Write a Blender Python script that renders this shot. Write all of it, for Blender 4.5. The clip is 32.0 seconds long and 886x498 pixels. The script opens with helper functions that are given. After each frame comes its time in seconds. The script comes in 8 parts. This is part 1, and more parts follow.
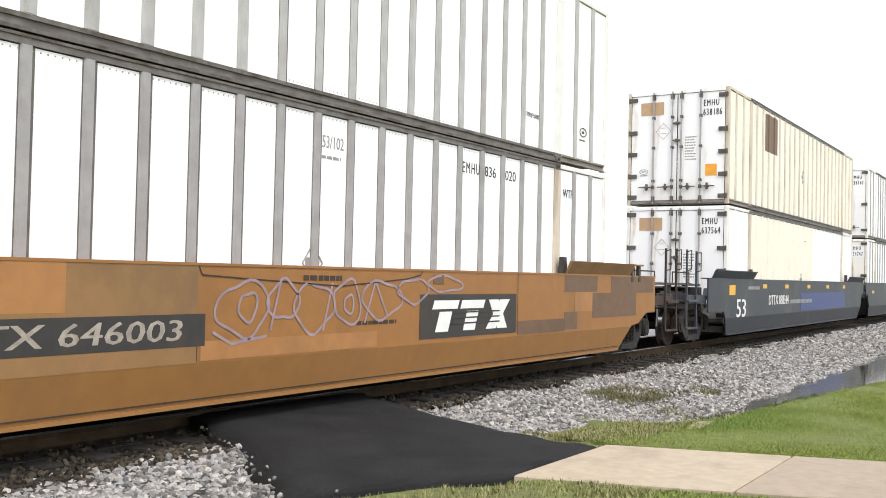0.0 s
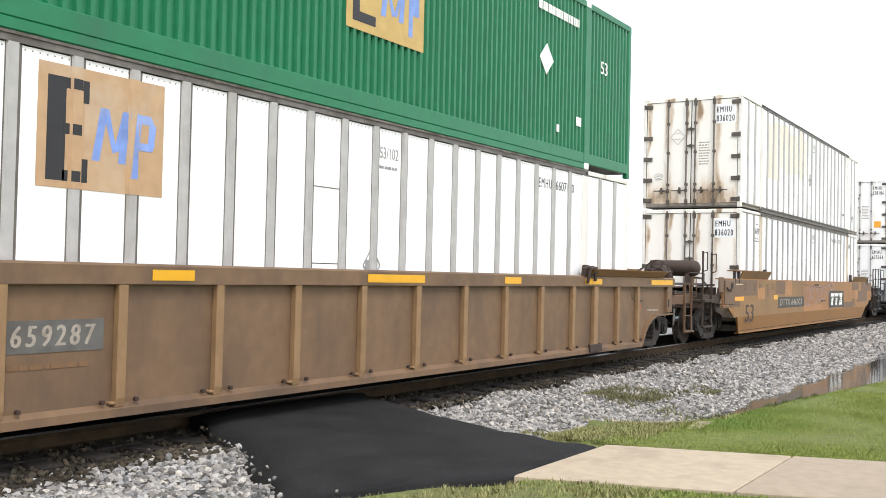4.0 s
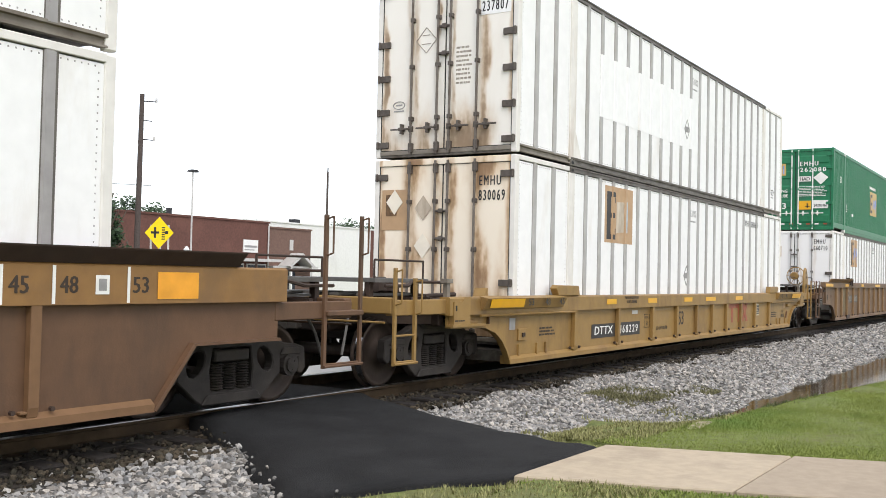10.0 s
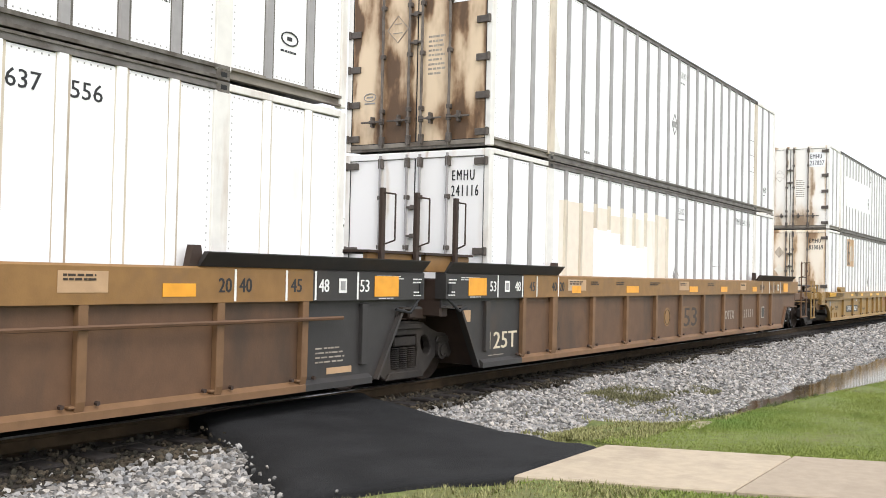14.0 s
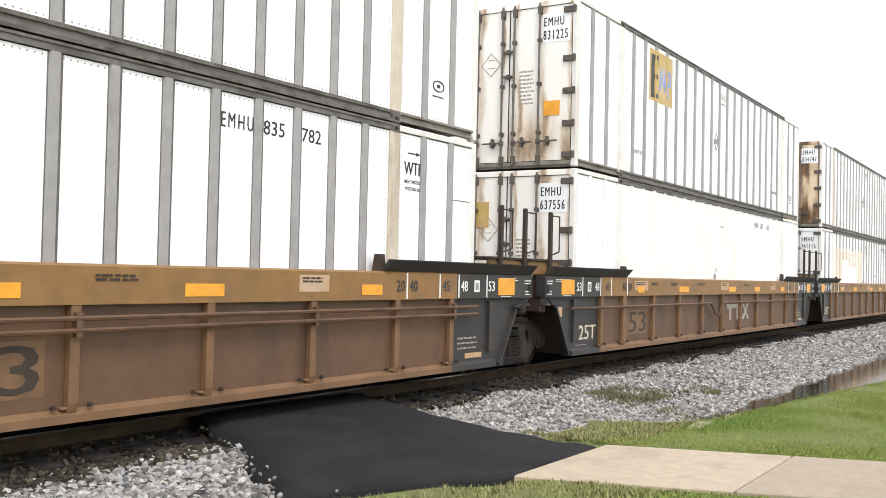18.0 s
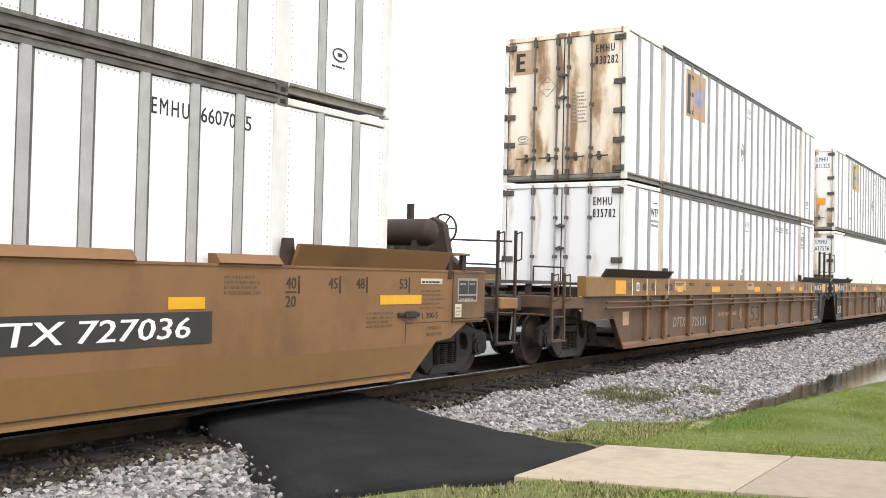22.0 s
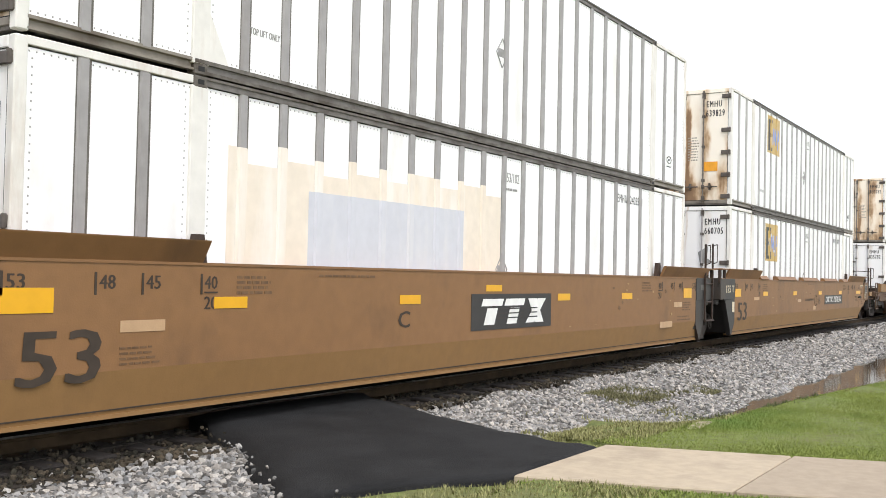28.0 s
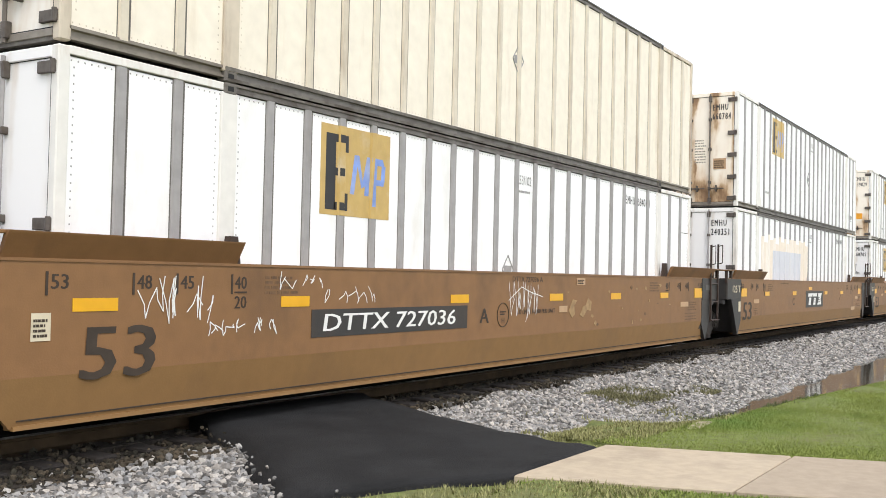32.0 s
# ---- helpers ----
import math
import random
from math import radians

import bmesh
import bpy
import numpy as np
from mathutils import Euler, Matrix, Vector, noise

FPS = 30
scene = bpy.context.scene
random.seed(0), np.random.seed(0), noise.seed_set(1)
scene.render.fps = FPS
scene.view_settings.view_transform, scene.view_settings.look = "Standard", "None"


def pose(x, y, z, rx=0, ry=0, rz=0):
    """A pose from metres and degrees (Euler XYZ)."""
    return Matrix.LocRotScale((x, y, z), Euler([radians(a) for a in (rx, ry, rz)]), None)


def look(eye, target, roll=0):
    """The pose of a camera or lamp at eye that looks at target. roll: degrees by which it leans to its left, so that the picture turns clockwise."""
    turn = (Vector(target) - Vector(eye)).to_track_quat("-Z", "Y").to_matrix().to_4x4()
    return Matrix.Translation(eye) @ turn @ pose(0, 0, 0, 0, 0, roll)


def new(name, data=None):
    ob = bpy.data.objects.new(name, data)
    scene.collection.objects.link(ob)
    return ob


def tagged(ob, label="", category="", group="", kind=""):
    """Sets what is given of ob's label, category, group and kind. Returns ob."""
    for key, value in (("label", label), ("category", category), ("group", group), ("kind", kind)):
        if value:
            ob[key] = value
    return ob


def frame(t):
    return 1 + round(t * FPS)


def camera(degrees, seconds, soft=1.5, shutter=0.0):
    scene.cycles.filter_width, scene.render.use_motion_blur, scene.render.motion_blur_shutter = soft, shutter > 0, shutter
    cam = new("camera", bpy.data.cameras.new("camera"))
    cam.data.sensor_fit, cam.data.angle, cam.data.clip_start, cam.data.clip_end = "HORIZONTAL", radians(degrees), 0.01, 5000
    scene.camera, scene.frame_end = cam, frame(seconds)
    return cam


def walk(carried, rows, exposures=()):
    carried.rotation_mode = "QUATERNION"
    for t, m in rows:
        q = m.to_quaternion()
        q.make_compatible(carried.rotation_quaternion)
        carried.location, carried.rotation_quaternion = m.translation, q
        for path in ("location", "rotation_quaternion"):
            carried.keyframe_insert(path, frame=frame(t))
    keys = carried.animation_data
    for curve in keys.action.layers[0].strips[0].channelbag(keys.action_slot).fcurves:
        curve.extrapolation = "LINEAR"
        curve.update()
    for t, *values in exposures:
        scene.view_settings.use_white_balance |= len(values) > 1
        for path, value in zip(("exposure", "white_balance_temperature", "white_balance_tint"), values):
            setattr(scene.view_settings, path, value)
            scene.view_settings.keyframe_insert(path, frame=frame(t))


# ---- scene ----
# x runs along the track (the train goes towards +x), y across it, z = 0 is the top of the rails.
YC = 8.355                      # centre line of the track
TRAVEL = [0.00, 6.32, 12.54, 18.68, 24.74, 30.73, 36.66, 42.53, 48.35, 54.13, 59.88, 65.61, 71.31, 76.99, 82.66, 88.31, 93.93, 99.52, 105.07, 110.57, 116.02, 121.41, 126.73, 131.99, 137.17, 142.27, 147.31, 152.31, 157.32, 162.33, 167.35, 172.38, 177.42]
EYE = Vector((0.0, 0.0, 1.45))
YAW, PITCH, ROLL = 31.994, 1.468, 1.263
AHEAD = Vector((math.cos(radians(YAW)) * math.cos(radians(PITCH)), math.sin(radians(YAW)) * math.cos(radians(PITCH)), math.sin(radians(PITCH))))
cam = camera(47.42, 32.0, soft=0.85)
walk(cam, [(0.0, look(EYE, EYE + AHEAD, ROLL)), (32.0, look(EYE, EYE + AHEAD, ROLL))],
     # the camera meters anew as white and coloured loads pass
     [(t, 0.38 + e) for t, e in ((0, 0.02), (1, -0.05), (2, 0.08), (5, 0.08), (6, 0.07), (7, -0.12), (8, -0.26), (9, -0.28), (10, -0.22), (11, -0.10), (12, -0.12), (13, -0.08), (14, 0.02), (17, -0.08), (18, 0.03), (19, 0.04), (20, -0.06), (21, 0.05), (23, -0.04), (24, -0.07), (25, -0.07), (28, -0.05), (29, 0.08), (30, 0.12), (32, -0.08))])

# ---- light: bright overcast sky, a weak wide sun high behind the camera ----
world = bpy.data.worlds.new("overcast_sky")
scene.world = world
world.use_nodes = True
wn, wl = world.node_tree.nodes, world.node_tree.links
wn.clear()
sky = wn.new("ShaderNodeTexSky")
sky.sky_type, sky.sun_disc = "NISHITA", False
sky.sun_elevation, sky.sun_rotation = radians(52), radians(215)
sky_bg, cloud_bg = wn.new("ShaderNodeBackground"), wn.new("ShaderNodeBackground")
sky_bg.inputs["Strength"].default_value = 0.05
cloud_bg.inputs["Color"].default_value = (0.957, 0.966, 1.0, 1)
cloud_bg.inputs["Strength"].default_value = 1.0
both, wout = wn.new("ShaderNodeAddShader"), wn.new("ShaderNodeOutputWorld")
wl.new(sky.outputs["Color"], sky_bg.inputs["Color"])
wl.new(sky_bg.outputs[0], both.inputs[0])
wl.new(cloud_bg.outputs[0], both.inputs[1])
wl.new(both.outputs[0], wout.inputs["Surface"])
sun_data = bpy.data.lights.new("sun", "SUN")
sun_data.energy, sun_data.angle, sun_data.color = 1.7, radians(25), (1.0, 0.97, 0.945)
sun = new("sun", sun_data)
sun.matrix_basis = look((-9, -13, 20), (0, 0, 0))


# ---- materials ----
def material(name, base, rough=0.6, metal=0.0, vary=0.12, scale=6.0, dirt=None, dirt_amount=0.3, dirt_scale=1.2, streak=0.0, bump=0.15,
             bump_scale=60.0, island=0.0, spec=0.4, tint=None):
    """Base colour with fine grain, broad dirt (or streaks running down), and fine relief. tint: a second colour that some islands take on."""
    m = bpy.data.materials.new(name)
    m.use_nodes = True
    n, l = m.node_tree.nodes, m.node_tree.links
    b = n["Principled BSDF"]
    b.inputs["Roughness"].default_value, b.inputs["Metallic"].default_value = rough, metal
    b.inputs["Specular IOR Level"].default_value = spec
    tc, info = n.new("ShaderNodeTexCoord"), n.new("ShaderNodeObjectInfo")
    shift = n.new("ShaderNodeVectorMath")
    shift.operation = "ADD"
    mul = n.new("ShaderNodeMath")
    mul.operation, mul.inputs[1].default_value = "MULTIPLY", 37.0
    l.new(info.outputs["Random"], mul.inputs[0])
    l.new(tc.outputs["Object"], shift.inputs[0])
    l.new(mul.outputs[0], shift.inputs[1])
    grain = n.new("ShaderNodeTexNoise")
    grain.inputs["Scale"].default_value, grain.inputs["Detail"].default_value = scale, 6.0
    l.new(shift.outputs[0], grain.inputs["Vector"])
    ramp = n.new("ShaderNodeMapRange")
    ramp.inputs["From Min"].default_value, ramp.inputs["From Max"].default_value = 0.3, 0.7
    ramp.inputs["To Min"].default_value, ramp.inputs["To Max"].default_value = 1 - vary, 1 + vary
    l.new(grain.outputs["Fac"], ramp.inputs["Value"])
    hsv = n.new("ShaderNodeHueSaturation")
    hsv.inputs["Color"].default_value = (*base, 1)
    if island:
        geo = n.new("ShaderNodeNewGeometry")
        r2 = n.new("ShaderNodeMapRange")
        r2.inputs["To Min"].default_value, r2.inputs["To Max"].default_value = 1 - island, 1 + island
        l.new(geo.outputs["Random Per Island"], r2.inputs["Value"])
        mm = n.new("ShaderNodeMath")
        mm.operation = "MULTIPLY"
        l.new(r2.outputs[0], mm.inputs[0])
        l.new(ramp.outputs[0], mm.inputs[1])
        l.new(mm.outputs[0], hsv.inputs["Value"])
    else:
        l.new(ramp.outputs[0], hsv.inputs["Value"])
    colour = hsv.outputs["Color"]
    if tint:
        turn = n.new("ShaderNodeMath")
        turn.operation, turn.inputs[1].default_value = "MULTIPLY", 7.31
        part_of = n.new("ShaderNodeMath")
        part_of.operation = "FRACT"
        l.new(geo.outputs["Random Per Island"], turn.inputs[0])
        l.new(turn.outputs[0], part_of.inputs[0])
        blend = n.new("ShaderNodeMix")
        blend.data_type = "RGBA"
        l.new(part_of.outputs[0], blend.inputs["Factor"])
        blend.inputs["A"].default_value, blend.inputs["B"].default_value = (*base, 1), (*tint, 1)
        l.new(blend.outputs["Result"], hsv.inputs["Color"])
    if dirt:
        stretch = n.new("ShaderNodeMapping")
        stretch.inputs["Scale"].default_value = (1, 1, 1 - 0.9 * streak)
        l.new(shift.outputs[0], stretch.inputs["Vector"])
        broad = n.new("ShaderNodeTexNoise")
        broad.inputs["Scale"].default_value, broad.inputs["Detail"].default_value = dirt_scale, 8.0
        broad.inputs["Roughness"].default_value = 0.62
        l.new(stretch.outputs[0], broad.inputs["Vector"])
        mr = n.new("ShaderNodeMapRange")
        mr.inputs["From Min"].default_value, mr.inputs["From Max"].default_value = 0.62 - 0.35 * dirt_amount, 0.85 - 0.46 * dirt_amount
        mr.inputs["To Max"].default_value = min(1.0, 0.45 + dirt_amount)
        l.new(broad.outputs["Fac"], mr.inputs["Value"])
        mask = mr.outputs[0]
        mix = n.new("ShaderNodeMix")
        mix.data_type = "RGBA"
        l.new(mask, mix.inputs["Factor"])
        l.new(colour, mix.inputs["A"])
        mix.inputs["B"].default_value = (*dirt, 1)
        colour = mix.outputs["Result"]
    l.new(colour, b.inputs["Base Color"])
    if bump:
        fine = n.new("ShaderNodeTexNoise")
        fine.inputs["Scale"].default_value, fine.inputs["Detail"].default_value = bump_scale, 4.0
        l.new(tc.outputs["Object"], fine.inputs["Vector"])
        bp = n.new("ShaderNodeBump")
        bp.inputs["Strength"].default_value, bp.inputs["Distance"].default_value = bump, 0.01
        l.new(fine.outputs["Fac"], bp.inputs["Height"])
        l.new(bp.outputs[0], b.inputs["Normal"])
    return m


def door_paint(name, base, rust, dark, blotch, low, rods, wide=0.10):
    """Painted door steel: soft blotches, rust run down beside the lock rods, brown stains rising from the sill."""
    m = bpy.data.materials.new(name)
    m.use_nodes = True
    n, l = m.node_tree.nodes, m.node_tree.links
    b = n["Principled BSDF"]
    b.inputs["Roughness"].default_value, b.inputs["Specular IOR Level"].default_value = 0.5, 0.35

    def math_node(op, a, c=None, clamp=False):
        q = n.new("ShaderNodeMath")
        q.operation, q.use_clamp = op, clamp
        for k, v in enumerate((a, c)):
            if v is None:
                continue
            if isinstance(v, float):
                q.inputs[k].default_value = v
            else:
                l.new(v, q.inputs[k])
        return q.outputs[0]

    def span(v, a, c, lo=0.0, hi=1.0):
        q = n.new("ShaderNodeMapRange")
        q.interpolation_type = "SMOOTHSTEP"
        for key, val in (("From Min", a), ("From Max", c), ("To Min", lo), ("To Max", hi)):
            q.inputs[key].default_value = val
        l.new(v, q.inputs["Value"])
        return q.outputs[0]

    def cloud(scale, stretch, detail):
        mp, q = n.new("ShaderNodeMapping"), n.new("ShaderNodeTexNoise")
        mp.inputs["Scale"].default_value = (1, 1, stretch)
        l.new(shift.outputs[0], mp.inputs["Vector"])
        q.inputs["Scale"].default_value, q.inputs["Detail"].default_value = scale, detail
        l.new(mp.outputs[0], q.inputs["Vector"])
        return q.outputs["Fac"]

    tc, info, shift = n.new("ShaderNodeTexCoord"), n.new("ShaderNodeObjectInfo"), n.new("ShaderNodeVectorMath")
    shift.operation = "ADD"
    l.new(tc.outputs["Object"], shift.inputs[0])
    l.new(math_node("MULTIPLY", info.outputs["Random"], 41.0), shift.inputs[1])
    sep = n.new("ShaderNodeSeparateXYZ")
    l.new(tc.outputs["Object"], sep.inputs[0])
    soft, runs, specks = cloud(1.7, 0.45, 4.0), cloud(7.0, 0.07, 3.0), cloud(16.0, 0.6, 5.0)
    wander = math_node("ADD", sep.outputs["Y"], math_node("MULTIPLY", math_node("SUBTRACT", soft, 0.5), 0.45))
    near = None
    for at, w in ((-0.68, wide), (0.54, wide * 0.8), (0.66, wide * 0.7), (-0.16, wide * 0.5), (0.13, wide * 0.4), (-1.17, 0.05), (1.17, 0.06)):
        d = math_node("ABSOLUTE", math_node("SUBTRACT", wander, at))
        k = span(d, w * 1.6, w * 0.1)
        near = k if near is None else math_node("MAXIMUM", near, k)
    rise = span(sep.outputs["Z"], 1.35, 0.12)
    rod_part = math_node("MULTIPLY", math_node("MULTIPLY", near, span(soft, 0.22, 0.72)), rods)
    low_part = math_node("MULTIPLY", math_node("MULTIPLY", rise, span(soft, 0.25, 0.72)), low)
    blot_part = math_node("MULTIPLY", span(soft, 0.38, 0.78), blotch)
    total = math_node("ADD", math_node("MAXIMUM", rod_part, low_part), blot_part)
    total = math_node("MULTIPLY", total, span(runs, 0.25, 0.72, 0.72, 1.18), True)
    total = math_node("MULTIPLY", total, span(specks, 0.30, 0.66, 0.90, 1.06), True)
    first, second = n.new("ShaderNodeMix"), n.new("ShaderNodeMix")
    for mix, fac in ((first, span(total, 0.0, 0.80)), (second, span(total, 0.42, 1.0, 0.0, 0.85))):
        mix.data_type = "RGBA"
        l.new(fac, mix.inputs["Factor"])
    first.inputs["A"].default_value, first.inputs["B"].default_value = (*base, 1), (*rust, 1)
    second.inputs["B"].default_value = (*dark, 1)
    l.new(first.outputs["Result"], second.inputs["A"])
    l.new(second.outputs["Result"], b.inputs["Base Color"])
    bp = n.new("ShaderNodeBump")
    bp.inputs["Strength"].default_value, bp.inputs["Distance"].default_value = 0.08, 0.01
    l.new(specks, bp.inputs["Height"])
    l.new(bp.outputs[0], b.inputs["Normal"])
    return m


M = dict(
    white=material("white_paint", (0.88, 0.87, 0.86), 0.45, vary=0.03, dirt=(0.62, 0.55, 0.45), dirt_amount=0.10, streak=0.8, bump=0.08, bump_scale=5),
    cream=material("cream_paint", (0.84, 0.765, 0.64), 0.5, vary=0.05, dirt=(0.60, 0.47, 0.33), dirt_amount=0.18, streak=0.9, dirt_scale=2.2, bump=0.08, bump_scale=5),
    cream_pale=material("pale_cream_paint", (0.87, 0.835, 0.77), 0.5, vary=0.03, dirt=(0.76, 0.65, 0.50), dirt_amount=0.25, streak=0.93, dirt_scale=2.4, bump=0.08, bump_scale=5),
    pale_post=material("weathered_pale_post", (0.425, 0.41, 0.395), 0.55, vary=0.1, dirt=(0.28, 0.25, 0.22), dirt_amount=0.28, streak=0.8, dirt_scale=3),
    ochre_low=material("ochre_orange_lower_paint", (0.295, 0.142, 0.042), 0.5, vary=0.07, dirt=(0.21, 0.105, 0.04), dirt_amount=0.25, streak=0.3, dirt_scale=0.8),
    grimy_ochre=material("grimy_brown_car_paint_with_olive", (0.176, 0.106, 0.058), 0.6, vary=0.1, dirt=(0.105, 0.066, 0.042), dirt_amount=0.42, streak=0.6, dirt_scale=1.0),
    rib_tan=material("worn_tan_rib", (0.262, 0.160, 0.078), 0.6, vary=0.12, dirt=(0.14, 0.078, 0.04), dirt_amount=0.3, streak=0.8),
    deck=material("dull_grey_steel_grating", (0.135, 0.128, 0.118), 0.6, 0.3, vary=0.2, dirt=(0.08, 0.06, 0.045), dirt_amount=0.3),
    cream_post=material("grimy_cream_post", (0.66, 0.585, 0.47), 0.55, vary=0.08, dirt=(0.34, 0.25, 0.17), dirt_amount=0.3, streak=0.9, dirt_scale=3),
    seam_and_shade=material("grimy_dark_seam", (0.13, 0.115, 0.10), 0.7, vary=0.2, bump=0),
    worn_rib=material("worn_ochre_brown_rib", (0.185, 0.100, 0.047), 0.6, vary=0.12, dirt=(0.088, 0.05104, 0.0264), dirt_amount=0.3, streak=0.7),
    tan_block=material("dull_tan_repaint", (0.262, 0.142, 0.054), 0.55, vary=0.07, dirt=(0.17, 0.10, 0.047), dirt_amount=0.35, streak=0.3, dirt_scale=1.0),
    faded_ink=material("faded_grey_lettering", (0.35, 0.305, 0.25), 0.6, vary=0.2, scale=12, dirt=(0.2, 0.15, 0.11), dirt_amount=0.3, dirt_scale=5, bump=0),
    cream_ink=material("yellowed_lettering", (0.62, 0.54, 0.39), 0.6, vary=0.1, bump=0),
    pale_blue=material("bleached_blue_ink", (0.42, 0.50, 0.58), 0.6, vary=0.15, dirt=(0.55, 0.47, 0.38), dirt_amount=0.4, dirt_scale=3, bump=0),
    tan_patch=material("faded_tan_paint", (0.80, 0.70, 0.585), 0.55, vary=0.05, dirt=(0.88, 0.84, 0.79), dirt_amount=0.40, streak=0.9, dirt_scale=1.3, bump=0.05),
    lilac_patch=material("grey_lilac_paint", (0.60, 0.60, 0.645), 0.5, vary=0.04, dirt=(0.70, 0.68, 0.68), dirt_amount=0.35, streak=0.8, dirt_scale=1.5, bump=0.05),
    galvanised=material("dull_galvanised_steel", (0.345, 0.328, 0.320), 0.55, 0.15, vary=0.10, dirt=(0.21, 0.18, 0.165), dirt_amount=0.18, streak=0.6),
    rod_steel=material("grimy_lock_rod_steel", (0.155, 0.132, 0.112), 0.6, 0.1, vary=0.2, scale=14, dirt=(0.07, 0.05, 0.036), dirt_amount=0.35, dirt_scale=4),
    hardware=material("dark_door_hardware", (0.105, 0.088, 0.075), 0.6, 0.1, vary=0.2, scale=14, dirt=(0.05, 0.034, 0.024), dirt_amount=0.35, dirt_scale=5),
    rail_grey=material("dull_grey_rail_steel", (0.165, 0.150, 0.138), 0.6, 0.1, vary=0.22, scale=12, dirt=(0.06, 0.045, 0.035), dirt_amount=0.4, dirt_scale=3.0),
    dark_rail=material("grimy_steel_rail", (0.1457, 0.1302, 0.1116), 0.6, 0.1, vary=0.25, scale=14, dirt=(0.0558, 0.0403, 0.0279), dirt_amount=0.45, dirt_scale=3.0),
    rail_edge=material("weathered beige steel edge", (0.245, 0.215, 0.178), 0.55, vary=0.18, scale=10, dirt=(0.11, 0.082, 0.06), dirt_amount=0.38, dirt_scale=2.5),
    post=material("worn_cream_steel_post", (0.594, 0.513, 0.405), 0.55, vary=0.08, dirt=(0.297, 0.216, 0.153), dirt_amount=0.35, streak=0.9, dirt_scale=3),
    post_white=material("worn_white_steel_post", (0.76, 0.73, 0.68), 0.5, vary=0.06, dirt=(0.45, 0.33, 0.24), dirt_amount=0.22, streak=0.9, dirt_scale=3),
    door=door_paint("white_door_paint", (0.87, 0.85, 0.83), (0.66, 0.56, 0.46), (0.34, 0.25, 0.17), 0.10, 0.30, 0.45, 0.06),
    door_stained=door_paint("stained_white_door_paint", (0.88, 0.84, 0.77), (0.62, 0.48, 0.34), (0.25, 0.165, 0.10), 0.20, 0.85, 0.85, 0.09),
    door_dark=door_paint("brown_rusted_door_paint", (0.74, 0.58, 0.40), (0.30, 0.175, 0.09), (0.085, 0.047, 0.025), 0.75, 0.80, 1.0, 0.18),
    door_ochre=door_paint("ochre_stained_door_paint", (0.90, 0.80, 0.66), (0.62, 0.43, 0.255), (0.25, 0.145, 0.078), 0.50, 0.85, 0.85, 0.17),
    scrape_tan=material("pale_scraped_paint", (0.335, 0.215, 0.100), 0.6, vary=0.25, scale=9, bump=0),
    door_rusty=door_paint("rusty_door_paint", (0.89, 0.81, 0.69), (0.58, 0.39, 0.22), (0.20, 0.11, 0.058), 0.38, 1.0, 0.90, 0.13),
    green=material("green_paint", (0.0125, 0.168, 0.072), 0.42, vary=0.08, dirt=(0.032, 0.108, 0.065), dirt_amount=0.2, streak=0.8, bump=0.06, bump_scale=8),
    yellow_plate=material("ochre_logo_panel", (0.527, 0.357, 0.119), 0.5, vary=0.08, dirt=(0.6375, 0.578, 0.4675), dirt_amount=0.2),
    tan_plate=material("faded_tan_logo_panel", (0.476, 0.306, 0.17), 0.55, vary=0.08, dirt=(0.527, 0.425, 0.323), dirt_amount=0.25),
    blue_ink=material("faded_blue_ink", (0.19, 0.29, 0.62), 0.5, vary=0.2, dirt=(0.5, 0.5, 0.55), dirt_amount=0.3),
    black_ink=material("black_ink", (0.025, 0.024, 0.026), 0.5, vary=0.1, bump=0),
    grey_ink=material("faded_grey_ink", (0.30, 0.29, 0.28), 0.6, vary=0.2, bump=0),
    brown_ink=material("dark_brown_stencil", (0.045, 0.031, 0.021), 0.6, vary=0.2, bump=0),
    white_ink=material("off_white_ink", (0.80, 0.79, 0.75), 0.5, vary=0.06, bump=0),
    olive_paint=material("dull_olive_repaint", (0.162, 0.118, 0.056), 0.6, vary=0.1, dirt=(0.13, 0.085, 0.046), dirt_amount=0.4, streak=0.5),
    faint_print=material("faint_worn_print", (0.145, 0.080, 0.038), 0.6, vary=0.3, scale=14, bump=0),
    red_ink=material("faded_red_ink", (0.31, 0.075, 0.035), 0.5, vary=0.2, scale=10, dirt=(0.29, 0.16, 0.05), dirt_amount=0.3, dirt_scale=4, bump=0),
    orange_ink=material("orange_ink", (0.80, 0.35, 0.03), 0.45, vary=0.1, dirt=(0.6, 0.36, 0.1), dirt_amount=0.2, bump=0),
    reflector=material("yellow_reflector", (0.738, 0.378, 0.0108), 0.35, vary=0.05, bump=0),
    yellow_car=material("ochre_yellow_car_paint", (0.2886, 0.1725, 0.0528), 0.5, vary=0.08, dirt=(0.1408, 0.07392, 0.02816), dirt_amount=0.30, streak=0.7, dirt_scale=1.4),
    tan_car=material("tan_car_paint", (0.2295, 0.1148, 0.04437), 0.55, vary=0.06, dirt=(0.1224, 0.06502, 0.0306), dirt_amount=0.28, streak=0.5, dirt_scale=0.9),
    tan_dull=material("grimy_tan_end_paint", (0.168, 0.092, 0.042), 0.6, vary=0.1, dirt=(0.10, 0.06, 0.034), dirt_amount=0.4, streak=0.5),
    # lighter copy of the tan: makes up in colour for light lost on the leaning wall
    tan_low_lit=material("tan_car_paint_low", (0.268, 0.147, 0.054), 0.55, vary=0.06, dirt=(0.19, 0.108, 0.048), dirt_amount=0.25, streak=0.2, dirt_scale=0.9),
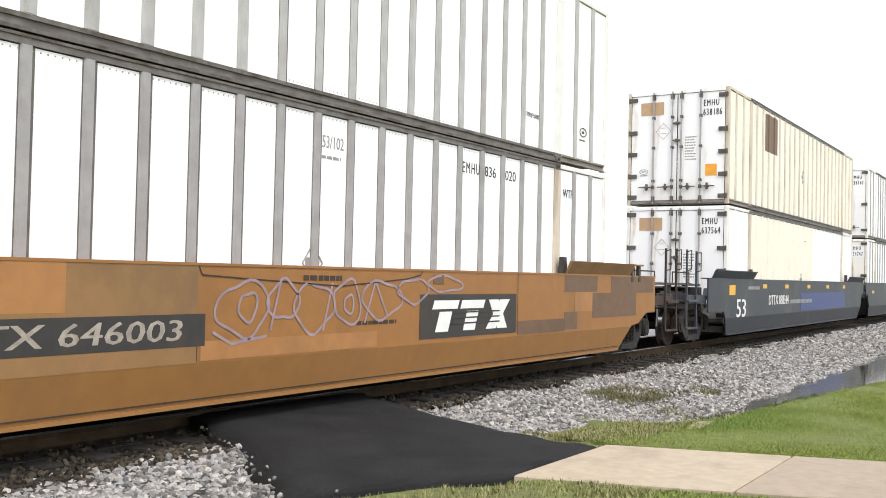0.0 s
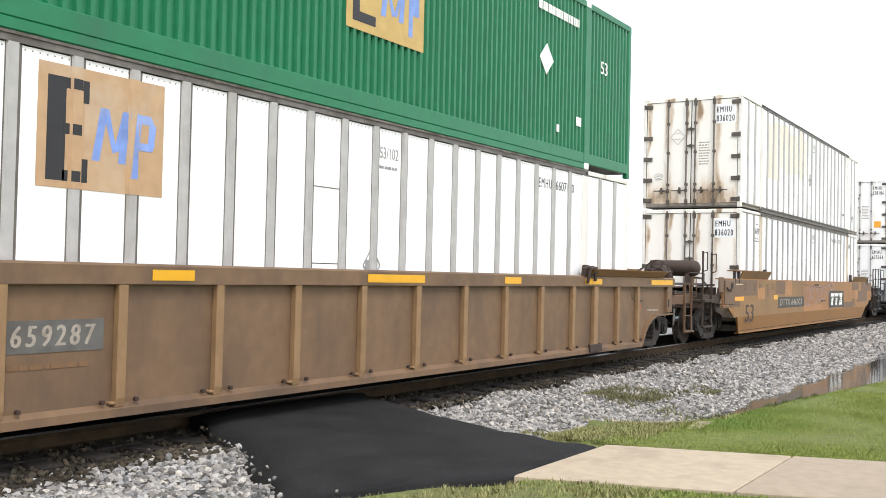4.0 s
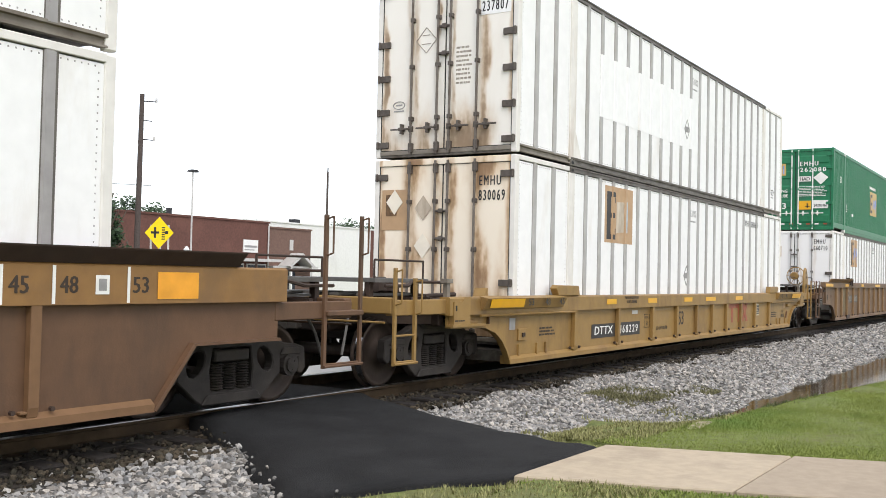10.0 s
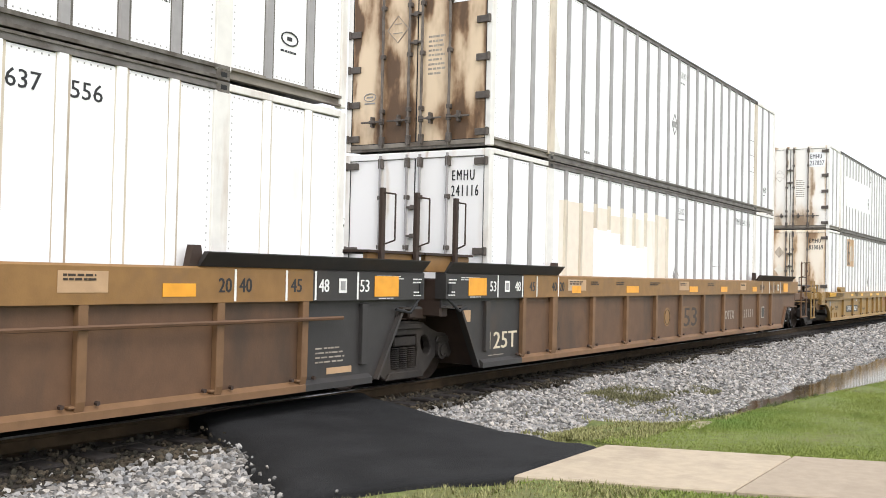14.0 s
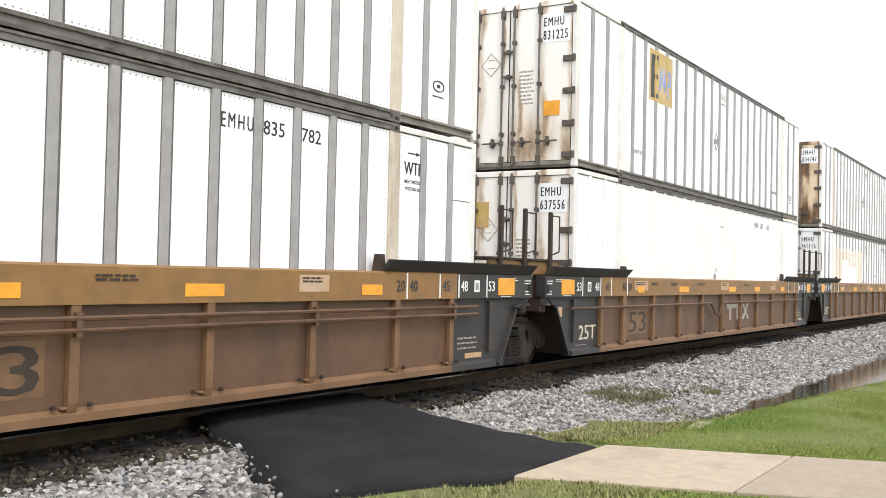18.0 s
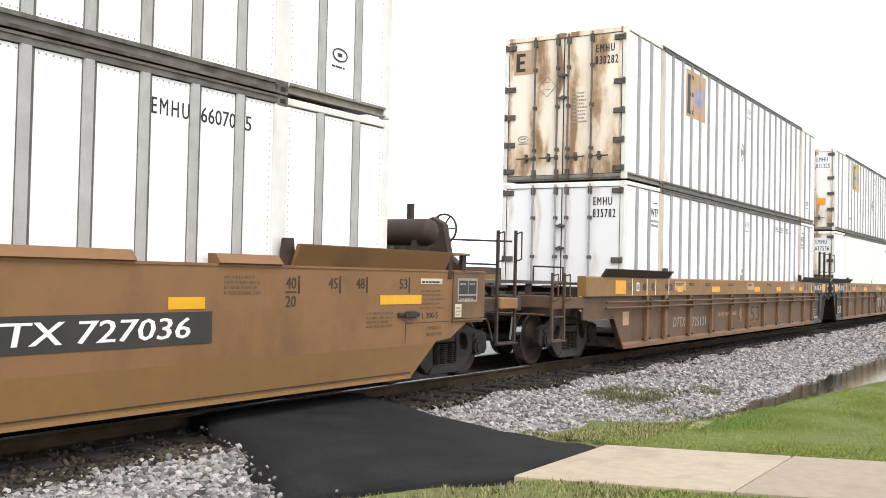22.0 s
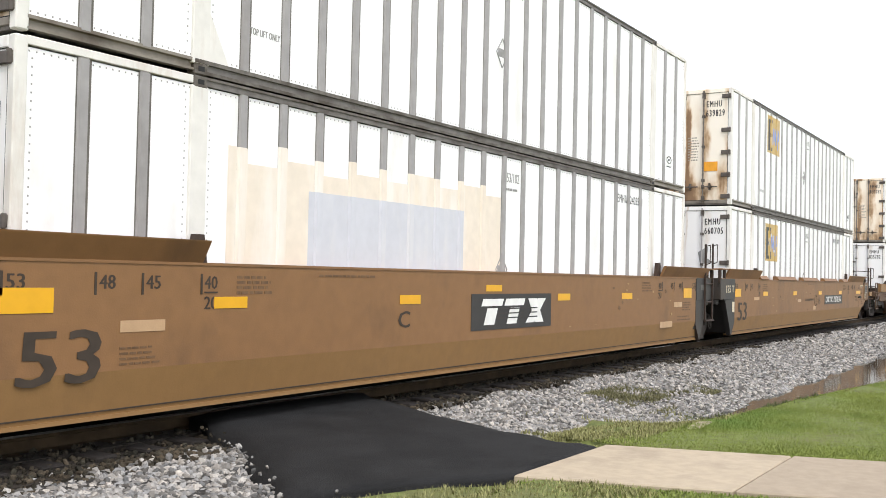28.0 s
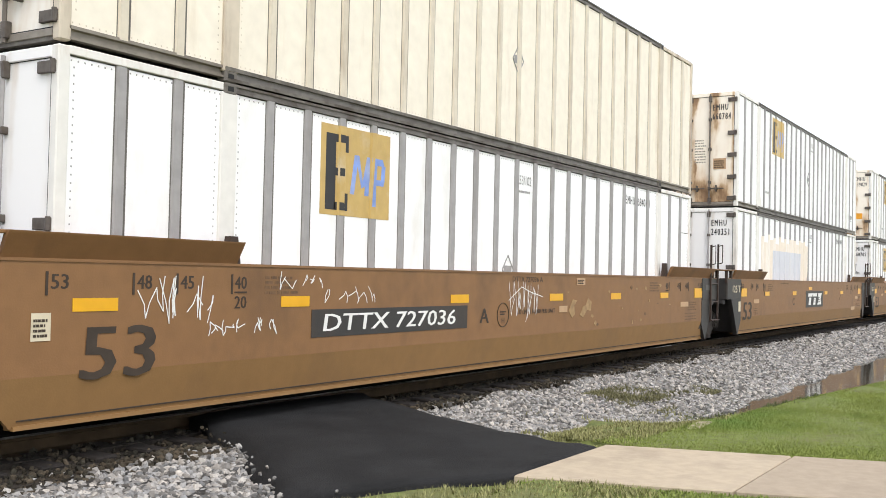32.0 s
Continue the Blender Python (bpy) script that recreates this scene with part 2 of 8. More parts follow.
    ochre_car=material("ochre_orange_car_paint", (0.3024, 0.1332, 0.03456), 0.5, vary=0.06, dirt=(0.1872, 0.0936, 0.036), dirt_amount=0.2, streak=0.6, dirt_scale=0.8),
    ochre_patch=material("brighter_ochre_patch", (0.375, 0.172, 0.056), 0.5, vary=0.07, dirt=(0.25, 0.125, 0.05), dirt_amount=0.3, streak=0.5),
    brown_patch=material("brown_primer_patch", (0.150, 0.084, 0.046), 0.55, vary=0.08, dirt=(0.105, 0.065, 0.04), dirt_amount=0.35, streak=0.4),
    brown_car=material("grimy_brown_car_paint", (0.128, 0.068, 0.036), 0.6, vary=0.1, dirt=(0.06375, 0.03995, 0.0255), dirt_amount=0.4, streak=0.7, dirt_scale=1.1),
    ochre_chord=material("ochre_chord_paint", (0.2527, 0.1334, 0.04352), 0.55, vary=0.1, dirt=(0.1825, 0.1053, 0.04914), dirt_amount=0.3, streak=0.2, dirt_scale=1.6),
    grey_car=material("dark_grey_car_paint", (0.037, 0.0335, 0.0315), 0.55, vary=0.1, dirt=(0.066, 0.04488, 0.0297), dirt_amount=0.3, streak=0.6),
    slate_car=material("slate_grey_car_paint", (0.0315, 0.03525, 0.045), 0.5, vary=0.1, dirt=(0.1125, 0.0975, 0.0825), dirt_amount=0.2, streak=0.6),
    blue_patch=material("blue_paint_patch", (0.04, 0.06, 0.176), 0.5, vary=0.1),
    truck_steel=material("dark_truck_steel", (0.034, 0.028, 0.024), 0.7, 0.05, vary=0.3, dirt=(0.055, 0.042, 0.031), dirt_amount=0.35, bump=0.3),
    wheel=material("brown_wheel_steel", (0.0576, 0.04032, 0.03072), 0.6, 0.3, vary=0.2, dirt=(0.048, 0.0384, 0.0336), dirt_amount=0.3),
    tread=material("polished_wheel_tread", (0.55, 0.55, 0.56), 0.22, 1.0, vary=0.05, bump=0),
    brown_gear=material("rusty_brown_gear", (0.0495, 0.03036, 0.02178), 0.65, 0.1, vary=0.15, dirt=(0.0462, 0.033, 0.0264), dirt_amount=0.35),
    rail=material("rusty_rail_web", (0.060, 0.040, 0.023), 0.85, 0.0, vary=0.25, dirt=(0.036, 0.025, 0.016), dirt_amount=0.35, spec=0.15),
    rail_head=material("polished_rail_head", (0.336, 0.328, 0.32), 0.28, 1.0, vary=0.04, bump=0),
    tie=material("weathered_creosote_tie", (0.0121, 0.00864, 0.006912), 0.85, vary=0.35, scale=14, dirt=(0.0216, 0.01642, 0.01296), dirt_amount=0.3, bump=0.5),
    stone=material("grey_ballast_stone", (0.300, 0.272, 0.238), 0.85, vary=0.25, scale=25, island=0.72, bump=0.35, bump_scale=90, tint=(0.212, 0.210, 0.206)),
    stone_dirty_shaded=material("oil_stained_ballast_stone", (0.052, 0.040, 0.027), 0.9, vary=0.3, scale=25, island=0.75, bump=0.35, bump_scale=90, tint=(0.032, 0.029, 0.021), spec=0.2),
    stone_bed_gap_shade=material("grey_ballast_bed", (0.0315, 0.0287, 0.0259), 0.9, vary=0.4, scale=22, dirt=(0.084, 0.07, 0.056), dirt_amount=0.35, bump=0.9, bump_scale=28),
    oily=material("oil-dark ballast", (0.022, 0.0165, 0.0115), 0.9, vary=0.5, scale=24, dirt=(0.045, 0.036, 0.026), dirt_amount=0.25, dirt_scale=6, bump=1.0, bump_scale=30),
    asphalt=material("fresh_black_asphalt", (0.0125, 0.0123, 0.0125), 0.9, vary=0.45, scale=2.2, dirt=(0.055, 0.052, 0.048), dirt_amount=0.17, dirt_scale=70, bump=1.0, bump_scale=75, spec=0.25),
    concrete=material("pale_concrete", (0.4275, 0.3477, 0.2508), 0.85, vary=0.08, scale=9, dirt=(0.285, 0.228, 0.1653), dirt_amount=0.25, dirt_scale=1.5, bump=0.25, bump_scale=120),
    concrete_worn=material("stained_grey_brown_concrete", (0.345, 0.277, 0.202), 0.85, vary=0.08, scale=9, dirt=(0.26, 0.205, 0.15), dirt_amount=0.3, dirt_scale=1.2, bump=0.25, bump_scale=120),
    grass_blade=material("lawn_grass_blade", (0.205, 0.243, 0.050), 0.7, vary=0.10, scale=1.2, island=0.22, dirt=(0.130, 0.216, 0.036), dirt_amount=0.38, dirt_scale=0.4, bump=0),
    olive_blade=material("dull_olive_weed", (0.155, 0.145, 0.068), 0.8, vary=0.2, island=0.35, bump=0),
    bank_blade=material("dark_bank_weed", (0.075, 0.092, 0.030), 0.75, vary=0.2, island=0.5, bump=0),
    dry_blade=material("dry_weed_blade", (0.245, 0.235, 0.095), 0.75, vary=0.15, island=0.35, bump=0),
    pale_road=material("pale_street_paving", (0.34, 0.3315, 0.3145), 0.85, vary=0.1, scale=2, dirt=(0.255, 0.2465, 0.238), dirt_amount=0.3, dirt_scale=0.4),
    brick=material("red_brown_brick", (0.125, 0.055, 0.041), 0.8, vary=0.15, scale=8, dirt=(0.17, 0.0765, 0.05525), dirt_amount=0.3, dirt_scale=0.5),
    brick_light=material("pink_brown_brick", (0.16, 0.095, 0.072), 0.8, vary=0.15, scale=8),
    stucco=material("white_stucco", (0.78, 0.77, 0.74), 0.8, vary=0.05, dirt=(0.6, 0.57, 0.52), dirt_amount=0.15, streak=0.7, dirt_scale=0.4),
    trim=material("pale_metal_trim", (0.55, 0.53, 0.50), 0.5, 0.2, vary=0.08),
    dark_glass=material("dark_shop_glass", (0.03, 0.035, 0.045), 0.08, 0.0, vary=0.1, bump=0, spec=0.6),
    dark_metal=material("dark_painted_metal", (0.03, 0.03, 0.033), 0.5, 0.2, vary=0.1),
    pole_wood=material("dark_wood_pole", (0.075, 0.058, 0.05), 0.85, vary=0.25, scale=12, bump=0.4),
    sign_yellow=material("fluorescent_yellow_sign", (0.93, 0.66, 0.0), 0.35, vary=0.03, bump=0),
    bark=material("tree_bark", (0.10, 0.075, 0.055), 0.9, vary=0.3, scale=10, bump=0.6, bump_scale=20),
    leaf=material("tree_leaf", (0.02869, 0.05865, 0.0204), 0.6, vary=0.15, island=0.35, bump=0),
    rubber=material("black_rubber", (0.02, 0.02, 0.02), 0.8, vary=0.1, bump=0),
    purple_paint=material("pale_purple_spray_paint", (0.31, 0.235, 0.25), 0.6, vary=0.2, bump=0),
    lamp_globe=material("frosted_lamp_globe", (0.75, 0.75, 0.72), 0.3, vary=0.03, bump=0),
)

# muddy ditch water and the lawn's soil
water_m = material("muddy_ditch_water", (0.046, 0.041, 0.028), 0.07, vary=0.25, scale=0.8, bump=0.06, bump_scale=6, spec=0.28)
soil = material("grassy_soil", (0.125, 0.150, 0.036), 0.9, vary=0.35, scale=9, dirt=(0.145, 0.118, 0.058), dirt_amount=0.22, dirt_scale=0.7, bump=0.8, bump_scale=40)


# ---- mesh helpers ----
class Shape:
    """Collects boxes, prisms and tubes for one mesh."""

    def __init__(self):
        self.v, self.f = [], []

    def add(self, pts, faces):
        k = len(self.v)
        self.v += [tuple(p) for p in pts]
        self.f += [tuple(k + i for i in q) for q in faces]
        return self

    def box(self, x0, x1, y0, y1, z0, z1):
        return self.add([(x, y, z) for z in (z0, z1) for y in (y0, y1) for x in (x0, x1)],
                        [(0, 2, 3, 1), (4, 5, 7, 6), (0, 1, 5, 4), (2, 6, 7, 3), (0, 4, 6, 2), (1, 3, 7, 5)])

    def prism(self, poly, axis, a, b):
        """poly: (x, z) for axis y, (y, z) for axis x, (x, y) for axis z."""
        put = {"y": lambda p, c: (p[0], c, p[1]), "x": lambda p, c: (c, p[0], p[1]), "z": lambda p, c: (p[0], p[1], c)}[axis]
        n = len(poly)
        return self.add([put(p, a) for p in poly] + [put(p, b) for p in poly],
                        [tuple(range(n))[::-1], tuple(range(n, 2 * n))] + [(i, (i + 1) % n, n + (i + 1) % n, n + i) for i in range(n)])

    def cyl(self, p, q, r, n=10, r2=None):
        p, q = Vector(p), Vector(q)
        d = (q - p).normalized()
        a = d.orthogonal().normalized()
        b = d.cross(a)
        r2 = r if r2 is None else r2
        ring = [(math.cos(2 * math.pi * i / n), math.sin(2 * math.pi * i / n)) for i in range(n)]
        return self.add([p + (a * c + b * s) * r for c, s in ring] + [q + (a * c + b * s) * r2 for c, s in ring],
                        [tuple(range(n))[::-1], tuple(range(n, 2 * n))] + [(i, (i + 1) % n, n + (i + 1) % n, n + i) for i in range(n)])

    def tube(self, pts, r, n=6):
        for p, q in zip(pts, pts[1:]):
            self.cyl(p, q, r, n)
        return self

    def lathe(self, profile, centre, n=20):
        """profile: (radius, y) pairs turned about the y axis through centre."""
        k = len(profile)
        pts = [(centre[0] + r * math.cos(2 * math.pi * i / n), centre[1] + y, centre[2] + r * math.sin(2 * math.pi * i / n)) for i in range(n) for r, y in profile]
        faces = [(i * k + j, i * k + j + 1, ((i + 1) % n) * k + j + 1, ((i + 1) % n) * k + j) for i in range(n) for j in range(k - 1)]
        return self.add(pts, faces)

    def holed(self, outer, holes, y0, y1):
        """An upright plate of (x, z) corners between y0 and y1, with holes cut through."""
        bm = bmesh.new()
        rings = []
        for loop in [outer] + holes:
            vs = [bm.verts.new((x, 0, z)) for x, z in loop]
            for a, b in zip(vs, vs[1:] + vs[:1]):
                bm.edges.new((a, b))
            rings.append(vs)
        bm.verts.index_update()
        bmesh.ops.triangle_fill(bm, use_beauty=True, edges=bm.edges[:])
        bm.verts.index_update()
        flat = [tuple(v.index for v in f.verts) for f in bm.faces]
        pts, n = [(v.co.x, v.co.z) for v in bm.verts], len(bm.verts)
        walls = [(a.index, b.index, n + b.index, n + a.index) for vs in rings for a, b in zip(vs, vs[1:] + vs[:1])]
        bm.free()
        return self.add([(x, y0, z) for x, z in pts] + [(x, y1, z) for x, z in pts], flat + [tuple(n + i for i in f)[::-1] for f in flat] + walls)

    def mirror(self, at):
        """Mirror all in x about at / 2."""
        self.v = [(at - x, y, z) for x, y, z in self.v]
        return self

    def mesh(self, name, mat, bevel=0.0, smooth=False):
        me = bpy.data.meshes.new(name)
        me.from_pydata(self.v, [], self.f)
        bm = bmesh.new()
        bm.from_mesh(me)
        bmesh.ops.recalc_face_normals(bm, faces=bm.faces)
        if bevel:
            edges = [e for e in bm.edges if len(e.link_faces) == 2 and e.calc_face_angle(0) > 0.5]
            bmesh.ops.bevel(bm, geom=edges, offset=bevel, segments=1, affect="EDGES", clamp_overlap=True)
        bm.to_mesh(me)
        bm.free()
        if smooth:
            for p in me.polygons:
                p.use_smooth = True
        if mat:
            me.materials.append(mat)
        return me


def part(name, shape, mat, parent=None, label="", bevel=0.0, smooth=False):
    ob = new(name, shape.mesh(name, mat, bevel, smooth))
    ob.parent = parent
    return tagged(ob, label)


def piece(name, mesh, parent, x=0.0, y=0.0, z=0.0):
    ob = new(name, mesh)
    ob.parent, ob.location = parent, (x, y, z)
    return ob


def thing(name, label, category, group="", kind="", at=(0, 0, 0)):
    ob = new(name)
    ob.empty_display_size = 0.3
    ob.location = at
    return tagged(ob, label, category, group, kind)


def many(name, verts, faces, mat, parent=None, label="", category="", kind="stuff"):
    me = bpy.data.meshes.new(name)
    me.from_pydata(verts, [], faces)
    me.materials.append(mat)
    ob = new(name, me)
    ob.parent = parent
    return tagged(ob, label, category, "", kind)


# ---- lettering: all words are turned into flat meshes once ----
WORDS = ["EMHU", "836020", "638186", "637564", "660710", "262080", "830069", "237807", "241116", "637556", "831225", "835782", "830282",
         "660705", "639829", "240351", "660784", "DTTX", "646003", "DTTX 646003", "468229", "68229", "725131", "727036", "DTTX 727036", "53", "125T", "25T", "125 T",
         "53/102", "2 HIGH STACKING", "WTP", "NW13SF", "L-T3-02", "RWG33", "20", "40", "45", "48", "A", "B", "C", "WARNING", "HIGH CUBE",
         "24,000 lbs", "HAD", "LD LMT 116,800 PER UNIT", "LD. LMT. 117,600 PER UNIT", "TOP LIFT ONLY", "EMHU 836 020", "EMHU 660710", "EMHU 830069", "EMHU 241116", "EMHU U 637 556",
         "EMHU U 835 782", "EMHU 660705", "EMHU 240351", "EMHU 684011", "DTTX 888344", "WIDE TWISTLOCK", "POSITION LIFT", "D", "834747", "2", "NON-INTERCHANGE CAR", "SEE EQUIPMENT REGISTER",
         "75000 LBS MAX GROSS WEIGHT", "FOR 20 FT. CONTAINERS", "PLATE", "H", "LD LMT 105,700", "DTTX 727036 A", "110", "659287", "L 200-5", "L 200-1", "HUMP"]
WORDS += ["836", "020", "660", "710", "830", "069", "241", "116", "637", "556", "835", "782", "705", "240", "351", "684", "011", "66071", "0", "83006", "9", "24111", "6", "66070", "5", "24035", "1", "68401"]


def set_type():
    made = []
    for w in WORDS:
        c = bpy.data.curves.new("lettering", "FONT")
        c.body, c.resolution_u, c.offset = w, 2, 0.0
        c.space_character = 1.32 if w == "EMHU" or (w.isdigit() and len(w) == 6) else 1.0
        made.append((w, new("lettering", c), c))
    bpy.context.view_layer.update()
    dg = bpy.context.evaluated_depsgraph_get()
    out = {}
    for w, ob, c in made:
        me = bpy.data.meshes.new_from_object(ob.evaluated_get(dg))
        vs = np.array([tuple(v.co)[:2] for v in me.vertices])
        lo, hi = vs.min(0), vs.max(0)
        out[w] = ((vs - lo) / (hi - lo), [tuple(p.vertices) for p in me.polygons])
        bpy.data.meshes.remove(me)
        bpy.data.objects.remove(ob)
        bpy.data.curves.remove(c)
    return out


TYPE = set_type()


def writing(parent, word, x0, x1, z0, z1, mat, y, face="side", slant=0.0, bold=0.07):
    """Flat letters that fill the box. face 'side': runs along +x at y; 'rear': runs along -y, at x = y given, x0 and x1 being y values."""
    pts, faces = TYPE[word]
    vs, n = [], len(pts)
    heavy = (z1 - z0) * bold * (1 if x1 > x0 else -1)
    for k in range(3):
        for a, b in pts:
            u = x0 + (x1 - x0 - heavy) * a + heavy * k / 2 + slant * b * (z1 - z0)
            w = z0 + (z1 - z0) * b
            d = y - 0.0004 * k
            vs.append((u, d, w) if face == "side" else (d, u, w))
    faces = [tuple(n * k + i for i in f) for k in range(3) for f in faces]
    me = bpy.data.meshes.new("lettering")
    me.from_pydata(vs, [], faces)
    me.materials.append(mat)
    ob = new("lettering", me)
    ob.parent = parent
    return ob


def plate(parent, name, x0, x1, z0, z1, mat, y, face="side", thick=0.003, label=""):
    s = Shape()
    if face == "side":
        s.box(x0, x1, y - thick, y, z0, z1)
    else:
        s.box(y - thick, y, min(x0, x1), max(x0, x1), z0, z1)
    return part(name, s, mat, parent, label)


def bars(parent, x0, x1, z0, z1, rows, mat, y, face="side", fill=0.55, seed=1):
    """Unreadable small print: rows of broken bars."""
    rnd = random.Random(seed)
    s = Shape()
    h = (z1 - z0) / rows
    sgn = 1 if x1 > x0 else -1
    for i in range(rows):
        u = x0
        end = x1 - sgn * rnd.uniform(0, 0.25) * abs(x1 - x0)
        while (end - u) * sgn > 0.01:
            w = rnd.uniform(0.04, 0.12) * min(1.0, abs(x1 - x0) * 2)
            e = u + sgn * w
            if (end - e) * sgn < 0:
                e = end
            za = z0 + i * h
            if face == "side":
                s.box(u, e, y - 0.002, y, za, za + h * fill)
            else:
                s.box(y - 0.002, y, min(u, e), max(u, e), za, za + h * fill)
            u = e + sgn * 0.25 * w
    return tagged(part("small_print", s, mat, parent), kind="stuff")


def scrawl(parent, name, strokes, mat, y, width=0.03):
    """Spray-painted loops: strokes are lists of (x, z)."""
    s = Shape()
    top, k = y, 0
    for st in strokes:
        for (a, b), (c, d) in zip(st, st[1:]):
            k += 1
            y = top - 0.0003 * (k % 11)
            n = Vector((-(d - b), c - a))
            if n.length < 1e-6:
                continue
            n = n.normalized() * width / 2
            s.add([(a - n.x, y, b - n.y), (c - n.x, y, d - n.y), (c + n.x, y, d + n.y), (a + n.x, y, b + n.y)], [(0, 1, 2, 3)])
    return part(name, s, mat, parent)


def bubble(x, z, w, h, seed):
    """One wobbly closed loop of spray paint."""
    rnd = random.Random(seed)
    p, q = rnd.uniform(0, 6), rnd.uniform(0, 6)
    return [(x + w * math.cos(a * 0.2618) * (1 + 0.16 * math.sin(2 * a * 0.2618 + p)), z + h * math.sin(a * 0.2618) * (1 + 0.18 * math.sin(3 * a * 0.2618 + q))) for a in range(25)]


def scratches(x0, x1, z0, z1, count, seed):
    """Quick angular spray strokes."""
    rnd = random.Random(seed)
    out = []
    for i in range(count):
        x = x0 + (x1 - x0) * (i + rnd.uniform(-0.3, 0.6)) / count
        st = [(x, rnd.uniform(z0, z1))]
        for _ in range(rnd.randint(2, 4)):
            px, pz = st[-1]
            nz = rnd.uniform(z0, (z0 + z1) / 2) if pz > (z0 + z1) / 2 else rnd.uniform((z0 + z1) / 2, z1)
            nx = px + rnd.uniform(-0.5, 0.8) * (x1 - x0) / count
            mx, mz = (px + nx) / 2 + rnd.uniform(-0.03, 0.03), (pz + nz) / 2
            st += [(mx, mz), (nx, nz)]
        out.append(st)
    return out


# ---- ground, ballast, water, crossing ----
SKEW = 0.328                      # the footpath meets the track at a slant


def lawn_edge(x):
    """y at which the lawn ends and the ditch begins."""
    return float(np.interp(x, [11.0, 11.6, 12.7, 15.3, 20.2, 26.0], [4.1, 3.88, 3.72, 3.52, 2.98, 2.70]))


def ground_height(x, y):
    """Lawn just below the rails, a ditch along the track, level ground behind."""
    z = max(-0.17 - 0.012 * max(0.0, x - 9), -0.30)
    if y > 10.5:
        return -0.42
    if 4.0 < x < 9.4 and 3.72 < y < 5.6:
        return -0.235
    if y > 4.9:
        return min(z, -0.48) if x > 8.0 else -0.3
    if x > 11.0:
        k = min(1.0, (x - 11.0) / 1.3)
        t = max(0.0, min(1.0, (y - lawn_edge(x) + 0.18) / 0.45))
        z -= k * (0.66 + z) * t * t * (3 - 2 * t) * 0.98
    elif x > 9.5:
        z -= max(0.0, min(1.0, (y - 4.2) / 0.8)) * 0.15
    return z


def build_ground():
    xs = [-900, -400, -150, -60, -25, -10, -4] + [i * 0.3 for i in range(0, 130)] + [45, 60, 90, 150, 300, 600, 900]
    ys = [-900, -400, -150, -60, -25, -10, -4] + [i * 0.2 for i in range(-10, 62)] + [16, 22, 30, 45, 70, 120, 250, 500, 900]
    vs, fs = [], []
    for y in ys:
        for x in xs:
            n = noise.noise(Vector((x * 0.7, y * 0.7, 0))) * 0.025 if -10 < x < 45 and y < 12 else 0
            vs.append((x, y, ground_height(x, y) + n))
    w = len(xs)
    for j in range(len(ys) - 1):
        for i in range(w - 1):
            k = j * w + i
            fs.append((k, k + 1, k + 1 + w, k + w))
    ob = many("ground", vs, fs, soil, None, "green lawn and bare soil beside the railway", "ground", "structure")
    for p in ob.data.polygons:
        p.use_smooth = True


build_ground()
water = part("water", Shape().box(11.5, 130, 2.5, 5.0, -0.56, -0.50), water_m)
tagged(water, "still brown water in the drainage ditch", "water", "", "structure")

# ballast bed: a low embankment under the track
# its near-black colour stands for the shade between the loose stones
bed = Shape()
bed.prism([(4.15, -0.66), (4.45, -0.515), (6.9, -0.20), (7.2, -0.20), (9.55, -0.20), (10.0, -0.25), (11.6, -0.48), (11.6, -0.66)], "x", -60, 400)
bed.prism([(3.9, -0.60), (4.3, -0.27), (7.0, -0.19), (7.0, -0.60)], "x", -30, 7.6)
tagged(part("ballast_bed", bed, M["stone_bed_gap_shade"]), "crushed stone ballast under the track, near-black for shade between stones", "ballast", "", "structure")


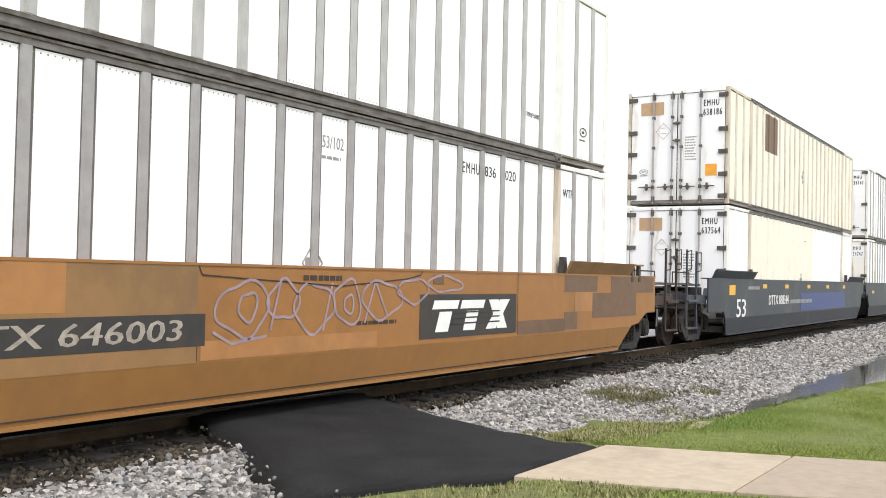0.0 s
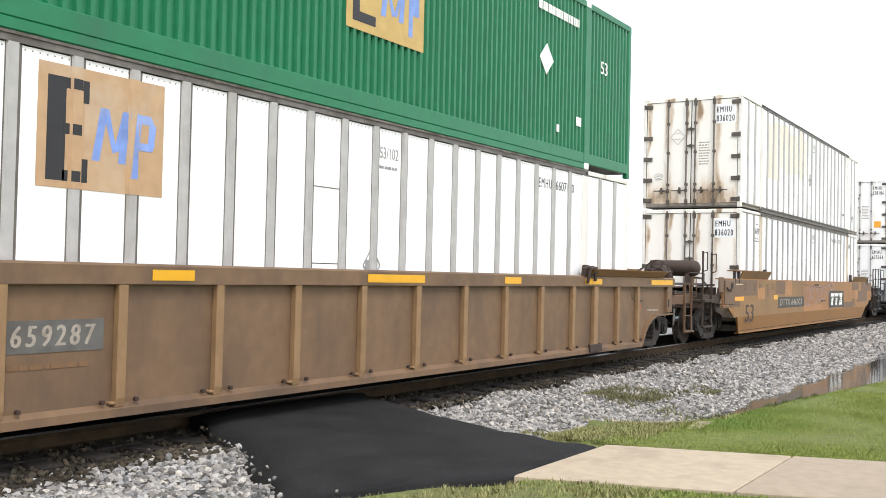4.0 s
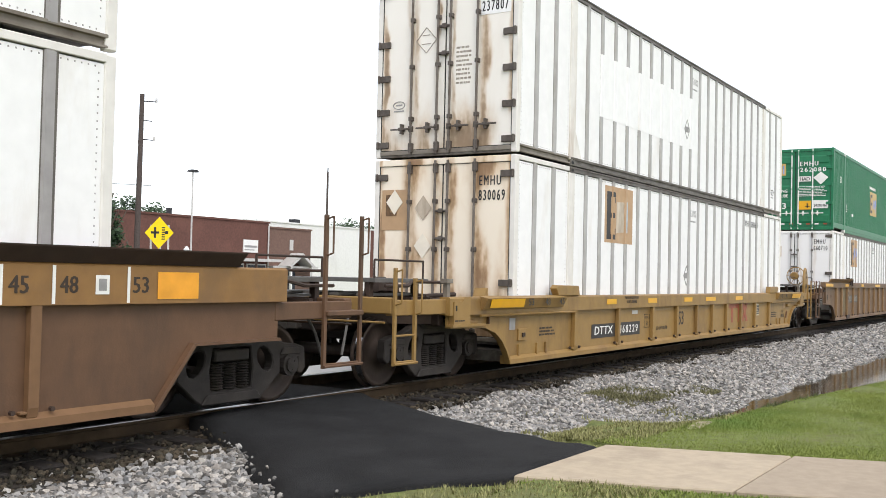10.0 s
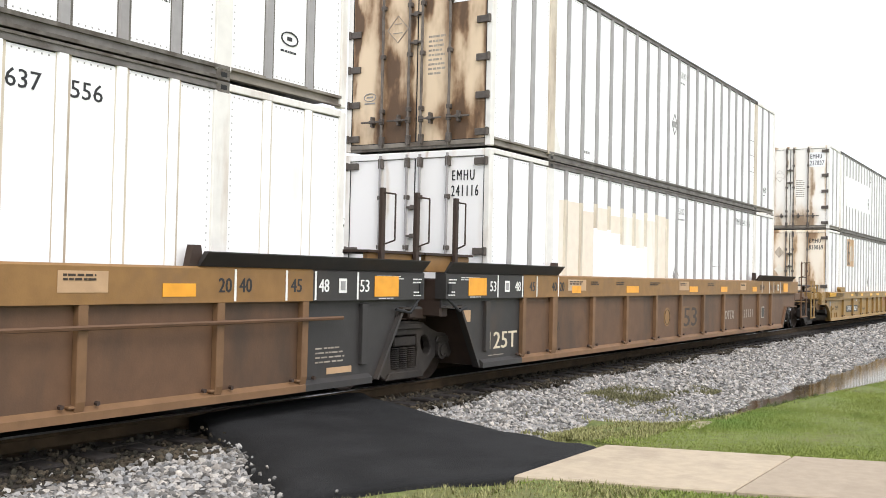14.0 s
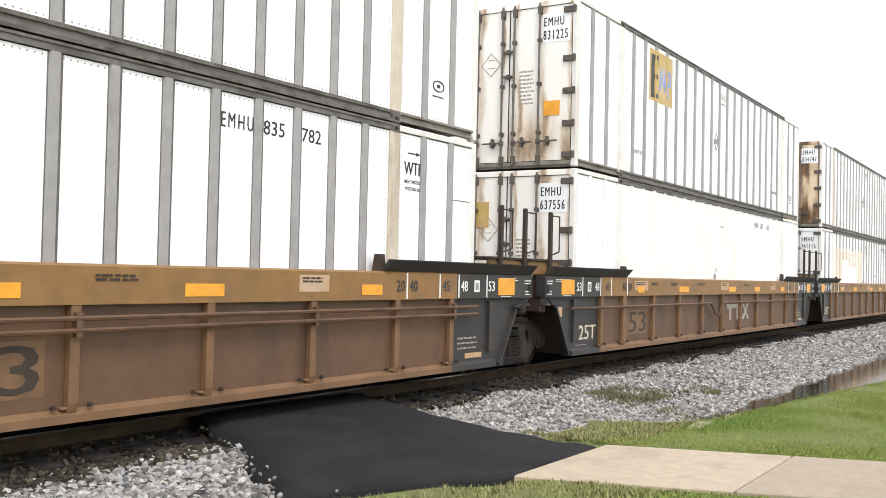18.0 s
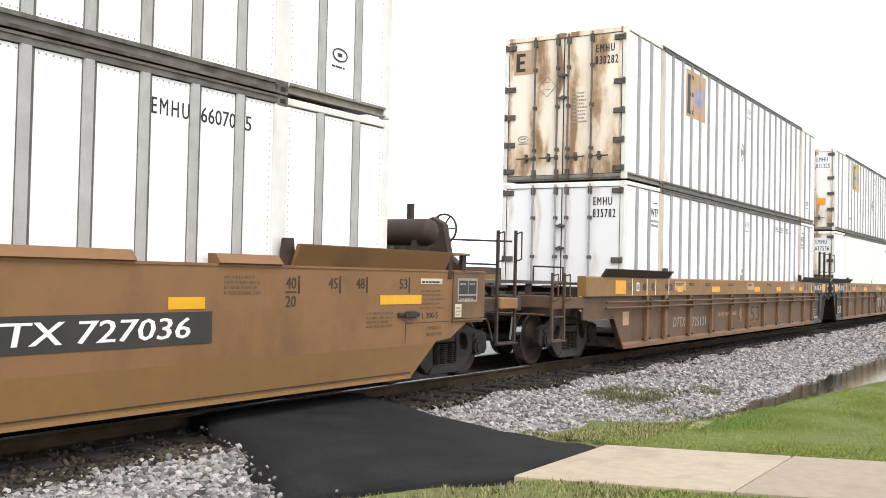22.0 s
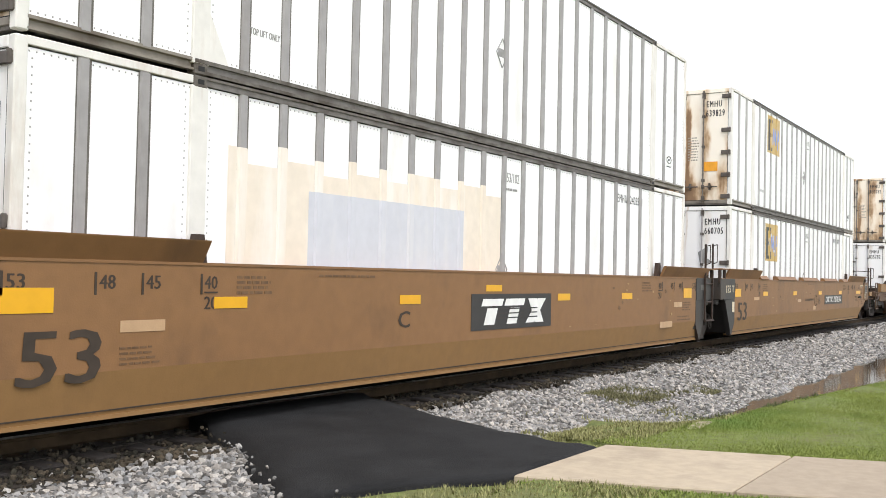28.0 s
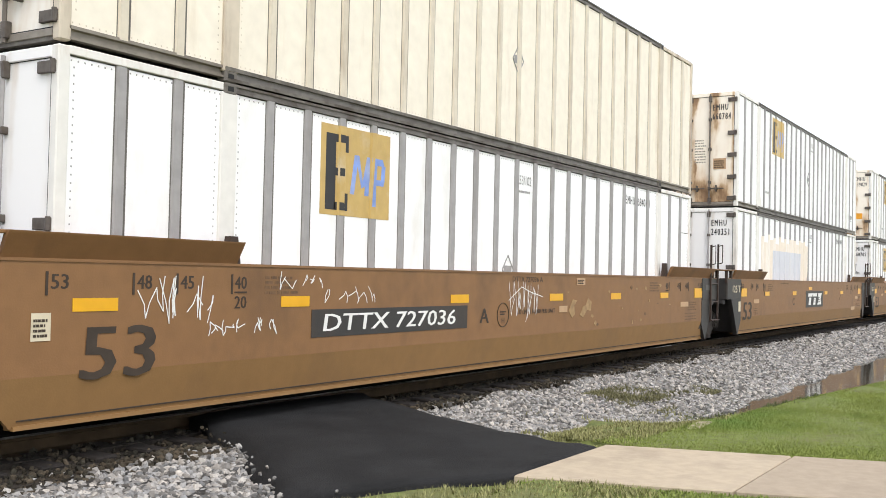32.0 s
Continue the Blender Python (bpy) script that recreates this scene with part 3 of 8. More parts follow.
def stones(name, spots, label, seed, fine=False, mat=None):
    """Broken stones: squashed, jittered solids with eight corners, joined."""
    rnd = np.random.RandomState(seed)
    if fine:
        g = 1.618
        base = np.array([(-1, g, 0), (1, g, 0), (-1, -g, 0), (1, -g, 0), (0, -1, g), (0, 1, g), (0, -1, -g), (0, 1, -g), (g, 0, -1), (g, 0, 1), (-g, 0, -1), (-g, 0, 1)], float) * 0.50
        base = base * np.array([1.25, 0.95, 0.72])
        quads = np.array([(0, 11, 5), (0, 5, 1), (0, 1, 7), (0, 7, 10), (0, 10, 11), (1, 5, 9), (5, 11, 4), (11, 10, 2), (10, 7, 6), (7, 1, 8),
                          (3, 9, 4), (3, 4, 2), (3, 2, 6), (3, 6, 8), (3, 8, 9), (4, 9, 5), (2, 4, 11), (6, 2, 10), (8, 6, 7), (9, 8, 1)])
    else:
        base = np.array([(-1, -1, -1), (1, -1, -1), (1, 1, -1), (-1, 1, -1), (-1, -1, 1), (1, -1, 1), (1, 1, 1), (-1, 1, 1)], float) * 0.62
        quads = np.array([(0, 3, 2, 1), (4, 5, 6, 7), (0, 1, 5, 4), (1, 2, 6, 5), (2, 3, 7, 6), (3, 0, 4, 7)])
    corners = len(base)
    n = len(spots)
    jit = base[None] * rnd.uniform(0.70, 1.20, (n, corners, 3)) if not fine else base[None] * rnd.uniform(0.72, 1.22, (n, corners, 1)) * rnd.uniform(0.75, 1.25, (n, 1, 3))
    q = rnd.normal(size=(n, 4))
    q /= np.linalg.norm(q, axis=1)[:, None]
    w, x, y, z = q.T
    rot = np.stack([np.stack([1 - 2 * (y * y + z * z), 2 * (x * y - z * w), 2 * (x * z + y * w)], -1),
                    np.stack([2 * (x * y + z * w), 1 - 2 * (x * x + z * z), 2 * (y * z - x * w)], -1),
                    np.stack([2 * (x * z - y * w), 2 * (y * z + x * w), 1 - 2 * (x * x + y * y)], -1)], 1)
    size = spots[:, 3] if spots.shape[1] > 3 else rnd.uniform(0.026, 0.05, n)
    pts = np.einsum("nij,nkj->nki", rot, jit) * size[:, None, None] + spots[:, None, :3]
    faces = (quads[None] + corners * np.arange(n)[:, None, None]).reshape(-1, quads.shape[1])
    return many(name, pts.reshape(-1, 3).tolist(), faces.tolist(), mat or M["stone"], None, label, "ballast")


def bed_height(y, x=20.0):
    """Top of the stone bed; short of the crossing it lies higher."""
    low = np.where(np.asarray(x) < 8.0, np.interp(y, [3.9, 4.3, 7.0, 7.4], [-0.5, -0.27, -0.19, -0.20]), -9.0)
    return np.maximum(low, bed_profile(y))


def bed_profile(y):
    return np.interp(y, [4.15, 4.45, 6.9, 7.2, 9.55, 10.0, 11.6], [-0.66, -0.515, -0.20, -0.20, -0.20, -0.25, -0.48])


def crossing_edges(y):
    """Left and right edge of the asphalt at y."""
    return np.interp(y, [3.75, 3.95, 4.25, 4.5, 4.8, 6.1, 7.5], [7.45, 7.12, 6.75, 6.15, 5.55, 6.55, 7.35]), np.interp(y, [3.8, 4.05, 4.6, 6.1, 7.0, 7.6], [9.02, 9.2, 9.3, 9.6, 9.95, 10.2])


def scatter_ballast():
    rnd = np.random.RandomState(5)
    out = []
    for x0, x1, y0, y1, count, size in ((3.6, 8.0, 4.6, 7.4, 13500, (0.022, 0.047)), (8.6, 16, 4.22, 7.4, 20500, (0.023, 0.049)), (16, 30, 4.28, 7.3, 17500, (0.030, 0.06)),
                                        (30, 75, 4.35, 7.1, 16000, (0.05, 0.08)), (4, 30, 9.8, 11.9, 5000, (0.04, 0.06))):
        p = np.stack([rnd.uniform(x0, x1, count), rnd.uniform(y0, y1, count)], 1)
        left, right = crossing_edges(p[:, 1])
        keep = (p[:, 0] < left + 0.05) | (p[:, 0] > right - 0.04)
        if y0 > 7.1:
            keep = (p[:, 0] < 7.2) | (p[:, 0] > 10.3)
        # thin out where weeds and soil take over near the crossing
        reach = np.interp(p[:, 0], [4.4, 5.2, 5.9, 6.7, 9.0], [6.70, 6.74, 6.86, 7.04, 7.02])
        thin = np.clip((p[:, 1] - reach + 0.16) / 0.30, 0, 1)
        bay = np.abs(((p[:, 0] + 2.0) / 0.52 + 0.5) % 1 - 0.5) * 0.52
        thin = np.where((p[:, 1] > 6.80) & (bay < 0.14), 1.03, thin * 0.93)
        keep &= rnd.rand(len(p)) > thin * 0.97
        weedy = np.exp(-((p[:, 0] - 14.2) / 1.15) ** 2 - ((p[:, 1] - 5.72) / 0.36) ** 2) + np.exp(-((p[:, 0] - 15.9) / 0.8) ** 2 - ((p[:, 1] - 5.3) / 0.2) ** 2)
        keep &= rnd.rand(len(p)) > weedy * 0.92
        soft = (p[:, 0] > 8.6) & (p[:, 0] < 11.7) & (p[:, 1] < 5.0 - 0.1 * np.sin(p[:, 0] * 5) - 0.12 * np.maximum(0, p[:, 0] - 11))
        keep &= ~soft | (rnd.rand(len(p)) < 0.12)
        low = (p[:, 0] < 8) & (p[:, 1] < 4.75)
        keep &= ~low
        p = p[keep]
        s = rnd.uniform(*size, len(p))
        z = bed_height(p[:, 1], p[:, 0]) + s * 0.35 + 0.035 * np.sin(p[:, 0] * 2.1 + np.sin(p[:, 1] * 3)) * (p[:, 1] < 6.7) - 0.05 * np.clip((p[:, 1] - 6.7) / 0.2, 0, 1)
        out.append(np.column_stack([p, z, s]))
    edge = np.stack([rnd.uniform(5.4, 7.5, 1500), rnd.uniform(3.85, 7.1, 1500)], 1)
    left, right = crossing_edges(edge[:, 1])
    d = edge[:, 0] - left
    edge = edge[(d > -0.1) & (d < np.abs(rnd.normal(0, 0.07, len(edge)))) & ((edge[:, 1] > 4.7) | (rnd.rand(len(edge)) < 0.12)) & (rnd.rand(len(edge)) < 0.5)]
    out.append(np.column_stack([edge, np.interp(edge[:, 1], [3.8, 4.8, 6.1, 7.2], [-0.15, -0.15, -0.11, -0.04]) - 0.01, rnd.uniform(0.008, 0.026, len(edge))]))
    out = np.concatenate(out)
    # oil, brake dust and train shade are coloured into stones beside the rail
    soiled_shaded = (out[:, 1] > np.where(out[:, 0] < 8, 6.50, 6.80) + 0.10 * np.sin(out[:, 0] * 2.7) + rnd.normal(0, 0.10, len(out))) & (out[:, 1] < 9)
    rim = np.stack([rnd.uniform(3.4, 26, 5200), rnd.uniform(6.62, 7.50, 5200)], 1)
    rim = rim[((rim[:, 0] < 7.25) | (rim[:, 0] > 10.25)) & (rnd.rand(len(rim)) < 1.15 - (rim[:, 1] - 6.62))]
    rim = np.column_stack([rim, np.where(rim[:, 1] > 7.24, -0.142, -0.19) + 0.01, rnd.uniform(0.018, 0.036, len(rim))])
    stones("stained_ballast_stones", np.concatenate([out[soiled_shaded], rim]), "brown oil-stained stones beside the rails, darkened for the train's shade", 9, True, M["stone_dirty_shaded"])
    out = out[~soiled_shaded]
    near = out[:, 0] < 15
    stones("ballast_stones", out[near], "loose grey crushed stones beside the crossing", 7, True)
    stones("ballast_stones", out[~near], "loose grey crushed stones along the rails", 8)


# asphalt crossing: rises from the pavement to the rails
def build_crossing():
    ys = [3.78, 3.95, 4.12, 4.25, 4.38, 4.5, 4.65, 4.8, 5.1, 5.4, 6.1, 6.8, 7.2, 7.52]
    top = [-0.15, -0.15, -0.152, -0.155, -0.155, -0.154, -0.152, -0.15, -0.14, -0.13, -0.10, -0.055, -0.025, -0.012]
    vs, fs, cols = [], [], 13
    for y, z in zip(ys, top):
        a, b = crossing_edges(y)
        for i in range(cols):
            f = i / (cols - 1)
            edge = min(f, 1 - f)
            drop = 0.0 if edge > 0.1 else (0.1 - edge) * (0.35 if y < 4.9 or f > 0.5 else 0.8 if y < 6.5 else 0.3)
            wob = 0.05 * math.sin(y * 9 + (3 if f > .5 else 0)) * (1 if edge == 0 else 0)
            vs.append((a + (b - a) * f + wob, y, z - drop + 0.012 * noise.noise(Vector((a + (b - a) * f, y, 3)) * 1.3)))
    n = len(vs)
    vs += [(x, y, -0.6) for x, y, z in vs]
    for j in range(len(ys) - 1):
        for i in range(cols - 1):
            k = j * cols + i
            fs.append((k, k + 1, k + 1 + cols, k + cols))
    ring = [i for i in range(cols)] + [j * cols + cols - 1 for j in range(1, len(ys))] + [(len(ys) - 1) * cols + i for i in range(cols - 2, -1, -1)] + [j * cols for j in range(len(ys) - 2, 0, -1)]
    for a, b in zip(ring, ring[1:] + ring[:1]):
        fs.append((b, a, n + a, n + b))
    ob = many("asphalt_crossing", vs, fs, M["asphalt"], None, "fresh black asphalt path ramp up to the rails", "crossing", "structure")
    for p in ob.data.polygons:
        p.use_smooth = True
    part("infill", Shape().box(7.3, 10.25, 7.72, 8.99, -0.3, -0.02), M["asphalt"], ob, "black asphalt between the rails", 0.01)
    part("infill", Shape().prism([(9.15, -0.02), (10.4, -0.06), (11.6, -0.35), (11.6, -0.5), (9.15, -0.5)], "x", 7.3, 10.25), M["asphalt"], ob)


build_crossing()
# concrete pavement of separate slabs
pavement = thing("pavement", "pale concrete footpath slabs leading to the crossing", "footpath", "", "structure")
for i in range(6):
    y1, y0 = 3.80 - 1.625 * i, 3.80 - 1.625 * i - 1.610
    part("slab", Shape().prism([(7.23 + SKEW * (3.78 - y0), y0), (9.12 + SKEW * (3.78 - y0), y0), (9.12 + SKEW * (3.78 - y1), y1), (7.23 + SKEW * (3.78 - y1), y1)], "z", -0.30, -0.145), M["concrete"] if i == 0 else M["concrete_worn"], pavement, "", 0.012)
culvert = part("culvert_edge", Shape().prism([(10.93, 3.66), (11.10, 3.52), (11.75, 3.56), (11.70, 3.72)], "z", -0.40, -0.196), M["concrete_worn"], None, "", 0.01)
tagged(culvert, "small pale concrete edge at the end of the ditch", "concrete edge")

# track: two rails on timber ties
# near-black colour holds both oil and the shade under the train
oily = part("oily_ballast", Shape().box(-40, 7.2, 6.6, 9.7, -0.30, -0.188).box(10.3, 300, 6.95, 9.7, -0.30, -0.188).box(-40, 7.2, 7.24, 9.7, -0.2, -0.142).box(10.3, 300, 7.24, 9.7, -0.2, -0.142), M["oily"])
tagged(oily, "dirty oily ballast between the ties, darkened for the train's shade", "ballast", "", "structure")
track = thing("track", "rusty steel rails on dark timber ties", "railway track", "", "structure")
for side in (-1, 1):
    yr = YC + side * 0.755
    web = [(-0.07, -0.165), (0.07, -0.165), (0.07, -0.152), (0.012, -0.13), (0.012, -0.045), (0.036, -0.035), (0.036, -0.008), (-0.036, -0.008), (-0.036, -0.035), (-0.012, -0.045), (-0.012, -0.13), (-0.07, -0.152)]
    rail = part("rail", Shape().prism([(yr + a, b) for a, b in web], "x", -60, 400), M["rail"], track)
    part("rail_head", Shape().prism([(yr - 0.034, -0.008), (yr + 0.034, -0.008), (yr + 0.030, 0.0), (yr - 0.030, 0.0)], "x", -60, 400), M["rail_head"], rail, "polished running surface")


# ---- containers ----
LEN, HIGH, HALF = 16.154, 2.896, 1.2955
POSTS = [0.66, 1.32] + [1.981 + 0.6096 * i for i in range(1, 20)] + [14.833, 15.493]
BASE_Z = (0.398, 3.300)
FLAT = 0.045                      # half the width of a side post's face


def side_meshes(post_mat, panel_mat, key, store={}):
    """Shared meshes of one panel and one post for a pair of paints."""
    if key not in store:
        w = 0.6096 - 0.1
        panel = Shape().box(-w / 2 - 0.03, w / 2 + 0.03, -1.275, -1.255, 0.15, 2.80).mesh("side_panel", panel_mat)
        wide = Shape().box(-0.31, 0.31, -1.275, -1.255, 0.15, 2.80).mesh("side_panel", panel_mat)
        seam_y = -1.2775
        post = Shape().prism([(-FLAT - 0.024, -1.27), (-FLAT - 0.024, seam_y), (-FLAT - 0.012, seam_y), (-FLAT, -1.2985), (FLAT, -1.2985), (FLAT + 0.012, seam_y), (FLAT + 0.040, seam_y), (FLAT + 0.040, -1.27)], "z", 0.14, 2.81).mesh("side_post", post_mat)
        # strips and far flank: sealant colour with the post's shade painted in
        post.materials.append(M["seam_and_shade"] if post_mat != M["white"] else M["post"])
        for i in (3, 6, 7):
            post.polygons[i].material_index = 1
        store[key] = (panel, wide, post)
    return store[key]


def paint(box, x0, x1, z0, z1, mat, name, label="", lift=0.0, ragged=0.0, post_mat=None):
    """A painted field, sheet by sheet, that covers panels and the posts' faces and flanks alike."""
    rnd = random.Random(int(x0 * 100))
    marks = sorted(POSTS + [1.981, 14.173])
    for p in marks:
        if x0 - 0.02 < p < x1 + 0.02:
            e, top = FLAT + 0.002, z1 - 0.3 * ragged * rnd.random()
            s = Shape().prism([(p - e - 0.024, -1.279 - lift), (p - e - 0.014, -1.280 - lift), (p - e, -1.3015 - lift), (p + e, -1.3015 - lift), (p + e + 0.014, -1.280 - lift), (p + e + 0.040, -1.279 - lift), (p + e + 0.040, -1.26), (p - e, -1.26)], "z", z0, top)
            part(name, s, post_mat or mat, box, label)
    for a, b in zip(marks, marks[1:]):
        a, b = max(x0, a + FLAT + 0.042), min(x1, b - FLAT - 0.026)
        if b > a:
            part(name, Shape().box(a, b, -1.2785 - lift, -1.2745, z0, z1 - ragged * rnd.random()), mat, box, label)


def conform(polys, x0, z0):
    """Thin ink shapes that follow posts and panels; each a little prouder than the last."""
    s = Shape()
    for i, poly in enumerate(polys):
        poly = [(x0 + a, z0 + b) for a, b in poly]
        edges = sorted([p - FLAT for p in POSTS] + [p + FLAT for p in POSTS])
        lo, hi = min(a for a, b in poly), max(a for a, b in poly)
        cuts = [lo] + [e for e in edges if lo < e < hi] + [hi]
        for a, b in zip(cuts, cuts[1:]):
            m = (a + b) / 2
            face = -1.3016 if any(abs(m - p) < FLAT + 0.003 for p in POSTS) else -1.2786
            q = clip(poly, a, b)
            if len(q) > 2:
                s.prism(q, "y", face - 0.001 - 0.0005 * (i % 4), face)
    return s


MARK_A = [[(0.09, 0.06), (0.27, 0.06), (0.27, 0.92), (0.09, 0.92)], [(0.25, 0.83), (0.50, 0.83), (0.50, 0.92), (0.25, 0.92)], [(0.44, 0.73), (0.50, 0.73), (0.50, 0.83), (0.44, 0.83)],
          [(0.25, 0.45), (0.43, 0.45), (0.43, 0.54), (0.25, 0.54)], [(0.25, 0.06), (0.50, 0.06), (0.50, 0.15), (0.25, 0.15)], [(0.44, 0.15), (0.50, 0.15), (0.50, 0.26), (0.44, 0.26)]]
MARK_B = [[(0.54, 0.26), (0.62, 0.26), (0.70, 0.72), (0.62, 0.72)], [(0.64, 0.72), (0.71, 0.72), (0.80, 0.36), (0.76, 0.34)], [(0.77, 0.36), (0.82, 0.36), (0.93, 0.72), (0.86, 0.72)], [(0.82, 0.26), (0.90, 0.26), (0.94, 0.72), (0.86, 0.72)]]
MARK_C = [[(0.95, 0.14), (1.03, 0.14), (1.08, 0.72), (1.00, 0.72)], [(1.04, 0.64), (1.22, 0.64), (1.18, 0.72), (1.04, 0.72)], [(1.15, 0.46), (1.22, 0.46), (1.24, 0.64), (1.16, 0.64)], [(1.03, 0.40), (1.20, 0.40), (1.23, 0.47), (1.03, 0.47)]]


def logo(box, mat, bright=True, x0=3.44, z0=1.70, name="logo_panel"):
    """Ochre square with a dark comb-like mark and two blue marks."""
    paint(box, x0, x0 + 1.33, z0, z0 + 1.02, mat, name, "faded ochre square sign")
    part("dark_mark", conform(MARK_A, x0, z0), M["black_ink"], box)
    if bright:
        part("blue_mark", conform(MARK_B, x0, z0), M["blue_ink"], box)
        part("blue_mark", conform(MARK_C, x0, z0), M["blue_ink"], box)
    else:
        part("bleached_mark", conform([[(0.53, 0.18), (0.89, 0.21), (0.92, 0.77), (0.54, 0.75)]], x0, z0), M["post"], box)
        part("bleached_mark", conform([[(0.96, 0.20), (1.05, 0.20), (1.06, 0.78), (0.97, 0.78)]], x0, z0), M["pale_blue"], box)


def placard(box, x, z, r=0.17):
    """Empty diamond placard holder: outline only."""
    s = Shape()
    for k in range(4):
        a, b = math.pi / 2 * k, math.pi / 2 * (k + 1)
        p, q = (x + r * math.cos(a), z + r * 1.25 * math.sin(a)), (x + r * math.cos(b), z + r * 1.25 * math.sin(b))
        s.tube([(p[0], -1.281, p[1]), (q[0], -1.281, q[1])], 0.008, 4)
    s.box(x - 0.12, x + 0.12, -1.279, -1.275, z - 0.06, z + 0.06)
    part("placard_holder", s, M["grey_ink"], box)


def keeper(mat, low=False, store={}):
    key = (mat.name, low)
    if key not in store:
        h = 0.075 if low else 0.034
        store[key] = Shape().box(-0.05, 0.022, -0.036, 0.036, -h, h).mesh("rod_keeper", mat, 0.008)
    return store[key]


def door_handle(sgn, y, mat, store={}):
    """Long lever that swings away from the middle, with its catch plate and hasp."""
    key = (sgn, mat.name)
    if key not in store:
        s = Shape().box(-0.062, -0.044, min(-0.03 * sgn, 0.37 * sgn), max(-0.03 * sgn, 0.37 * sgn), -0.014, 0.014)
        s.box(-0.066, 0.02, 0.17 * sgn - 0.018, 0.17 * sgn + 0.018, -0.075, 0.085)
        s.box(-0.07, 0.02, 0.17 * sgn - 0.045, 0.17 * sgn + 0.045, -0.022, 0.026)
        s.box(-0.055, 0.0, -0.034, 0.034, -0.045, 0.045)
        store[key] = s.mesh("handle", mat, 0.005)
    return store[key]


def doors(box, mat, number, hinges, seed, green=False):
    """Two door leaves with lock rods, keepers, handles and hinges."""
    clean = mat == M["door"]
    rods_mat = M["white_ink"] if green else M["galvanised"] if clean else M["rod_steel"]
    hw = M["green"] if green else M["hardware"]
    for sgn in (1, -1):
        leaf_shape = Shape().box(0.02, 0.06, min(sgn * 0.012, sgn * 1.2), max(sgn * 0.012, sgn * 1.2), 0.13, 2.78)
        leaf = part("door", leaf_shape, mat, box, "", 0.006)
        if green:
            for k in range(5):
                z = 0.25 + 0.52 * k
                part("door_swage", Shape().prism([(0.024, z), (-0.004, z + 0.06), (-0.004, z + 0.26), (0.024, z + 0.32)], "y", min(sgn * 0.1, sgn * 1.13), max(sgn * 0.1, sgn * 1.13)), mat, leaf)
        for y in (0.115, 0.60):
            part("lock_rod", Shape().cyl((-0.03, sgn * y, 0.05), (-0.03, sgn * y, 2.84), 0.021, 8), rods_mat, leaf)
            for z, low in ((0.16, True), (0.62, False), (1.45, False), (2.20, False), (2.72, True)):
                piece("rod_keeper", keeper(hw, low), leaf, 0, sgn * y, z)
            piece("handle", door_handle(sgn, y, rods_mat if green else M["hardware"]), leaf, 0, sgn * y, 0.46 if not green else 0.60)
        for z in hinges:
            part("hinge", Shape().box(-0.018, 0.022, min(sgn * 1.04, sgn * 1.27), max(sgn * 1.04, sgn * 1.27), z - 0.05, z + 0.05).cyl((-0.018, sgn * 1.245, z - 0.06), (-0.018, sgn * 1.245, z + 0.06), 0.024, 8), hw, leaf, "", 0.005)
    for yy in (-1.211, 1.191):
        part("door_gasket", Shape().box(0.010, 0.05, yy, yy + 0.020, 0.13, 2.78), M["rubber"], box)
    part("door_gasket", Shape().box(0.03, 0.062, -0.014, 0.014, 0.13, 2.78), M["rubber"], box)
    part("door_gasket", Shape().box(0.012, 0.05, -1.19, 1.19, 0.116, 0.134), M["rubber"], box)
    part("door_gasket", Shape().box(0.012, 0.05, -1.19, 1.19, 2.774, 2.790), M["rubber"], box)
    if not green:
        for z in (1.62, 2.05):
            part("seal_lock", Shape().box(-0.045, 0.022, -0.11, 0.11, z - 0.016, z + 0.016).box(-0.05, 0.0, -0.035, 0.035, z - 0.035, z + 0.035), hw, box, "", 0.006)
        if len(hinges) == 5:
            # placard outline, faint print and an oval maker's mark
            d = Shape()
            for (a, b), (c, e) in zip(((0.17, 1.86), (0.36, 1.66), (0.55, 1.86), (0.36, 2.07)), ((0.36, 1.66), (0.55, 1.86), (0.36, 2.07), (0.17, 1.86))):
                d.tube([(0.016, a, b), (0.016, c, e)], 0.007, 4)
            d.box(0.014, 0.019, 0.28, 0.45, 1.80, 1.812).box(0.014, 0.019, 0.30, 0.43, 1.94, 1.952)
            part("placard_outline", d, M["faded_ink"], box)
            bars(box, -0.20, -0.50, 1.12, 1.74, 9, M["faded_ink"], 0.0195, "rear", 0.45, seed)
            part("maker_mark", Shape().tube([(0.017, 0.86 + 0.11 * math.cos(a * 0.349), 0.86 + 0.06 * math.sin(a * 0.349)) for a in range(19)], 0.008, 4).box(0.014, 0.019, 0.80, 0.92, 0.85, 0.875).box(0.014, 0.019, 0.76, 0.96, 0.755, 0.775), M["grey_ink"], box)
    if not number:
        return
    if green:
        writing(box, "EMHU", -0.16, -0.78, 2.27, 2.42, M["white_ink"], -0.012, "rear", 0.0, 0.08)
        writing(box, number, -0.16, -1.04, 2.06, 2.21, M["white_ink"], -0.012, "rear", 0.0, 0.08)
        return
    ink = M["black_ink"]
    if mat in (M["door_stained"], M["door_dark"]):
        plate(box, "number_patch", -0.62, -1.15, 2.15, 2.65, M["white"], 0.0195, "rear", 0.004)
    writing(box, "EMHU", -0.66, -1.04, 2.43, 2.58, ink, 0.014, "rear", 0.0, 0.05)
    writing(box, number, -0.65, -1.11, 2.20, 2.36, ink, 0.014, "rear", 0.0, 0.05)


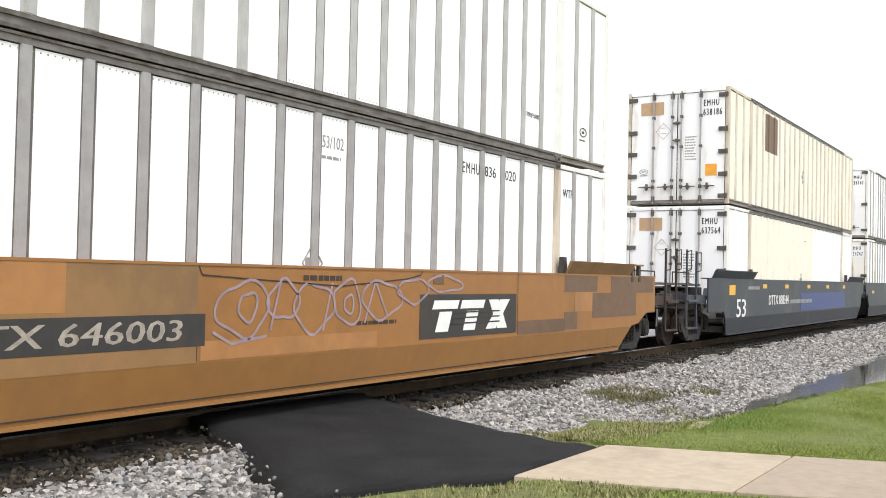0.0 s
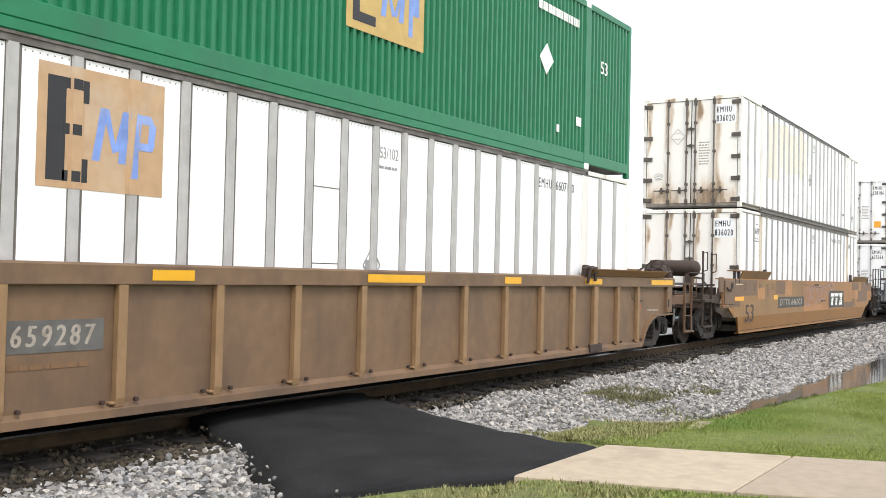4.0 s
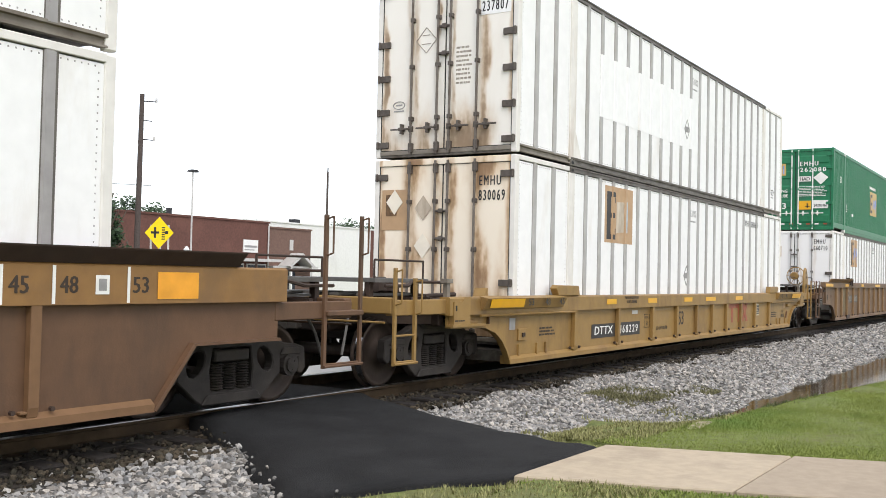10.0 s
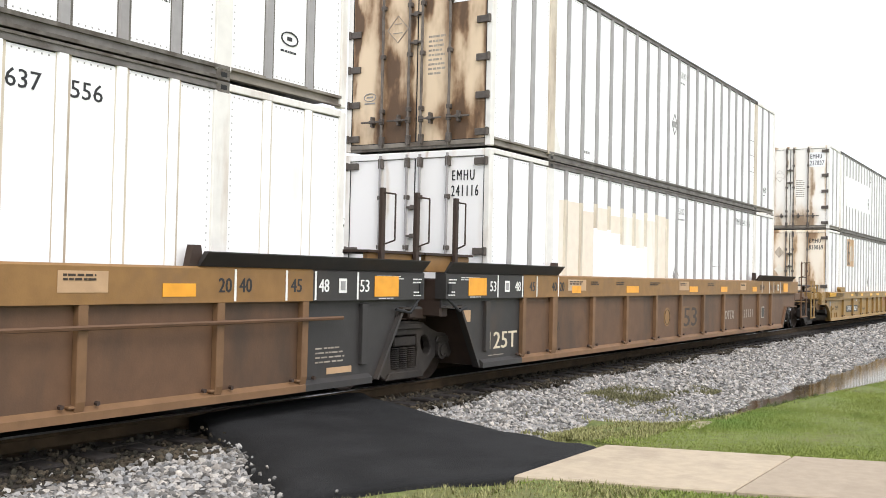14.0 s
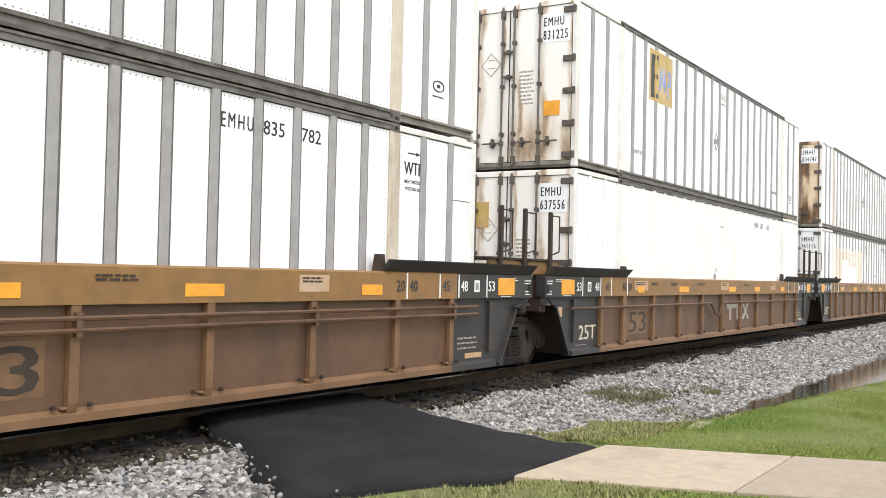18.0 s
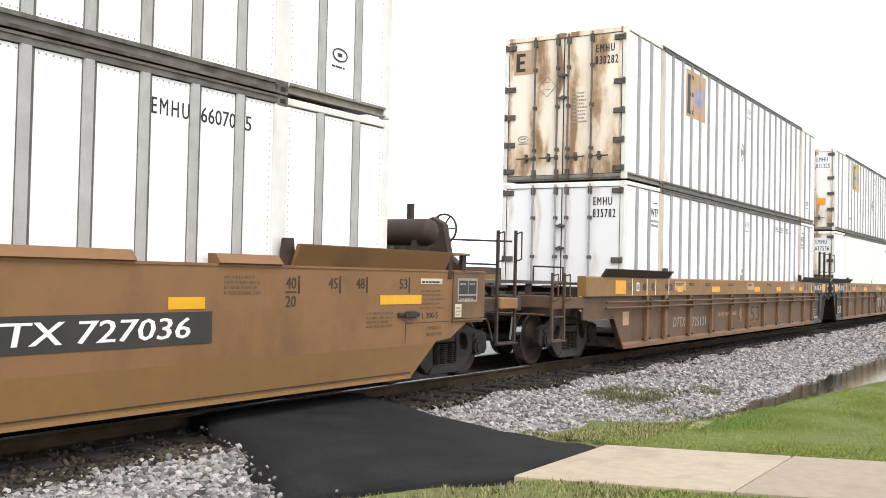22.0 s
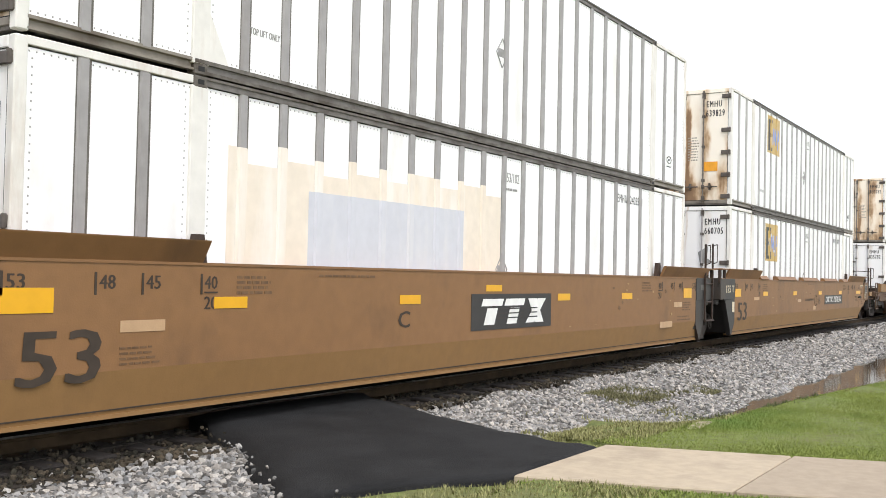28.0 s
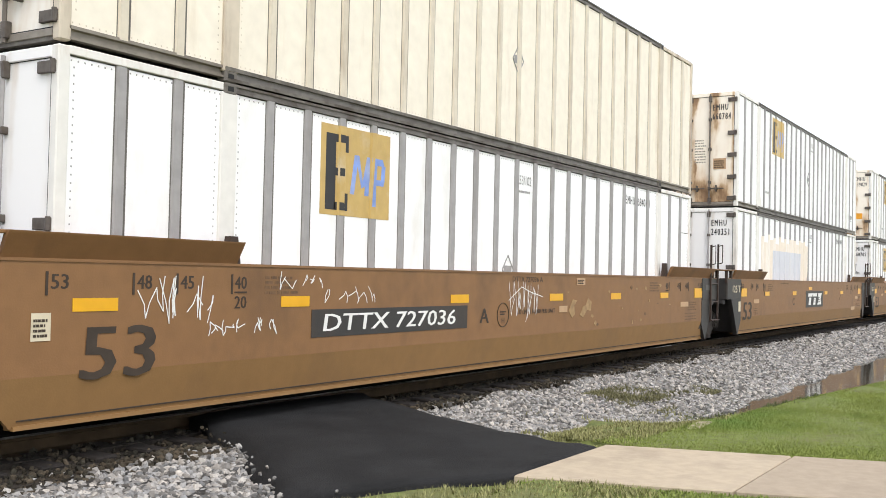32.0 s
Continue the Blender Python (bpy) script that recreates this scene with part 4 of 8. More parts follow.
def container(x, level, number, side_word="", word_x=(12.50, 13.97), panel="white", post="galvanised", door="door", hinges=(0.35, 1.40, 2.70), seed=0, label=""):
    box = thing("shipping_container", label, "shipping container", "double-stacked containers", at=(x, YC, BASE_Z[level]))
    pm, qm = M[panel], M[post]
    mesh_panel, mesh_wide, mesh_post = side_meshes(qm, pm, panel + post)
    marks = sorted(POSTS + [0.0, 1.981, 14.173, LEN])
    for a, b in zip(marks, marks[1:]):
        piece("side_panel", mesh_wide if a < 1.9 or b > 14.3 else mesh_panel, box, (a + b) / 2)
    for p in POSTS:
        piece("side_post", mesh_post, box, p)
    # far side, front wall and roof
    part("far_side_wall", Shape().box(0.05, LEN - 0.05, 1.25, 1.275, 0.14, 2.82), pm, box)
    part("front_wall", Shape().box(LEN - 0.05, LEN - 0.02, -1.24, 1.24, 0.14, 2.82), pm, box)
    part("roof", Shape().box(0.04, LEN - 0.04, -1.27, 1.27, 2.82, 2.86), pm, box)
    rail_mat = M["dark_rail"]
    # rails; at the overhangs the bottom rail is higher than between the lifting posts
    for s in (-1, 1):
        y0, y1 = (-1.2955, -1.22) if s < 0 else (1.22, 1.2955)
        o = 0.012
        part("top_rail", Shape().box(1.9, LEN - 1.9, y0, y1, 2.81, 2.868), M["rail_grey"], box)
        part("rail_lip", Shape().box(1.9, LEN - 1.9, min(s * 1.22, s * (HALF + o)), max(s * 1.22, s * (HALF + o)), 2.868, 2.893), M["dark_rail"], box)
        for a, b in ((0.1, 1.9), (LEN - 1.9, LEN - 0.1)):
            part("top_rail", Shape().box(a, b, y0, y1, 2.815, 2.890), M["post_white"] if panel == "white" else M["post"], box, "", 0.006)
        low = Shape().prism([(s * 1.22, 0.044), (s * (HALF - 0.010), 0.044), (s * (HALF - 0.010), 0.112), (s * 1.22, 0.112)], "x", 1.9, LEN - 1.9)
        part("bottom_rail", low, M["rail_grey"], box)
        for za, zb in ((0.012, 0.044), (0.112, 0.150)):
            part("rail_lip", Shape().box(1.9, LEN - 1.9, min(s * 1.22, s * (HALF + o)), max(s * 1.22, s * (HALF + o)), za, zb), rail_mat, box)
        for a, b in ((0.1, 1.9), (LEN - 1.9, LEN - 0.1)):
            part("overhang_rail", Shape().prism([(s * 1.22, 0.038), (s * HALF, 0.038), (s * HALF, 0.058), (s * 1.262, 0.066), (s * 1.262, 0.118), (s * HALF, 0.126), (s * HALF, 0.155), (s * 1.22, 0.155)], "x", a, b), M["rail_edge"], box)
    for cx in (0.06, LEN - 0.06):
        for s in (-1, 1):
            part("corner_post", Shape().box(cx - 0.06, cx + 0.06, min(s * 1.2, s * HALF), max(s * 1.2, s * HALF), 0.02, 2.885), M["post_white"] if panel == "white" else M["post"], box, "", 0.012)
    for cx in (1.981, 14.173):
        for s in (-1, 1):
            ya, yb = min(s * 1.2, s * 1.304), max(s * 1.2, s * 1.304)
            p = part("lifting_post", Shape().box(cx - 0.11, cx + 0.11, ya, yb, 0.10, 2.80), M["post"] if (seed % 2 or panel == "cream") else M["post_white"], box, "", 0.01)
            for z in (0.0, HIGH - 0.118):
                part("corner_casting", Shape().box(cx - 0.09, cx + 0.09, ya - 0.003 * (s < 0), yb + 0.003 * (s > 0), z, z + 0.118), M["dark_rail"], p, "", 0.012)
                if s < 0:
                    # a black plate stands for the shade inside the opening
                    part("casting_hole", Shape().box(cx - 0.04, cx + 0.04, ya - 0.006, ya, z + 0.036, z + 0.082), M["rubber"], p)
    part("floor", Shape().box(0.06, LEN - 0.06, -1.22, 1.22, 0.10, 0.16), M["dark_rail"], box)
    part("door_header", Shape().box(0.0, 0.1, -1.2, 1.2, 2.78, 2.88), M[door], box, "", 0.008)
    part("door_sill", Shape().box(0.0, 0.1, -1.2, 1.2, 0.055, 0.122), M["rail_edge"], box, "", 0.006)
    part("sill_bar", Shape().box(0.012, 0.1, -1.2, 1.2, 0.02, 0.055), M["dark_rail"], box)
    # rows of rivet heads along the top and bottom edge of the panels
    rv, rf = [], []
    for i in range(230):
        u = 0.14 + i * 0.069
        for z in (0.185, 2.77):
            k = len(rv)
            rv += [(u - 0.0075, -1.275, z - 0.0075), (u + 0.0075, -1.275, z - 0.0075), (u + 0.0075, -1.275, z + 0.0075), (u - 0.0075, -1.275, z + 0.0075), (u, -1.281, z)]
            rf += [(k, k + 1, k + 4), (k + 1, k + 2, k + 4), (k + 2, k + 3, k + 4), (k + 3, k, k + 4)]
    for u in (0.17, 1.82, 2.14, 14.02, 14.33, 15.98):
        for i in range(36):
            z = 0.30 + i * 0.069
            k = len(rv)
            rv += [(u - 0.0075, -1.275, z - 0.0075), (u + 0.0075, -1.275, z - 0.0075), (u + 0.0075, -1.275, z + 0.0075), (u - 0.0075, -1.275, z + 0.0075), (u, -1.281, z)]
            rf += [(k, k + 1, k + 4), (k + 1, k + 2, k + 4), (k + 2, k + 3, k + 4), (k + 3, k, k + 4)]
    many("rivets", rv, rf, M["galvanised"] if panel == "white" else M["cream_post"], box, "", "", "stuff")
    doors(box, M[door], number, hinges, seed)
    if panel == "white" or seed % 2:
        writing(box, "53/102", 8.17, 8.56, 2.44, 2.58, M["grey_ink"], -1.2775, "side", 0.0, 0.02)
        bars(box, 8.15, 8.58, 2.32, 2.38, 1, M["grey_ink"], -1.2775, seed=seed)
    if side_word:
        digits = side_word[4:].replace("U", "").replace(" ", "")
        first = 12.40 if word_x[0] > 12 else 11.18
        cut = 5 if word_x[0] > 12 else 3
        for k, word in enumerate(("EMHU", digits[:cut], digits[cut:])):
            a = first + 0.6096 * k
            wide = 0.46 if k == 0 else (0.47 if k == 1 else 0.03 if word == "1" else 0.09) if cut == 5 else 0.33
            writing(box, word, a + 0.03, a + 0.03 + wide, 2.46, 2.61, M["black_ink"], -1.2775, "side", 0.0, 0.02)
    if level and panel == "white":
        for a, b in ((2.092, 2.36), (14.062, 13.84))[:2 if seed == 12 else 1]:
            part("gusset", Shape().prism([(a, 0.15), (b, 0.15), (a, 0.62)], "y", -1.292, -1.276), M["post_white"], box)
        # round maker's mark at the front overhang
        ring = [(15.16 + 0.13 * math.cos(a * 0.349), -1.278, 0.62 + 0.07 * math.sin(a * 0.349)) for a in range(19)]
        part("maker_mark", Shape().tube(ring, 0.009, 4), M["black_ink"], box)
        plate(box, "maker_mark", 15.12, 15.20, 0.60, 0.64, M["black_ink"], -1.2757)
        bars(box, 15.02, 15.30, 0.47, 0.51, 1, M["black_ink"], -1.2757, seed=seed)
        if seed in (24, 28):
            writing(box, "TOP LIFT ONLY", 2.66, 3.12, 0.55, 0.62, M["grey_ink"], -1.2775)
        if seed % 4 == 2:
            writing(box, "TOP LIFT ONLY", 13.06, 13.50, 0.60, 0.67, M["black_ink"], -1.2775)
    placard(box, 7.85 + 0.1 * (seed % 3), 1.15 if level == 0 else 1.4)
    return box


def green_container(x, level, number):
    box = thing("shipping_container", "green corrugated steel container stacked on a white one", "shipping container", "double-stacked containers", at=(x, YC, BASE_Z[level]))
    g = M["green"]

    def corrugated(a, b):
        n = int((b - a) / 0.14)
        w = (b - a) / n
        pts = []
        for i in range(n):
            u = a + i * w
            pts += [(u, -1.285), (u + w * 0.34, -1.285), (u + w * 0.46, -1.241), (u + w * 0.86, -1.241)]
        pts += [(b, -1.285), (b, -1.235), (a, -1.235)]
        vs = [(px, py, z) for z in (0.28, 2.78) for px, py in pts]
        k = len(pts)
        return Shape().add(vs, [(i, (i + 1) % k, k + (i + 1) % k, k + i) for i in range(k)])

    for a, b in ((0.12, 1.87), (2.09, 14.06), (14.28, LEN - 0.12)):
        part("corrugated_wall", corrugated(a, b), g, box)
    part("far_side_wall", Shape().box(0.05, LEN - 0.05, 1.25, 1.275, 0.14, 2.82), g, box)
    part("front_wall", Shape().box(LEN - 0.05, LEN - 0.02, -1.24, 1.24, 0.14, 2.82), g, box)
    part("roof", Shape().box(0.04, LEN - 0.04, -1.27, 1.27, 2.82, 2.86), g, box)
    for s in (-1, 1):
        y0, y1 = (-HALF, -1.22) if s < 0 else (1.22, HALF)
        part("top_rail", Shape().box(0.1, LEN - 0.1, y0, y1, 2.77, 2.885), g, box, "", 0.01)
        part("bottom_rail", Shape().box(0.1, LEN - 0.1, y0, y1, 0.10, 0.28).box(1.9, LEN - 1.9, y0, y1, 0.0, 0.1), g, box, "", 0.01)
        for cx in (0.06, LEN - 0.06):
            part("corner_post", Shape().box(cx - 0.06, cx + 0.06, min(s * 1.2, s * HALF), max(s * 1.2, s * HALF), 0.02, 2.885), g, box, "", 0.012)
        for cx in (1.981, 14.173):
            p = part("lifting_post", Shape().box(cx - 0.11, cx + 0.11, min(s * 1.2, s * 1.304), max(s * 1.2, s * 1.304), 0.10, 2.80), g, box, "", 0.01)
            for z in (0.0, HIGH - 0.118):
                part("corner_casting", Shape().box(cx - 0.09, cx + 0.09, min(s * 1.2, s * 1.307), max(s * 1.2, s * 1.307), z, z + 0.118), M["white_ink"] if s < 0 else g, p, "", 0.012)
    part("floor", Shape().box(0.06, LEN - 0.06, -1.22, 1.22, 0.10, 0.16), M["dark_rail"], box)
    part("door_header", Shape().box(0.0, 0.1, -1.2, 1.2, 2.78, 2.88), g, box, "", 0.008)
    part("door_sill", Shape().box(0.0, 0.1, -1.2, 1.2, 0.02, 0.13), g, box, "", 0.008)
    doors(box, g, number, (0.3, 0.95, 1.6, 2.2, 2.65), 1, True)
    # door signs
    e = -0.012
    plate(box, "logo_panel", 0.88, 0.32, 1.95, 2.37, M["yellow_plate"], -0.008, "rear")
    s = Shape()
    for a, b, c, d in ((0.83, 0.76, 1.99, 2.32), (0.76, 0.65, 1.99, 2.04), (0.76, 0.67, 2.13, 2.18), (0.76, 0.65, 2.27, 2.32)):
        s.box(-0.013, -0.011, b, a, c, d)
    part("dark_mark", s, M["black_ink"], box)
    t = Shape()
    for pts in (((0.60, 2.05), (0.55, 2.05), (0.57, 2.25), (0.61, 2.25)), ((0.52, 2.05), (0.47, 2.05), (0.49, 2.25), (0.54, 2.25)), ((0.43, 2.0), (0.38, 2.0), (0.38, 2.3), (0.43, 2.3))):
        t.prism([(a, b) for a, b in pts], "x", -0.013, -0.011)
    part("blue_mark", t, M["blue_ink"], box)
    writing(box, "HAD", -0.16, -0.5, 1.75, 1.87, M["black_ink"], e - 0.003, "rear")
    plate(box, "label", -0.13, -0.54, 1.72, 1.90, M["white_ink"], -0.008, "rear")
    part("placard", Shape().prism([(-0.62, 1.85), (-0.87, 1.60), (-1.12, 1.85), (-0.87, 2.05)], "x", -0.012, -0.006), M["white_ink"], box)
    writing(box, "WARNING", 0.96, 0.26, 1.34, 1.45, M["white_ink"], e, "rear")
    writing(box, "HIGH CUBE", 0.98, 0.24, 1.17, 1.28, M["white_ink"], e, "rear")
    bars(box, -0.12, -1.1, 1.20, 1.58, 7, M["white_ink"], e, "rear", 0.4, seed=4)
    writing(box, "53", 0.62, 0.30, 0.76, 0.97, M["white_ink"], e, "rear")
    plate(box, "label", 1.08, 0.90, 0.66, 0.94, M["white_ink"], -0.008, "rear")
    plate(box, "caution_label", -0.14, -0.55, 0.73, 1.04, M["reflector"], -0.008, "rear")
    part("caution_mark", Shape().box(-0.012, -0.010, -0.5, -0.36, 0.82, 0.85).box(-0.012, -0.010, -0.44, -0.40, 0.79, 0.95), M["black_ink"], box)
    plate(box, "weight_label", -0.60, -1.12, 0.77, 1.05, M["white_ink"], -0.008, "rear")
    writing(box, "24,000 lbs", -0.64, -1.08, 0.81, 0.92, M["black_ink"], e - 0.003, "rear")
    for k in range(8):
        y = 1.06 - 0.29 * k
        plate(box, "reflective_strip", y, y - 0.13, 0.20, 0.25, M["red_ink"] if k % 2 else M["white_ink"], -0.008, "rear")
    # side marks
    f = -1.2875
    writing(box, "53", 1.15, 1.42, 1.75, 1.98, M["white_ink"], f)
    writing(box, "D", 2.35, 2.55, 0.78, 1.0, M["white_ink"], f)
    plate(box, "label", 2.35, 2.55, 1.03, 1.05, M["white_ink"], f)
    plate(box, "label", 3.45, 3.75, 0.68, 0.78, M["white_ink"], f)
    bars(box, 7.35, 9.15, 2.05, 2.17, 1, M["white_ink"], f, seed=6, fill=0.9)
    plate(box, "logo_panel", 7.43, 9.05, 0.98, 1.95, M["yellow_plate"], f, thick=0.002)
    s = Shape()
    for a, b, c, d in ((7.55, 7.68, 1.08, 1.84), (7.68, 8.0, 1.08, 1.2), (7.68, 7.96, 1.4, 1.52), (7.68, 8.0, 1.72, 1.84)):
        s.box(a, b, f - 0.004, f - 0.0025, c, d)
    part("dark_mark", s, M["black_ink"], box)
    t = Shape()
    for pts in (((8.10, 1.25), (8.2, 1.25), (8.26, 1.65), (8.16, 1.65)), ((8.2, 1.65), (8.26, 1.65), (8.4, 1.32), (8.34, 1.28)), ((8.38, 1.3), (8.44, 1.3), (8.58, 1.65), (8.5, 1.65)), ((8.48, 1.25), (8.58, 1.25), (8.62, 1.65), (8.54, 1.65)), ((8.7, 1.12), (8.79, 1.12), (8.79, 1.7), (8.7, 1.7)), ((8.79, 1.4), (8.93, 1.4), (8.93, 1.68), (8.79, 1.68))):
        t.prism(pts, "y", f - 0.004, f - 0.0025)
    part("blue_mark", t, M["blue_ink"], box)
    bars(box, 12.3, 13.9, 2.35, 2.5, 1, M["white_ink"], f, seed=8, fill=0.9)
    part("placard", Shape().prism([(12.35, 1.6), (12.6, 1.85), (12.85, 1.6), (12.6, 1.35)], "y", f - 0.003, f), M["white_ink"], box)
    plate(box, "label", 13.0, 13.1, 0.5, 0.62, M["white_ink"], f)
    plate(box, "label", 13.75, 13.95, 0.7, 0.85, M["white_ink"], f)
    writing(box, "53", 14.75, 15.05, 1.75, 1.98, M["white_ink"], f)
    return box


# ---- well cars ----
WHEEL_R = 0.43
WHEELS = []                       # every turning wheelset


def clip(poly, lo, hi):
    """Cut a polygon of (x, z) to lo <= x <= hi."""
    for lim, sgn in ((lo, 1), (hi, -1)):
        out = []
        for p, q in zip(poly, poly[1:] + poly[:1]):
            a, b = (p[0] - lim) * sgn, (q[0] - lim) * sgn
            if a >= 0:
                out.append(p)
            if (a > 0 > b) or (a < 0 < b):
                t = a / (a - b)
                out.append((lim, p[1] + (q[1] - p[1]) * t))
        poly = out
    return poly


def wheel_mesh(store={}):
    if not store:
        s = Shape()
        for y in (-0.79, 0.66):
            f = 1 if y > 0 else -1
            prof = [(0.05, -0.02), (0.14, -0.03), (0.16, 0.03), (0.36, 0.05), (0.375, 0.0), (0.425, 0.0), (0.43, 0.10), (0.455, 0.115), (0.455, 0.14), (0.38, 0.14), (0.36, 0.09), (0.15, 0.09), (0.13, 0.15), (0.05, 0.15)]
            prof = [(r, h if f < 0 else 0.14 - h) for r, h in prof]
            s.lathe(prof, (0, y, 0), 28)
        s.cyl((0, -1.0, 0), (0, 1.0, 0), 0.08, 12)
        store['wheel'] = s.mesh("wheelset", M["wheel"])
        t = Shape()
        for y in (-0.79, 0.66):
            o = 0.0 if y < 0 else 0.04
            t.lathe([(0.4315, o + 0.005), (0.4335, o + 0.095)], (0, y, 0), 28)
        store["tread"] = t.mesh("tread", M["tread"])
        c = Shape()
        for s2 in (-1, 1):
            c.cyl((0, s2 * 0.98, 0), (0, s2 * 1.075, 0), 0.125, 14).cyl((0, s2 * 1.075, 0), (0, s2 * 1.10, 0), 0.085, 12)
            for k in range(3):
                a = 2.094 * k
                c.cyl((0.055 * math.cos(a), s2 * 1.085, 0.055 * math.sin(a)), (0.055 * math.cos(a), s2 * 1.105, 0.055 * math.sin(a)), 0.018, 6)
        store["cap"] = c.mesh("bearing_cap", M["truck_steel"])
        for s2 in (-1, 1):
            f = Shape()
            ya, yb = (-1.05, -0.93) if s2 < 0 else (0.93, 1.05)
            half = [(0.30, 0.84), (0.44, 0.81), (0.62, 0.73), (0.80, 0.675), (1.00, 0.655), (1.15, 0.61), (1.17, 0.38), (1.10, 0.31), (1.035, 0.34), (1.035, 0.50), (0.745, 0.50), (0.745, 0.35), (0.68, 0.30), (0.55, 0.19), (0.44, 0.115), (0.36, 0.10)]
            outer = half + [(-x, z) for x, z in half[::-1]]
            holes = [[(-0.29, 0.235), (0.29, 0.235), (0.31, 0.44), (0.27, 0.66), (-0.27, 0.66), (-0.31, 0.44)]]
            for sx in (-1, 1):
                holes.append([(sx * 0.50 + 0.125 * math.cos(a * 0.6283), 0.515 + 0.125 * math.sin(a * 0.6283) - 0.05 * math.cos(a * 0.6283) * sx) for a in range(10)])
            f.holed(outer, holes, ya, yb)
            lip = ya - 0.03 if s2 < 0 else yb
            f.prism([(-0.44, 0.10), (0.44, 0.10), (0.36, 0.20), (-0.36, 0.20)], "y", lip, lip + 0.03)
            f.prism([(-0.42, 0.80), (0.42, 0.80), (0.34, 0.735), (-0.34, 0.735)], "y", lip, lip + 0.03)
            for sx in (-1, 1):
                f.prism([(sx * 0.72, 0.54), (sx * 1.06, 0.54), (sx * 1.02, 0.62), (sx * 0.76, 0.62)], "y", lip, lip + 0.03)
            store["frame%d" % s2] = f.mesh("side_frame", M["truck_steel"], 0.012)
        ring = []
        for k in range(21):
            ring.append((0.090 if k % 2 else 0.066, 0.235 + 0.0135 * k))
        sp = Shape()
        m = 12
        sp.add([(r * math.cos(2 * math.pi * i / m), r * math.sin(2 * math.pi * i / m), z) for i in range(m) for r, z in ring],
               [(i * 21 + j, i * 21 + j + 1, ((i + 1) % m) * 21 + j + 1, ((i + 1) % m) * 21 + j) for i in range(m) for j in range(20)])
        store["spring"] = sp.mesh("spring", M["truck_steel"])
        store["bolster"] = Shape().box(-0.25, 0.25, -1.06, 1.06, 0.52, 0.64).box(-0.2, 0.2, -0.9, 0.9, 0.64, 0.72).mesh("bolster", M["truck_steel"], 0.015)
        for sx in (-1, 1):
            b = Shape()
            b.box(sx * 0.42 - 0.04, sx * 0.42 + 0.04, -0.85, 0.85, 0.38, 0.46)
            for s2 in (-1, 1):
                b.prism([(sx * 0.46, 0.26), (sx * 0.50, 0.56), (sx * 0.42, 0.56), (sx * 0.40, 0.26)], "y", s2 * 0.75 - 0.06, s2 * 0.75 + 0.06)
            store["brake%d" % sx] = b.mesh("brake_beam", M["truck_steel"])
    return store


def truck(car, x):
    w = wheel_mesh()
    t = piece("truck", w["bolster"], car, x)
    for s2 in (-1, 1):
        piece("side_frame", w["frame%d" % s2], t)
        piece("brake_beam", w["brake%d" % s2], t)
        for cx in (-0.185, 0.0, 0.185):
            piece("spring", w["spring"], t, cx, s2 * 0.99)
    for dx in (-0.89, 0.89):
        # wheel, tread ring and caps turn together: one mesh joined from three
        ob = piece("wheelset", WHEELSET, t, dx, 0, WHEEL_R)
        WHEELS.append((ob, dx))
    return t


def joined_wheelset():
    w = wheel_mesh()
    me = bpy.data.meshes.new("wheelset")
    bm = bmesh.new()
    for i, k in enumerate(("wheel", "tread", "cap")):
        n = len(bm.faces)
        bm.from_mesh(w[k])
        bm.faces.ensure_lookup_table()
        for f in bm.faces[n:]:
            f.material_index = i
            f.smooth = i < 2
    bm.to_mesh(me)
    bm.free()
    for k in ("wheel", "tread", "truck_steel"):
        me.materials.append(M[k])
    return me


WHEELSET = joined_wheelset()


def end_profile(kind, top):
    """Outline of the side at the rear end, from the bottom corner up."""
    return {"single": [(-0.40, 0.18), (-0.86, 0.74), (-2.05, 0.74), (-2.05, top)],
            "arch": [(-0.38, 0.18), (-0.50, 0.37), (-0.65, 0.53), (-0.85, 0.65), (-1.15, 0.73), (-2.05, 0.75), (-2.05, top)],
            "stepped": [(-0.42, 0.18), (-0.85, 0.60), (-1.2, 0.63), (-1.6, 0.82), (-2.05, 0.82), (-2.05, top)],
            "joint": [(-0.50, 0.20), (-1.02, 1.02), (-1.40, 1.02), (-1.40, top)]}[kind]


def outline(rear, front, top):
    a, b = end_profile(rear, top), [(LEN - x, z) for x, z in end_profile(front, top)]
    return a + b[::-1]


def coloured(car, name, poly, y0, y1, spans, bevel=0.0, label=""):
    """A side plate cut into painted lengths: spans are (x0, x1, material)."""
    for a, b, m in spans:
        q = clip(poly, a, b)
        if len(q) > 2:
            part(name, Shape().prism(q, "y", y0, y1), m, car, label, bevel)


def ladder(car, flip, mat, x0, x1, y, z0, z1, rungs, tall=0.0):
    s = Shape()
    s.box(x0 - 0.024, x0 + 0.024, y - 0.016, y + 0.016, z0, z1 + tall)
    s.box(x1 - 0.024, x1 + 0.024, y - 0.016, y + 0.02, z0, z1)
    for z in rungs:
        s.tube([(x0, y, z), (x1, y, z)], 0.014)
    s.tube([(x0 - 0.03, y - 0.03, z0 + 0.02), (x1 + 0.03, y - 0.03, z0 + 0.02)], 0.017)
    if flip:
        s.mirror(LEN)
    part("ladder", s, mat, car)
    for x, t in ((x0, z1 + tall), (x1, z1)):
        h = Shape()
        h.tube([(x, y, t - 0.05), (x, y - 0.10, t - 0.02), (x, y - 0.10, t - 0.42), (x, y, t - 0.45)], 0.011)
        if flip:
            h.mirror(LEN)
        part("grab_iron", h, mat, car)


